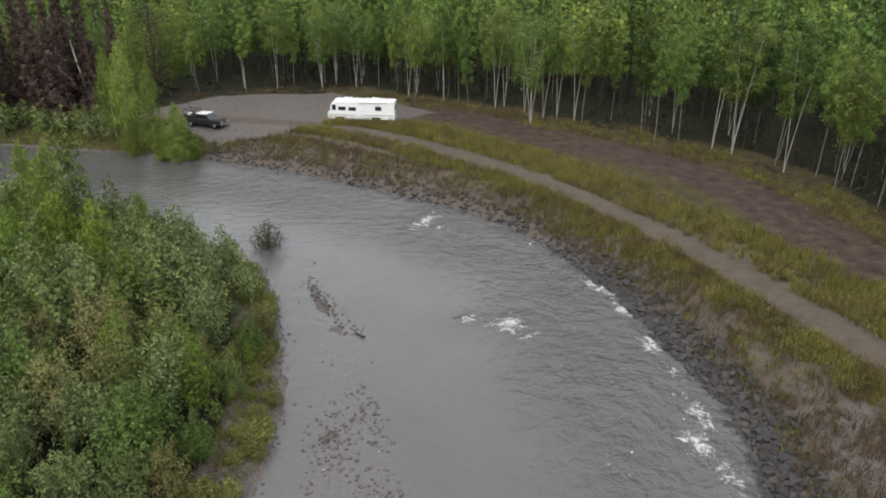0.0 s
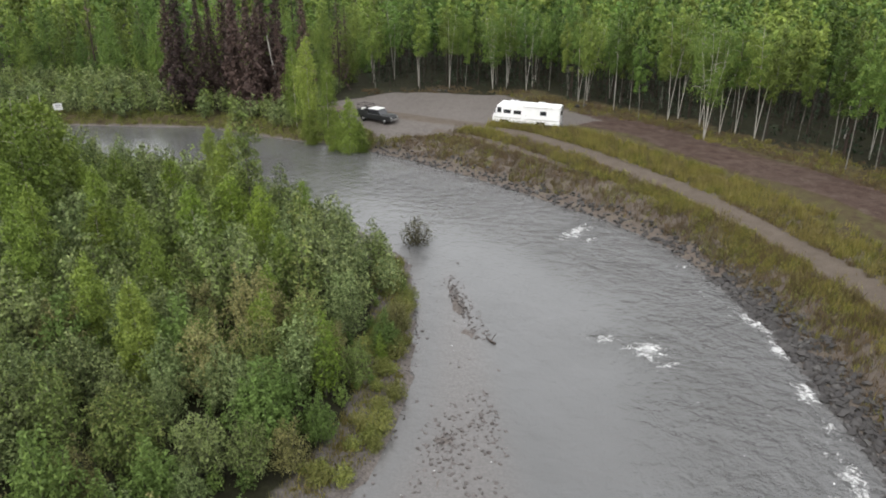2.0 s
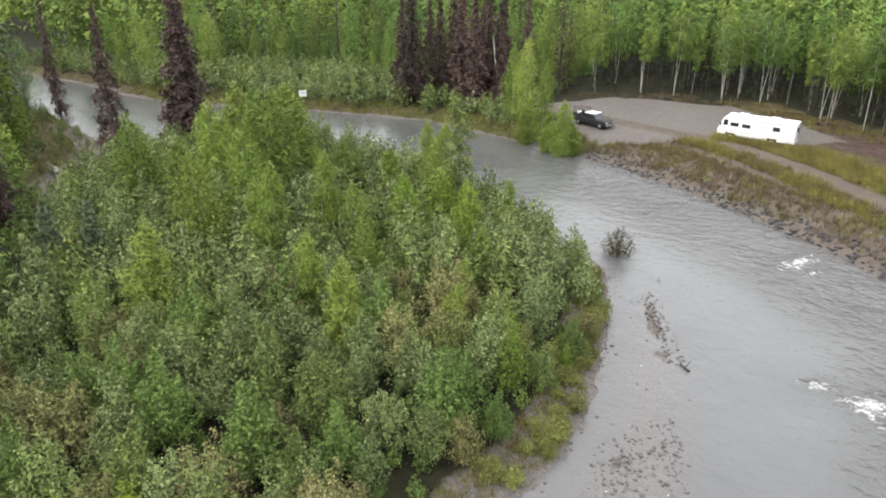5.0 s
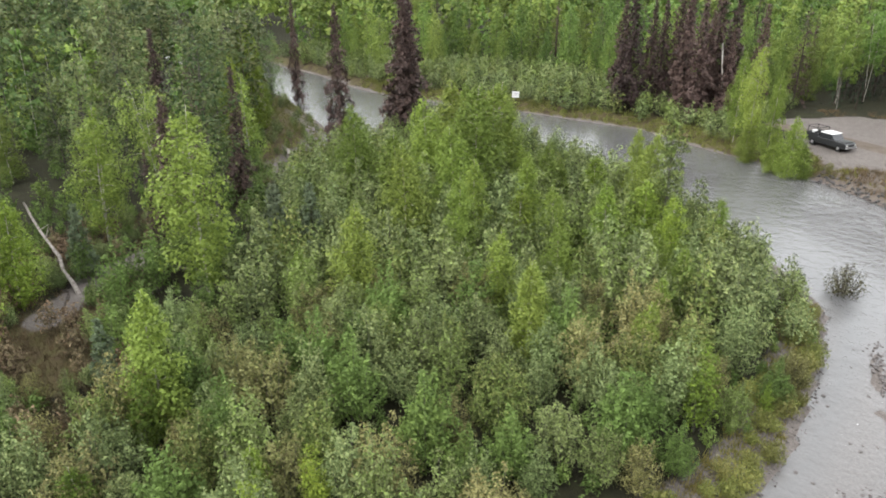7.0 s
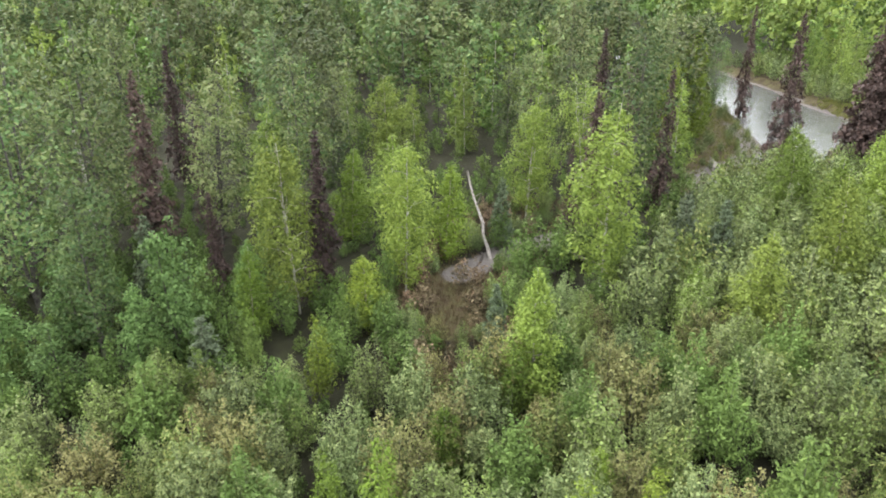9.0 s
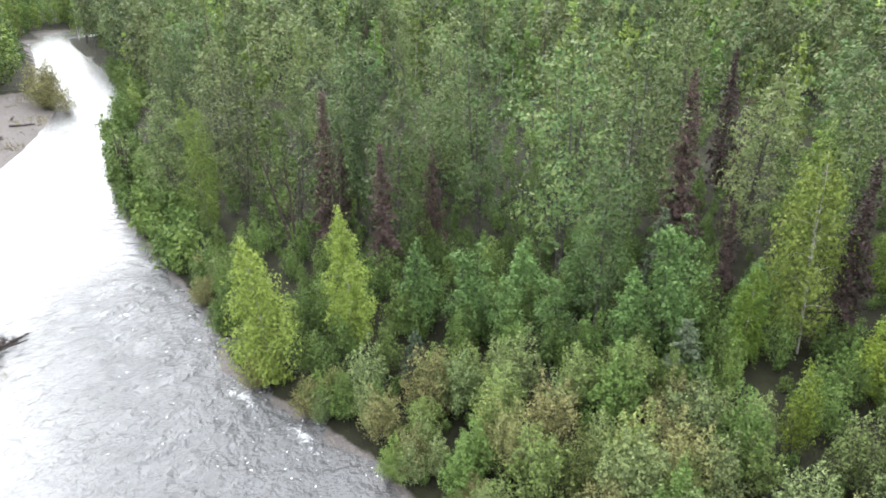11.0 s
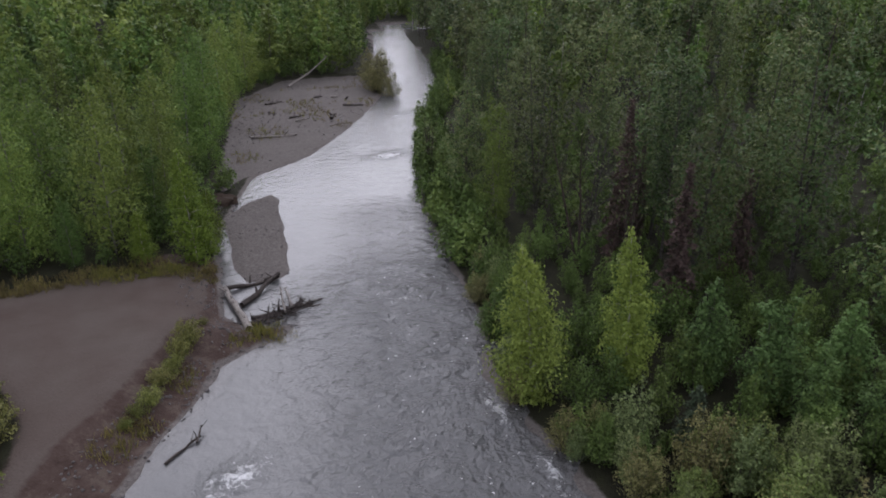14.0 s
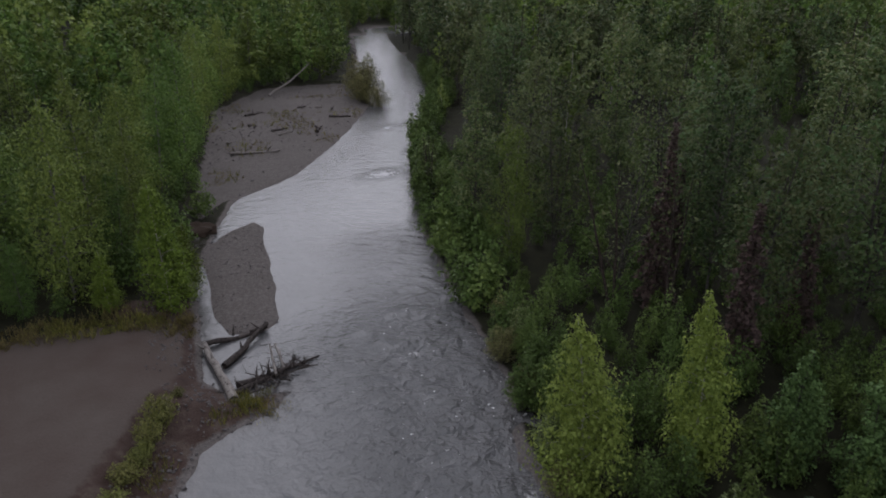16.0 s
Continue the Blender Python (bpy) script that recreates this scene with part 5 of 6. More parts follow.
wood_lot("spruce_understory", np.stack([ux[deep], uy[deep], 0.5 + 0.7 * lattice(ux[deep], uy[deep], 3, 61)], axis=1), understory, [BARK_DARK, NEEDLE_SHADED], "young spruces, darkened and added as shade under the birches", "forest")
away = np.hypot(fx, fy)


def forest(name, where, reach, near_geo, far_geo, mats, label):
    """A wood in two depths: fuller trees towards the river, simpler ones beyond."""
    wood_lot(name, rows[where & (away < reach)], near_geo, mats, label, "forest")
    wood_lot("deep_" + name, rows[where & (away >= reach)], far_geo, mats, "inner part of the " + label, "forest")


forest("birch_forest", east_wood & ~front & ~side, 122, lod_birch, far_birch, [BARK_GREY, LEAF_BIRCH], "dense birch forest behind the dike")
forest("bank_forest", side, 120, lod_bushy, far_bushy, [BARK_GREY, LEAF_BIRCH], "leafy birch and alder wood on the river bank")
wl = ~east_wood & (fy < 62)
forest("cottonwood_forest", wl & (mix_ < 0.58), 92, lod_poplar, far_poplar, [BARK_GREY, LEAF_POPLAR], "tall cottonwood forest on the river bank")
forest("mixed_birch_forest", wl & (mix_ >= 0.58) & (mix_ < 0.9), 92, lod_mixed, far_bushy, [BARK_BIRCH, LEAF_BIRCH], "birch wood among the cottonwoods")
forest("dead_spruce_stand", wl & (mix_ >= 0.9), 110, lod_dead, far_dead, [BARK_DARK, NEEDLE_DEAD], "scattered dead brown spruces in the forest")
nl = ~east_wood & (fy >= 62)
forest("north_birch_forest", nl & (mix_ < 0.86), 160, lod_bushy, far_bushy, [BARK_GREY, LEAF_BIRCH], "light green birch forest beyond the river")
forest("north_dead_spruces", nl & (mix_ >= 0.86), 135, lod_dead, far_dead, [BARK_DARK, NEEDLE_DEAD], "dark dead spruces among the far birches")
hx, hy = scatter(-400, 190, -420, 400, 13.0, 35)
hd, away = off_water(hx, hy), np.hypot(hx, hy)
bearing = np.degrees(np.arctan2(-hx, hy)) % 360
ok = (away > 174) & (away < 385) & (hd > 6) & ((bearing < 190) | (bearing > 322)) & ~((hd < 26) & (hy < 0) & (away < 260))
wood_lot("distant_forest", np.stack([hx[ok], hy[ok], 0.9 + 0.35 * lattice(hx[ok], hy[ok], 30, 6)], axis=1), horizon_tree, [BARK_GREY, LEAF_BIRCH], "unbroken green forest reaching into the distance", "forest")

# ---- stones ----


def patchy(x, y, scale, seed, low, high):
    """A ragged cover: dense where the lattice is high, thinning out towards low."""
    cover = lattice(x, y, scale, seed) * 0.7 + lattice(x, y, scale * 0.3, seed + 1) * 0.3
    return np.random.default_rng(seed).uniform(size=len(x)) < smoothstep(low, high, cover)


def stone_mesh(name, r, flat=0.65, mat=ROCK):
    bm = bmesh.new()
    for _ in range(13):
        p = Vector(r.normal(size=3)).normalized() * r.uniform(0.42, 0.56)
        bm.verts.new((p.x * 1.15, p.y, p.z * flat))
    res = bmesh.ops.convex_hull(bm, input=bm.verts)
    bmesh.ops.delete(bm, geom=[g for g in res["geom_interior"] if isinstance(g, bmesh.types.BMVert)], context="VERTS")
    me = bpy.data.meshes.new(name)
    bm.to_mesh(me)
    bm.free()
    me.materials.append(mat)
    return me


stones = [stone_mesh("rock", rng(200 + i)) for i in range(8)]
stone_arrays = []
for me in stones:
    co = np.zeros(len(me.vertices) * 3, dtype=np.float32)
    me.vertices.foreach_get("co", co)
    stone_arrays.append((co.reshape(-1, 3), [tuple(p.vertices) for p in me.polygons]))


def stone_heap(name, spots, mat, label, category, floor=-9.0):
    """Many small stones joined: x, y, size rows."""
    r = np.random.default_rng(len(spots))
    zs = np.maximum(height(spots[:, 0], spots[:, 1]), floor)
    V, F, count = [], [], 0
    for (x, y, s), z in zip(spots, zs):
        co, faces = stone_arrays[r.integers(len(stone_arrays))]
        m = np.array(Euler(r.uniform(-0.5, 0.5, 2).tolist() + [r.uniform(0, 6.28)]).to_matrix())
        V.append(co @ m.T * s + np.array([x, y, z + s * 0.08]))
        F += [tuple(i + count for i in f) for f in faces]
        count += len(co)
    tri = np.array([f for f in F if len(f) == 3])
    tagged(new(name, sheet(name, np.concatenate(V), [tri], [mat])), label, category, kind="stuff")


riprap = tagged(thing("riprap", pose(14, 40, 0), "bank of dark angular rocks along the waterline", "rocks"), kind="")
shore = EAST[23:]
rx, ry = along(EAST[24:33], 270, 301, -0.6, 1.7)
pick = rng(302)
for x, y in zip(rx, ry):
    s = pick.uniform(0.35, 0.85)
    ob = new("rock", stones[pick.integers(8)])
    ob.parent = riprap
    ob.matrix_parent_inverse = Matrix.Translation((-14, -40, 0))
    ob.matrix_world = pose(x, y, ground_at(x, y) + s * 0.1, pick.uniform(-30, 30), pick.uniform(-30, 30), pick.uniform(0, 360)) @ Matrix.Diagonal((s * 1.2, s, s, 1))
rx, ry = along(EAST[23:], 2000, 303, -0.6, 1.9)
stone_heap("riprap_stones", np.stack([rx, ry, rng(304).uniform(0.22, 0.6, 2000)], axis=1), ROCK, "smaller riprap stones on the dike foot", "rocks")
rx, ry = along(EAST[24:34], 1500, 322, -0.5, 2.2)
stone_heap("riprap_rubble", np.stack([rx, ry, rng(323).uniform(0.25, 0.75, 1500)], axis=1), ROCK, "tumbled riprap rubble between the larger rocks", "rocks")
rx, ry = along(EAST[24:], 3600, 324, 1.5, 9.0)
ok = (to_line(rx, ry, TRACK) > 1.6) & patchy(rx, ry, 2.5, 56, 0.25, 0.75)
stone_heap("slope_gravel", np.stack([rx[ok], ry[ok], rng(325).uniform(0.08, 0.24, ok.sum())], axis=1), PEBBLE, "loose stones on the dike slope", "gravel")
rx, ry = along(EAST[11:23], 1500, 305, -0.4, 3.2)
stone_heap("bank_stones", np.stack([rx, ry, rng(306).uniform(0.07, 0.24, 1500)], axis=1), PEBBLE, "stones scattered on the muddy bank", "rocks")
gx_, gy_ = scatter(-15, 0, 10, 56, 0.30, 307)
stony = smoothstep(0.2, 2.2, np.where(inside(gx_, gy_, STONY), to_line(gx_, gy_, STONY + STONY[:1]), 0))
ridge = np.exp(-(to_line(gx_, gy_, [(-11.3, 50), (-9.6, 46.5), (-7.4, 42)]) / 0.9) ** 2)
ok = (np.maximum(stony * 0.85, ridge) * (0.35 + lattice(gx_, gy_, 1.1, 47)) > 0.42) & (gy_ > 16)
ok |= inside(gx_, gy_, SHALLOWS) & (rng(311).uniform(size=len(gx_)) < 0.035) & (off_water(gx_, gy_) > -5.5)
stone_heap("shallow_gravel", np.stack([gx_[ok], gy_[ok], rng(308).uniform(0.10, 0.34, ok.sum())], axis=1), PEBBLE, "coarse gravel breaking the surface of the shallows", "gravel", -0.05)
rx, ry = along(ISLAND[17:25], 1100, 309, -0.4, 3.2)
stone_heap("bar_gravel", np.stack([rx, ry, rng(310).uniform(0.07, 0.2, 1100)], axis=1), PEBBLE, "gravel along the edge of the point bar", "gravel")

TWIGS = []
# ---- grass ----


def grass(name, xs, ys, tall, mat, label, blades_each=12, seed=0):
    """Tufts of thin upright blades and stalks."""
    r = np.random.default_rng(seed + 400)
    n, k = len(xs), int(blades_each * 1.35)
    zs = height(xs, ys)
    base = np.repeat(np.stack([xs, ys, zs - 0.04], axis=1), k, axis=0) + np.concatenate([r.normal(0, 0.17, (n * k, 2)), np.zeros((n * k, 1))], axis=1)
    h = np.repeat(tall * r.uniform(0.45, 1.3, n), k) * r.uniform(0.5, 1.25, n * k)
    a = r.uniform(0, 6.28, n * k)
    lean = r.uniform(0.05, 0.55, n * k)
    tip = base + np.stack([np.cos(a) * h * lean, np.sin(a) * h * lean, h], axis=1)
    b = r.uniform(0, 6.28, n * k)
    wide = np.stack([np.cos(b), np.sin(b), np.zeros(n * k)], axis=1) * (0.014 + 0.022 * r.uniform(size=(n * k, 1)))
    v = np.stack([base - wide, base + wide, tip], axis=1).reshape(-1, 3)
    tint = np.repeat(np.clip(lattice(xs, ys, 1.8, seed + 70) * 0.75 + r.uniform(0, 0.25, n), 0, 0.999), k * 3)
    me = sheet(name, v, [np.arange(3 * n * k).reshape(-1, 3)], [mat], attributes=(("tint", "FLOAT", tint),))
    tagged(new(name, me), label, "grass", kind="stuff")


def weeds(name, xs, ys, tall, mat, label, stalks=5, seed=0):
    """Leafy upright stalks in clumps, of uneven height."""
    r = np.random.default_rng(seed + 450)
    n, each = len(xs), 9
    zs = height(xs, ys)
    k = n * stalks
    base = np.repeat(np.stack([xs, ys, zs - 0.03], axis=1), stalks, axis=0) + np.concatenate([r.normal(0, 0.2, (k, 2)), np.zeros((k, 1))], axis=1)
    h = np.repeat(tall * (0.35 + 1.0 * lattice(xs, ys, 1.5, seed + 71)) * r.uniform(0.6, 1.25, n), stalks) * r.uniform(0.6, 1.2, k)
    lean = r.normal(0, 0.13, (k, 2))
    q = np.tile((np.arange(each) + 0.6) / each, k)
    H = np.repeat(h, each)
    places = np.repeat(base, each, axis=0) + np.concatenate([np.repeat(lean, each, axis=0) * (q * H)[:, None], (q * H)[:, None]], axis=1)
    places[:, :2] += r.normal(0, 0.055, (k * each, 2)) * (1.3 - q)[:, None]
    normals = r.normal(0, 0.7, (k * each, 3)) * np.array([1, 1, 0.5]) + np.array([0, 0, 0.3])
    v, f = blades(places, normals, 0.2, r, 0.24, -1.6)
    tint = np.repeat(np.clip(lattice(xs, ys, 2.4, seed + 72) * 0.7 + r.uniform(0, 0.3, n), 0, 0.999), stalks * each * 3)
    tagged(new(name, sheet(name, v, [f], [mat], attributes=(("tint", "FLOAT", tint),))), label, "weeds", kind="stuff")


TR = TRACK[3:16]
xw, yw = along(TRACK[2:16], 3000, 360, -5.6, -1.5)
okw = ~inside(xw, yw, PARKING) & (to_line(xw, yw, YARD) > 3.0) & patchy(xw, yw, 1.8, 81, 0.36, 0.62) & (np.hypot((xw + 9.5) / 5.5, (yw - 95.9) / 2.2) > 1)
weeds("verge_weeds", xw[okw], yw[okw], 1.0, LEAF_GRASS, "tall yellow-green fireweed stalks between track and yard", 6, 21)
xw, yw = along(TR, 2200, 361, 1.5, 4.6)
okw = patchy(xw, yw, 1.8, 83, 0.38, 0.66) & (off_water(xw, yw) > 2)
weeds("dike_weeds", xw[okw], yw[okw], 0.95, LEAF_GRASS, "yellow-green weed stalks along the river side of the track", 6, 22)
xw, yw = along(TRACK[2:16], 1500, 366, -5.6, 5.0)
okw = ~inside(xw, yw, PARKING) & (to_line(xw, yw, TRACK) > 1.5) & (to_line(xw, yw, YARD) > 3.0) & patchy(xw, yw, 1.6, 89, 0.4, 0.7) & (off_water(xw, yw) > 2) & (np.hypot((xw + 9.5) / 5.5, (yw - 95.9) / 2.2) > 1)
weeds("dry_weeds", xw[okw], yw[okw], 0.95, LEAF_DRY, "last year's dry brown weed stalks along the track", 6, 27)
xw, yw = along(EAST[24:], 2600, 362, 1.6, 8.0)
okw = patchy(xw, yw, 2.8, 85, 0.42, 0.75) & (to_line(xw, yw, TRACK) > 1.7) & (to_line(xw, yw, LOWER_TRACK) > 0.9) & ~inside(xw, yw, PARKING)
weeds("slope_weeds", xw[okw], yw[okw], 0.7, LEAF_BUD, "olive weed clumps on the stony dike slope", 6, 23)
xw, yw = along([(7, -57.4), (-4, -57.6), (-11, -57.4), (-15.4, -55.6)], 420, 364, -0.7, 2.4)
weeds("pad_edge_weeds", xw, yw, 0.75, LEAF_GRASS, "yellow-green weeds at the feet of the trees beside the pad", 6, 25)
xw, yw = along(FOREST_EDGE[3:13], 1500, 363, -1.5, 4.5)
okw = patchy(xw, yw, 3.4, 87, 0.35, 0.7) & (to_line(xw, yw, YARD) > 3.0) & ~inside(xw, yw, PARKING)
weeds("forest_edge_weed_clumps", xw[okw], yw[okw], 0.7, LEAF_GRASS, "green weeds along the dark forest edge", 6, 24)
x1, y1 = along(TR, 2200, 311, 1.5, 3.8)
ok1 = patchy(x1, y1, 3.5, 41, 0.25, 0.6) & (off_water(x1, y1) > 1)
grass("dike_grass", x1[ok1], y1[ok1], 0.6, LEAF_GRASS, "yellow-green grass tufts on the river side of the track", 12, 1)
x2, y2 = along(TRACK[2:16], 3400, 312, -8.5, -1.7)
ok2 = ~inside(x2, y2, PARKING) & (to_line(x2, y2, YARD) > 2.4) & patchy(x2, y2, 3.5, 46, 0.15, 0.5) & (np.hypot((x2 + 9.5) / 5.5, (y2 - 95.9) / 2.2) > 1)
grass("verge_grass", x2[ok2], y2[ok2], 0.8, LEAF_GRASS, "tall yellow-green weeds between track and yard", 13, 2)
xr, yr = along([(-14.5, 93.7), (-8, 93.0), (-3, 91.8), (2, 87.5)], 520, 319, -0.8, 0.8)
grass("motorhome_verge_grass", xr, yr, 1.0, LEAF_GRASS, "tall weeds in front of the motorhome", 13, 9)
x3, y3 = along(EAST[24:], 6000, 313, 1.2, 9.0)
ok3 = patchy(x3, y3, 3.0, 42, 0.3, 0.75) & (to_line(x3, y3, TRACK) > 1.7) & (to_line(x3, y3, LOWER_TRACK) > 0.9) & ~inside(x3, y3, PARKING)
grass("slope_grass", x3[ok3], y3[ok3], 0.45, LEAF_GRASS, "sparse weeds on the stony dike slope", 10, 3)
x9, y9 = along(EAST[24:], 7400, 320, 1.2, 9.0)
ok9 = patchy(x9, y9, 2.2, 52, 0.1, 0.5) & (to_line(x9, y9, TRACK) > 1.5) & (to_line(x9, y9, LOWER_TRACK) > 0.7) & ~inside(x9, y9, PARKING)
grass("slope_stalks", x9[ok9], y9[ok9], 0.62, LEAF_DRY, "dry brown stalks on the stony dike slope", 8, 10)
x4, y4 = along(FOREST_EDGE[1:13], 4200, 314, -2, 6.0)
ok4 = patchy(x4, y4, 4, 43, 0.25, 0.7) & (to_line(x4, y4, YARD) > 2.6) & ~inside(x4, y4, PARKING)
grass("forest_edge_grass", x4[ok4], y4[ok4], 0.42, LEAF_DRY, "dry grass along the forest edge", 10, 4)
x10, y10 = along(FOREST_EDGE[4:13], 1500, 321, -1, 5.0)
ok10 = patchy(x10, y10, 5, 54, 0.35, 0.7) & (to_line(x10, y10, YARD) > 2.8)
grass("forest_edge_weeds", x10[ok10], y10[ok10], 0.5, LEAF_GRASS, "green weeds along the forest edge", 12, 11)
x5, y5 = along(NORTH[:9], 1800, 315, 0.0, 4.5)
ok5 = (off_water(x5, y5) > 0.3) & ~inside(x5, y5, PARKING)
grass("far_bank_grass", x5[ok5], y5[ok5], 0.7, LEAF_VERGE, "yellow-green grass on the far bank", 10, 5)
xs_, ys_ = scatter(-118, -62, 38, 80, 0.75, 365)
oks = inside(xs_, ys_, SIDE_OPEN) & (off_water(xs_, ys_) > 0.6) & patchy(xs_, ys_, 4, 88, 0.1, 0.5)
grass("side_channel_grass", xs_[oks], ys_[oks], 0.6, LEAF_VERGE, "green grass on the bank of the side channel", 8, 26)
x6, y6 = scatter(-68, -32, 0, 27, 0.5, 316)
ok6 = (to_line(x6, y6, CLEARING) < 6.5) & (to_line(x6, y6, STRIP) > 1.4) & patchy(x6, y6, 3, 44, 0.1, 0.45)
grass("clearing_grass", x6[ok6], y6[ok6], 0.5, LEAF_DRY, "dry brown grass in the clearing of the bar", 9, 6)
x7, y7 = along(ISLAND[17:27], 1500, 317, 0.9, 3.4)
grass("shore_grass", x7, y7, 0.45, LEAF_GRASS, "green grass along the edge of the thicket", 8, 7)
x8, y8 = along(EAST[15:23], 420, 318, 1.0, 2.8)
ok8 = lattice(x8, y8, 2.2, 45) > 0.4
grass("pad_verge_grass", x8[ok8], y8[ok8], 0.5, LEAF_GRASS, "yellow-green tufts between dirt pad and river", 8, 8)

x11, y11 = scatter(-68, -20, -142, -76, 0.9, 340)
ok11 = inside(x11, y11, FAR_BAR) & patchy(x11, y11, 6, 62, 0.55, 0.85)
grass("bar_grass", x11[ok11], y11[ok11], 0.6, LEAF_GRASS, "yellow-green grass patches on the gravel bar", 9, 12)
x12, y12 = scatter(-68, -20, -142, -76, 1.1, 341)
ok12 = inside(x12, y12, FAR_BAR) & patchy(x12, y12, 5, 64, 0.3, 0.8)
stone_heap("bar_cobbles", np.stack([x12[ok12], y12[ok12], rng(342).uniform(0.1, 0.4, ok12.sum())], axis=1), PEBBLE, "cobbles strewn over the gravel bar", "gravel")
x13, y13 = scatter(-27, -16, -74, -52, 0.45, 343)
ok13 = inside(x13, y13, BAR) & patchy(x13, y13, 2, 66, 0.3, 0.8)
stone_heap("low_bar_cobbles", np.stack([x13[ok13], y13[ok13], rng(344).uniform(0.06, 0.22, ok13.sum())], axis=1), PEBBLE, "cobbles on the low gravel bar in the river", "gravel")
# twigs and roots caught in the log jam
jam = rng(345)
for i in range(40):
    k = jam.uniform()
    a, b = -15.4 - 5.0 * k + jam.normal(0, 0.3), -45.7 - 1.6 * k + jam.normal(0, 0.35)
    c = jam.uniform(0, 6.28)
    n = jam.uniform(0.7, 1.6)
    TWIGS.append(((a, b, 0.15), (a + math.cos(c) * n, b + math.sin(c) * n, jam.uniform(0.12, 0.55))))

# clump of flooded willow in the shallows and shrubs beside the pad
(wv, wf), (lv, lf) = shrub(rng(95), 2.4, 3.2, 1500, 0.12, 22, 0.1)
clump = plant_thing("flooded_willow", ((wv, wf), (lv, lf)), BARK_DARK, LEAF_FLOODED, "dark willow clump standing in the shallow water", "shrub", "")
stand(clump, -15.7, 57.0, 30, 1.15, 1.1)
for x, y, s, k in [(1.6, -44.6, 0.6, 3), (0.6, -41.2, 0.75, 0), (0.2, -38.6, 0.8, 3), (1.4, -36.6, 0.9, 2), (0.9, -34.2, 0.7, 3), (2.4, -41.6, 0.9, 0), (2.8, -38.4, 1.0, 2), (3.2, -45.5, 0.8, 3), (-27.8, 87.2, 0.4, 3)]:
    if k in (0, 3) and y < 0:
        stand(verge_shrub, x, y, x * 61 % 360, s * 1.9, 1.1)
    else:
        stand(shrubs[k], x, y, x * 61 % 360, s * 0.8, 1.2)
for x, y, s in [(-64.6, -127, 1.1), (-62.5, -123.5, 0.9), (-66, -131, 1.2), (-63.5, -119.5, 0.7)]:
    stand(shrubs[3], x, y, x * 17 % 360, s * 1.55, 1.4)

# ---- logs and snags ----


def log_thing(name, start, end, r0, r1, mat, label, snags=3, seed=0):
    """A fallen trunk with broken branch stubs, lying from start to end."""
    r = np.random.default_rng(500 + seed)
    a, b = Vector(start), Vector(end)
    n = (b - a).length
    m = Matrix.Translation(a) @ (b - a).to_track_quat("X", "Z").to_matrix().to_4x4()
    ob = thing(name, m, label, "log")
    k = np.linspace(0, 1, 8)
    wob = np.cumsum(r.normal(0, 0.018 * n, (8, 2)), axis=0) * np.sin(k * np.pi)[:, None] * 0.6
    v, f = tube(np.stack([k * n, wob[:, 0], wob[:, 1]], axis=1), (r0 + (r1 - r0) * k) * r.uniform(0.9, 1.1, 8), 8)
    caps = [np.array([list(range(4)), [0, 3, 4, 7], [4, 5, 6, 7]]), np.array([[59, 58, 57, 56], [63, 60, 59, 56], [63, 62, 61, 60]])]
    part("trunk", sheet("trunk", v, [f] + caps, [mat], smooth=True), ob)
    for _ in range(snags):
        q = r.uniform(0.3, 0.95)
        d = np.array([r.uniform(-0.2, 0.6), r.normal(), abs(r.normal())])
        d = d / np.linalg.norm(d) * r.uniform(0.25, 0.8) * (1 + n * 0.08)
        s = np.array([q * n, 0, 0])
        v, f = tube(np.stack([s, s + d * 0.5, s + d]), [r1 * 0.7, r1 * 0.5, 0.012], 4)
        part("branch_stub", sheet("branch_stub", v, [f], [mat]), ob)
    return ob


for i, (a, b) in enumerate(TWIGS):
    log_thing("driftwood_branch", a, b, 0.06, 0.025, WOOD_WET, "dark broken branch caught in the log jam", 2, 60 + i)
log_thing("driftwood_log", (-15.0, -45.2, 0.25), (-15.2, -52.2, 0.45), 0.28, 0.18, WOOD_BLEACHED, "bleached driftwood log at the edge of the dirt pad", 2, 1)
log_thing("driftwood_log", (-15.4, -52.4, 0.3), (-19.6, -52.7, 0.25), 0.2, 0.13, WOOD_WET, "dark wet driftwood log across the backwater", 3, 2)
log_thing("driftwood_log", (-15.6, -49.2, 0.2), (-19.6, -52.6, 0.5), 0.22, 0.14, WOOD_WET, "dark driftwood log propped on the log jam", 2, 3)
log_thing("driftwood_log", (-15.0, -46.0, 0.15), (-21.2, -47.4, 0.12), 0.2, 0.06, WOOD_WET, "dark half-sunken log pointing into the current", 6, 4)
log_thing("driftwood_log", (-15.6, -46.7, 0.2), (-19.0, -46.6, 0.5), 0.2, 0.1, WOOD_WET, "tangled dark log on the spit", 6, 5)
log_thing("driftwood_log", (-18.0, -46.4, 0.3), (-18.5, -48.8, 1.1), 0.1, 0.05, WOOD_BLEACHED, "pale forked branch standing up from the log jam", 3, 6)
log_thing("driftwood_log", (-18.6, -46.6, 0.2), (-18.9, -49.0, 0.9), 0.1, 0.05, WOOD_BLEACHED, "pale bare branch standing up from the log jam", 3, 7)
log_thing("driftwood_log", (-7.3, -33.9, 0.08), (-9.4, -35.2, 0.14), 0.08, 0.05, WOOD_WET, "short dark log on the waterline", 2, 8)
log_thing("driftwood_log", (-9.1, -34.8, 0.1), (-9.6, -35.9, 0.3), 0.07, 0.04, WOOD_WET, "broken dark log end beside the waterline", 1, 9)
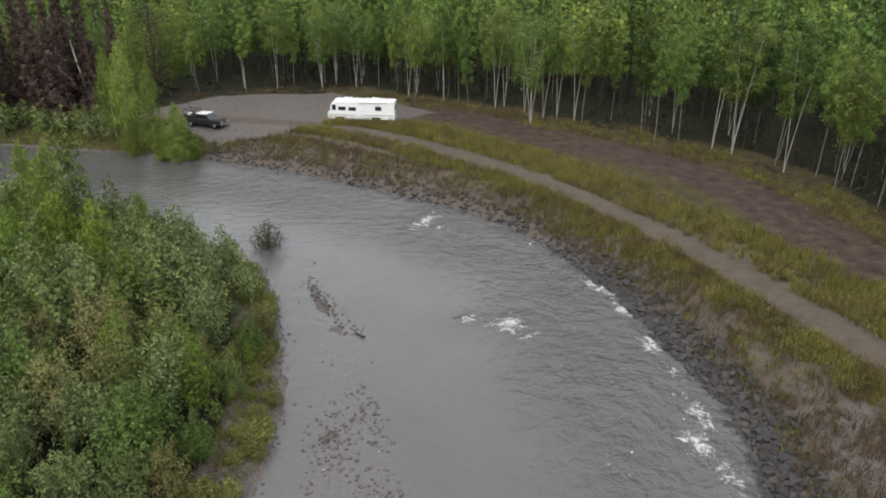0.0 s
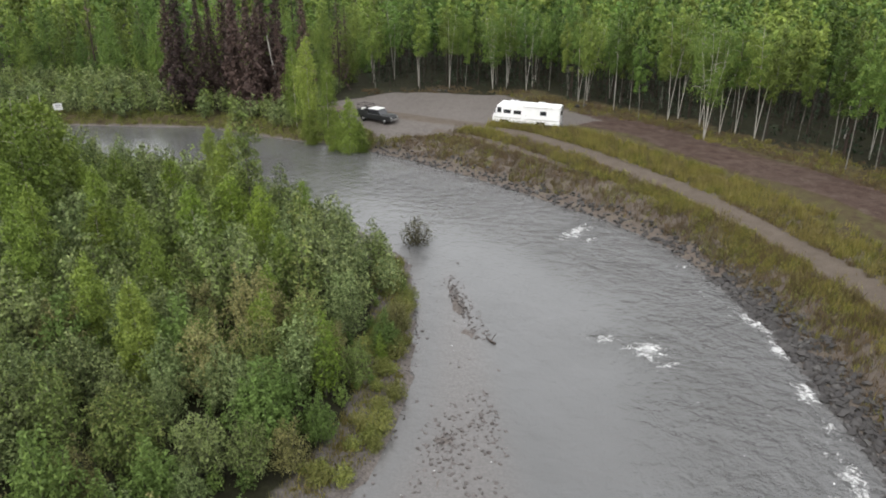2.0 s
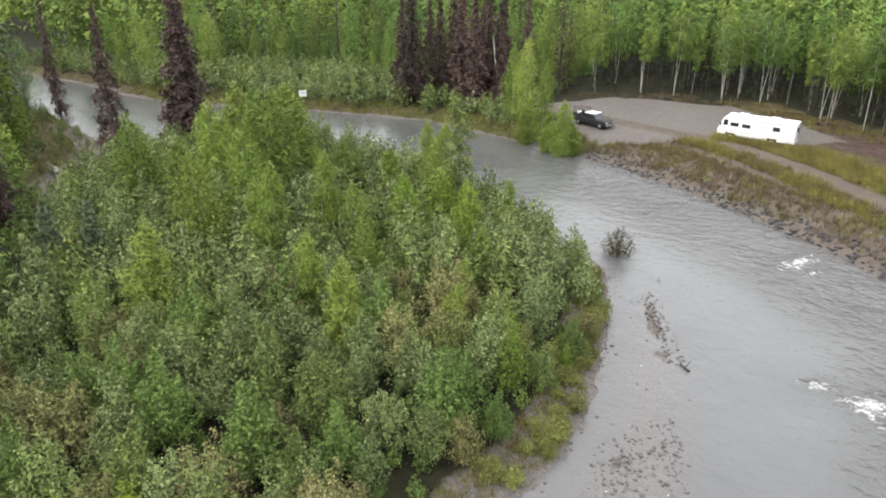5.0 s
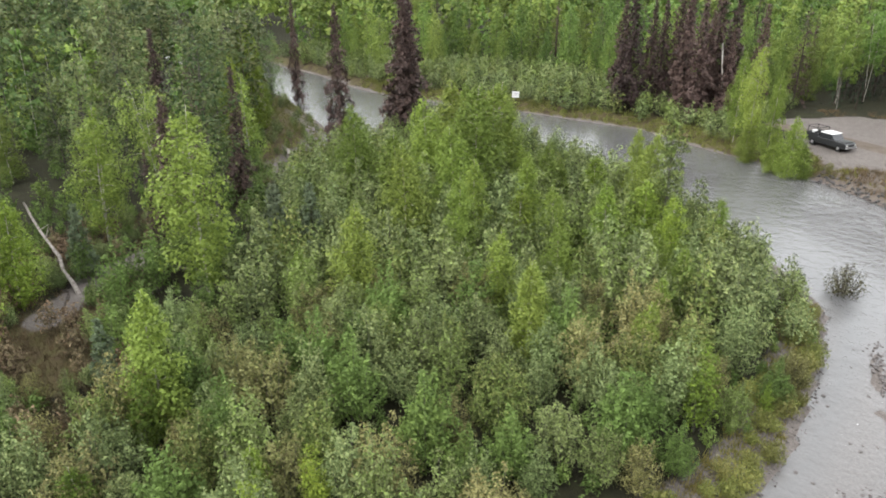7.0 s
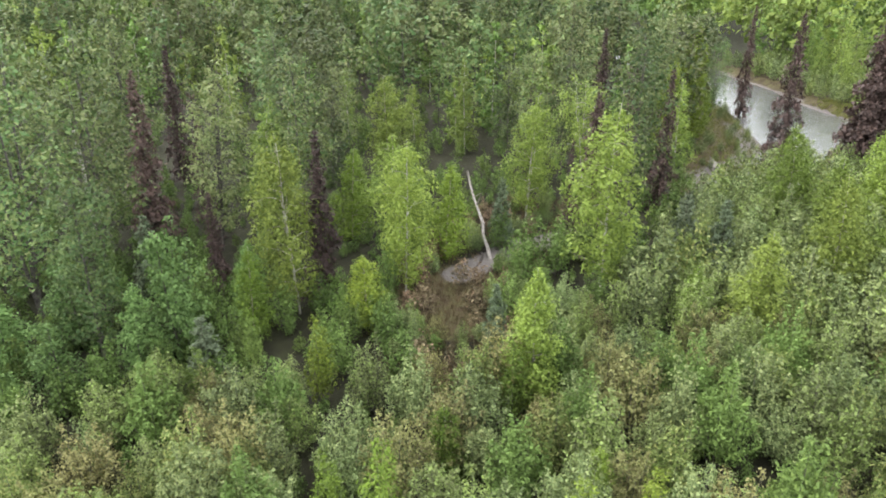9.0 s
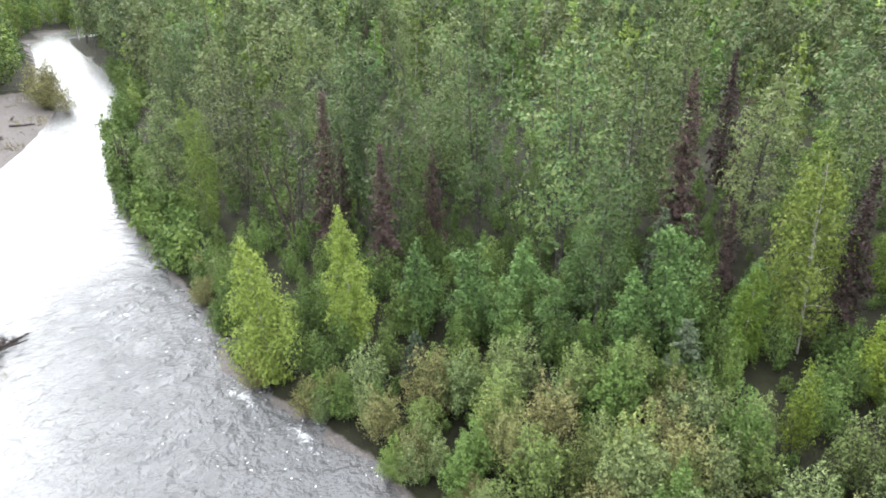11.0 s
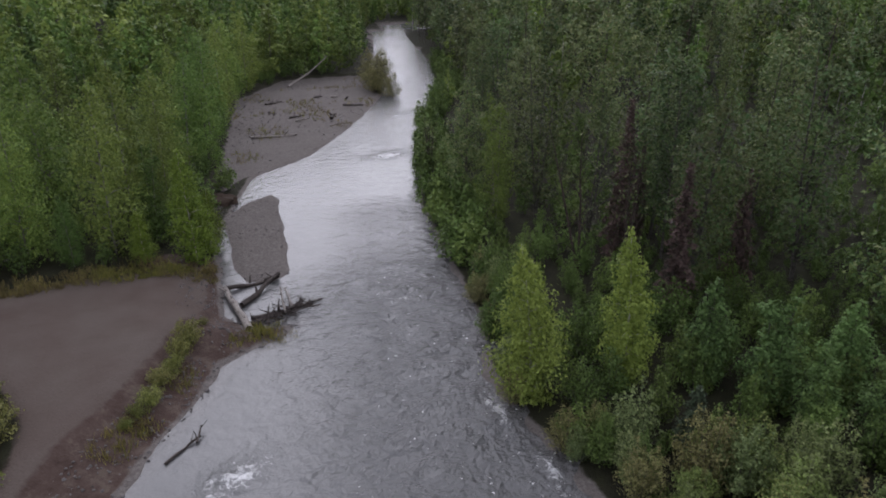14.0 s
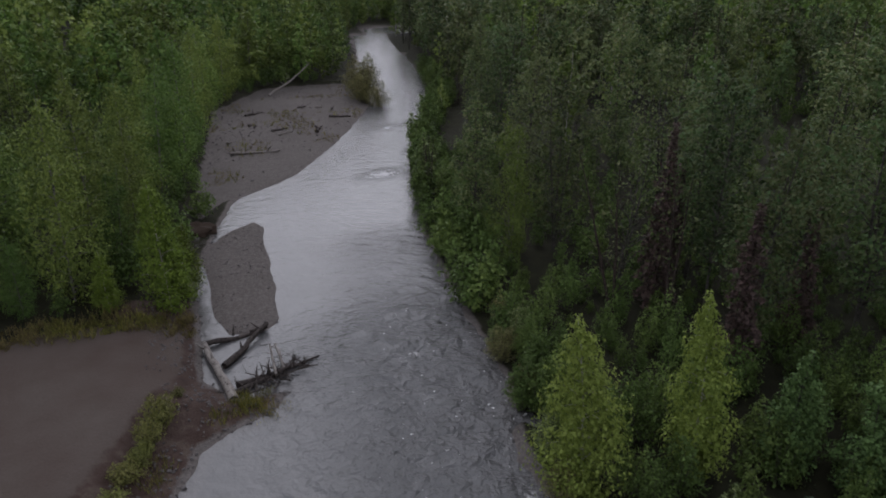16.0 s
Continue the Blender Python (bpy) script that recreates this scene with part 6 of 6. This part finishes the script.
log_thing("driftwood_log", (-31.0, -98.5, 0.6), (-37.2, -97.2, 0.55), 0.22, 0.12, WOOD_BLEACHED, "pale driftwood log on the gravel bar", 3, 10)
log_thing("driftwood_log", (-51.6, -114, 0.5), (-54.5, -112, 0.55), 0.2, 0.12, WOOD_WET, "dark driftwood log on the gravel bar", 4, 11)
log_thing("driftwood_log", (-39.8, -119.5, 0.7), (-43.2, -121.5, 0.6), 0.25, 0.15, WOOD_WET, "dark driftwood log by the gravel bar wood", 4, 12)
log_thing("driftwood_log", (-45.5, -104.5, 0.6), (-46.2, -105.4, 0.8), 0.3, 0.2, WOOD_WET, "stubby stump stranded on gravel", 5, 13)
drift = rng(620)
for i in range(9):
    a, b = drift.uniform(-56, -30), 0
    b = -100 - (a + 30) * -0.95 + drift.uniform(-6, 4)
    if inside(np.array([a]), np.array([b]), FAR_BAR)[0]:
        c, n = drift.uniform(0, 3.1), drift.uniform(1.2, 3.2)
        log_thing("driftwood_log", (a, b, ground_at(a, b) + 0.12), (a + math.cos(c) * n, b + math.sin(c) * n, ground_at(a, b) + 0.3), 0.16, 0.08, WOOD_WET if i % 3 else WOOD_BLEACHED, "small stranded driftwood log on the gravel bar", 3, 80 + i)
log_thing("fallen_birch", (-49.0, -134.5, 0.8), (-60.5, -141.5, 5.5), 0.22, 0.08, WOOD_BLEACHED, "leaning broken pale birch over the gravel bar", 4, 14)
log_thing("fallen_birch", (-53.8, 12.6, 1.2), (-63.0, 12.3, 6.2), 0.17, 0.09, WOOD_BLEACHED, "broken white birch trunk leaning in the clearing", 3, 15)
log_thing("fallen_birch", (-55.2, 18.4, 1.6), (-50.2, 20.8, 1.9), 0.12, 0.08, WOOD_BLEACHED, "pale fallen birch pole in the clearing", 2, 16)
log_thing("fallen_birch", (-54.5, 19.0, 1.4), (-49.8, 21.6, 1.6), 0.1, 0.07, WOOD_BLEACHED, "pale fallen birch pole in the clearing", 2, 17)
log_thing("fallen_birch", (-52.0, 11.0, 1.25), (-56.5, 12.8, 1.3), 0.15, 0.1, WOOD_WET, "dark fallen log in the clearing", 4, 18)
log_thing("birch_snag", (-61.6, -19.8, 1.0), (-61.3, -20.2, 11.5), 0.24, 0.12, BARK_BIRCH, "broken white birch trunk in the cottonwood forest", 3, 23)
log_thing("birch_snag", (-47.6, 101.2, 1.2), (-50.0, 102.0, 12.2), 0.2, 0.1, BARK_BIRCH, "leaning dead white birch snag", 4, 19)
log_thing("driftwood_log", (-6.3, 41.0, 0.05), (-7.0, 41.6, 0.12), 0.09, 0.06, WOOD_WET, "short dark log on the gravel riffle", 1, 20)
log_thing("driftwood_log", (-77.5, 54.0, 0.3), (-80.0, 60.0, 0.5), 0.25, 0.15, WOOD_WET, "dark log at the mouth of the side channel", 5, 21)
log_thing("driftwood_log", (-77.0, 45.0, 0.7), (-80.6, 46.5, 0.8), 0.3, 0.2, WOOD_BLEACHED, "orange-brown drift log on the side channel bank", 4, 22)
for x, y, s in [(-39.9, -39.9, 1.0), (-41.8, -37.0, 0.9)]:
    geo = leafy_tree(rng(int(-x * 10)), 13 * s, 5.0, 0.15, broad_crown, 2, 70, 260, 0.22, 0.0, 1.0, 0.012, 0.18)
    bare = plant_thing("bare_cottonwood", geo, BARK_DARK, LEAF_POPLAR, "nearly bare dark cottonwood leaning on the bank", "tree", "", limbs_from=2 * 35)
    stand(bare, x, y, 40 * s, 1.0, 1.0, 0, (8, -10))
geo = leafy_tree(rng(77), 6.5, 3.4, 0.1, broad_crown, 3, 60, 120, 0.2, 0.0, 0.8, 0.012, 0.2)
rootwad = plant_thing("bare_shrub", geo, BARK_DARK, LEAF_WILLOW, "bare grey shrub overhanging the river", "shrub", "", limbs_from=3 * 35)
stand(rootwad, -44.5, -71.5, 0, 1.15, 1.0)
stand(rootwad, -46.3, -75.0, 120, 1.0, 1.0)

# cut bank block at the backwater
bm = bmesh.new()
bmesh.ops.create_icosphere(bm, subdivisions=3, radius=1)
for v in bm.verts:
    v.co += v.normal * (noise.noise(v.co * 1.8) * 0.35)
    v.co.x, v.co.y, v.co.z = v.co.x * 1.7, v.co.y * 1.3, v.co.z * 0.75
slump = thing("slumped_bank", pose(-20.2, -73.4, 0.35), "dark slumped block of bank soil with grass", "earth")
part("soil", bm, slump, "", plain("dark_wet_soil", (0.05, 0.035, 0.025), 0.9, 0.2))

# ---- motorhome ----
WHITE = plain("white_coach_paint", (0.82, 0.82, 0.82), 0.35, 0.5, 0, 0.04, 2.0)
STRIPE = plain("grey_coach_stripe", (0.30, 0.30, 0.31), 0.4)
GLASS = plain("dark_tinted_glass", (0.02, 0.022, 0.025), 0.08, 0.6, 0, 0.05)
RUBBER = plain("black_rubber", (0.02, 0.02, 0.02), 0.85, 0.2)
CHROME = plain("dull_steel", (0.45, 0.45, 0.46), 0.35, 0.5, 0.8)
RED = plain("red_lamp_glass", (0.35, 0.02, 0.015), 0.25)
AMBER = plain("headlamp_glass", (0.55, 0.55, 0.5), 0.15)
BLACK = plain("black_truck_paint", (0.025, 0.026, 0.028), 0.3, 0.5)
CANVAS = plain("white_canvas", (0.72, 0.72, 0.70), 0.8, 0.2)


def box(sx, sy, sz, at=(0, 0, 0), bevel=0.03, turn=None):
    bm = bmesh.new()
    bmesh.ops.create_cube(bm, size=1)
    for v in bm.verts:
        v.co = Vector((v.co.x * sx, v.co.y * sy, v.co.z * sz))
    if bevel:
        bmesh.ops.bevel(bm, geom=list(bm.edges), offset=min(bevel, 0.45 * min(sx, sy, sz)), segments=2, affect="EDGES", profile=0.6)
    if turn is not None:
        bmesh.ops.transform(bm, matrix=turn, verts=bm.verts)
    bmesh.ops.translate(bm, vec=at, verts=bm.verts)
    return bm


def profile(points, width, bevel=0.12):
    """A side outline in x and z, pulled out across the width, with rounded edges."""
    bm = bmesh.new()
    a = [bm.verts.new((x, -width / 2, z)) for x, z in points]
    b = [bm.verts.new((x, width / 2, z)) for x, z in points]
    bm.faces.new(a)
    bm.faces.new(b[::-1])
    for i in range(len(points)):
        j = (i + 1) % len(points)
        bm.faces.new((a[j], a[i], b[i], b[j]))
    bmesh.ops.recalc_face_normals(bm, faces=bm.faces)
    bmesh.ops.bevel(bm, geom=list(bm.edges), offset=bevel, segments=3, affect="EDGES", profile=0.5)
    return bm


def wheel(parent, x, y, z, radius, width, side):
    bm = bmesh.new()
    bmesh.ops.create_cone(bm, cap_ends=True, segments=20, radius1=radius, radius2=radius, depth=width)
    bmesh.ops.bevel(bm, geom=[e for e in bm.edges if abs(e.verts[0].co.z - e.verts[1].co.z) < 1e-4], offset=0.05, segments=2, affect="EDGES")
    bmesh.ops.transform(bm, matrix=pose(x, y, z, 90, 0, 0), verts=bm.verts)
    w = part("wheel", bm, parent, "black tyre", RUBBER)
    bm = bmesh.new()
    bmesh.ops.create_cone(bm, cap_ends=True, segments=16, radius1=radius * 0.55, radius2=radius * 0.45, depth=0.06)
    bmesh.ops.transform(bm, matrix=pose(x, y + side * (width / 2 + 0.012), z, 90 if side < 0 else -90, 0, 0), verts=bm.verts)
    part("rim", bm, w, "steel rim", CHROME)


gz = ground_at(-9.5, 95.9)
rv = thing("motorhome", pose(-9.5, 95.9, gz, 0, 0, -5.6), "long white motorhome with dark windows parked on gravel", "motorhome")
body = part("body", profile([(-4.62, 0.5), (-4.62, 1.35), (-4.42, 1.75), (-4.05, 2.75), (-3.7, 3.02), (4.6, 3.02), (4.6, 0.5)], 2.46), rv, "white coach body", WHITE)
part("skirt_stripe", box(8.9, 2.475, 0.16, (0, 0, 1.12), 0.02), rv, "pale grey stripe", plain("pale_grey_stripe", (0.55, 0.54, 0.53), 0.4))
part("windscreen", box(0.05, 2.0, 0.95, (-4.27, 0, 2.2), 0.02, pose(0, 0, 0, 0, 20, 0)), rv, "large dark windscreen", GLASS)
for x, n, zz, h in [(-3.72, 0.5, 2.15, 0.65), (-2.62, 0.95, 2.0, 0.42), (-1.2, 0.95, 1.95, 0.42), (2.35, 0.8, 2.05, 0.5)]:
    for side in (-1, 1):
        w = part("window", box(n, 0.05, h, (x, side * 1.222, zz), 0.02), rv, "dark tinted window", GLASS)
        part("window_frame", box(n + 0.12, 0.03, h + 0.12, (x, side * 1.221, zz), 0.015), w, "thin frame", STRIPE)
d = part("door", box(0.72, 0.05, 1.95, (-0.25, -1.225, 1.62), 0.03), rv, "white entry door", WHITE)
part("handle", box(0.05, 0.05, 0.16, (0.02, -1.265, 1.6), 0.015), d, "steel handle", CHROME)
part("slide_out", box(2.9, 0.34, 1.75, (2.4, 1.33, 1.72), 0.06), rv, "slide-out wall", WHITE)
part("awning", box(4.0, 0.16, 0.18, (1.6, -1.29, 2.86), 0.06), rv, "rolled white awning", CANVAS)
for x in (-1.9, 1.9):
    a = part("air_conditioner", box(1.05, 0.8, 0.3, (x, 0, 3.16), 0.09), rv, "white roof air conditioner", WHITE)
    part("grille", box(0.5, 0.6, 0.04, (x + 0.15, 0, 3.32), 0.01), a, "grey grille", STRIPE)
for x in (0.2, 3.4):
    part("roof_vent", box(0.42, 0.42, 0.14, (x, 0.35, 3.08), 0.03), rv, "roof vent", CANVAS)
part("bumper", box(0.25, 2.36, 0.32, (-4.62, 0, 0.62), 0.06), rv, "front bumper", STRIPE)
part("rear_bumper", box(0.2, 2.3, 0.22, (4.64, 0, 0.6), 0.04), rv, "rear bumper", STRIPE)
part("rear_window", box(0.04, 1.3, 0.55, (4.605, 0, 2.1), 0.015), rv, "dark rear window", GLASS)
part("ladder", box(0.06, 0.4, 2.1, (4.68, 0.8, 1.95), 0.02), rv, "rear ladder", CHROME)
for side in (-1, 1):
    part("tail_light", box(0.05, 0.16, 0.4, (4.62, side * 1.0, 1.1), 0.02), rv, "red tail light", RED)
    part("headlight", box(0.06, 0.34, 0.22, (-4.64, side * 0.9, 1.05), 0.03), rv, "headlight", AMBER)
    part("mirror", box(0.12, 0.2, 0.4, (-4.25, side * 1.45, 1.95), 0.04), rv, "wing mirror", BLACK)
    wheel(rv, -2.95, side * 1.08, 0.46, 0.46, 0.28, side)
    wheel(rv, 2.0, side * 1.08, 0.46, 0.46, 0.28, side)
    part("wheel_arch", box(1.15, 0.03, 0.5, (-2.95, side * 1.222, 0.62), 0.012), rv, "dark wheel arch", RUBBER)
    part("wheel_arch", box(1.15, 0.03, 0.5, (2.0, side * 1.222, 0.62), 0.012), rv, "dark wheel arch", RUBBER)

# ---- loaded pickup ----
gz = ground_at(-30.7, 94.8)
truck = thing("pickup_truck", pose(-30.7, 94.8, gz, 0, 0, 160), "black pickup truck with white roof and a loaded open bed", "truck")
part("body", profile([(-2.95, 0.45), (-2.95, 1.0), (-2.75, 1.12), (-1.25, 1.18), (2.9, 1.18), (2.9, 0.45)], 1.95, 0.08), truck, "black bodywork", BLACK)
cab = part("cab", profile([(-1.3, 1.1), (-0.75, 1.78), (0.85, 1.8), (1.0, 1.1)], 1.75, 0.07), truck, "dark cab", GLASS)
part("roof", box(1.75, 1.72, 0.10, (0.05, 0, 1.84), 0.04), truck, "white roof", CANVAS)
part("bonnet_panel", box(1.35, 1.6, 0.05, (-2.05, 0, 1.19), 0.02), truck, "black bonnet", BLACK)
for side in (-1, 1):
    part("bed_side", box(1.85, 0.08, 0.42, (1.97, side * 0.93, 1.35), 0.03), truck, "black bed side", BLACK)
    part("headlight", box(0.06, 0.3, 0.18, (-2.96, side * 0.72, 0.88), 0.03), truck, "headlight", AMBER)
    part("tail_light", box(0.05, 0.14, 0.3, (2.91, side * 0.85, 0.98), 0.02), truck, "red tail light", RED)
    part("mirror", box(0.1, 0.18, 0.18, (-0.95, side * 1.02, 1.3), 0.03), truck, "wing mirror", BLACK)
    wheel(truck, -1.95, side * 0.86, 0.40, 0.40, 0.26, side)
    wheel(truck, 1.75, side * 0.86, 0.40, 0.40, 0.26, side)
part("tailgate", box(0.08, 1.8, 0.42, (2.88, 0, 1.35), 0.03), truck, "black tailgate", BLACK)
part("bumper", box(0.2, 1.85, 0.22, (-2.98, 0, 0.6), 0.05), truck, "front bumper", CHROME)
for x in (1.15, 2.75):
    for side in (-1, 1):
        part("rack_post", box(0.06, 0.06, 0.75, (x, side * 0.86, 1.9), 0.015), truck, "black rack post", RUBBER)
    part("rack_bar", box(0.06, 1.8, 0.06, (x, 0, 2.27), 0.015), truck, "black cross bar", RUBBER)
for side in (-1, 1):
    part("rack_rail", box(1.7, 0.06, 0.06, (1.95, side * 0.86, 2.2), 0.015), truck, "black rack rail", RUBBER)
cargo = rng(600)
for i in range(7):
    sz = cargo.uniform(0.3, 0.55)
    b = thing("cargo_box", truck.matrix_world @ pose(1.35 + (i % 4) * 0.42, -0.5 + (i // 4) * 0.8, 1.185, 0, 0, cargo.uniform(-15, 15)), "dark crate in the pickup bed" if i % 3 else "pale bundle in the pickup bed", "crate", "load of the pickup")
    part("crate", box(0.38, 0.6, sz, (0, 0, sz / 2), 0.04), b, "", RUBBER if i % 3 else CANVAS)

# ---- signboard on the far bank ----
sz = ground_at(-78.0, 89.2)
sign = thing("signboard", pose(-78.0, 89.2, sz, 0, 0, 40), "white board on a wooden post at the far bank", "sign")
part("board", box(1.2, 0.05, 1.0, (0, 0, 1.7), 0.02), sign, "white board", CANVAS)
part("post", box(0.12, 0.12, 2.1, (0, 0.09, 0.95), 0.02), sign, "wooden post", WOOD_WET)
part("text_bar", box(0.7, 0.01, 0.12, (0, -0.031, 1.9), 0.002), sign, "dark line", STRIPE)
part("text_bar", box(0.5, 0.01, 0.10, (0, -0.031, 1.65), 0.002), sign, "dark line", STRIPE)
# small stones and litter at the back of the parking place
for i, (x, y) in enumerate([(-27.5, 117.4), (-26.6, 117.8), (-25.2, 117.2), (-3.0, 110.4), (-2.0, 110.9)]):
    b = tagged(new("boulder", stones[i % 8]), "pale boulder at the edge of the parking place", "rock", "boulders by the parking")
    b.matrix_world = pose(x, y, ground_at(x, y) + 0.2, 10 * i, 5, 50 * i) @ Matrix.Diagonal((0.9, 0.8, 0.8, 1))
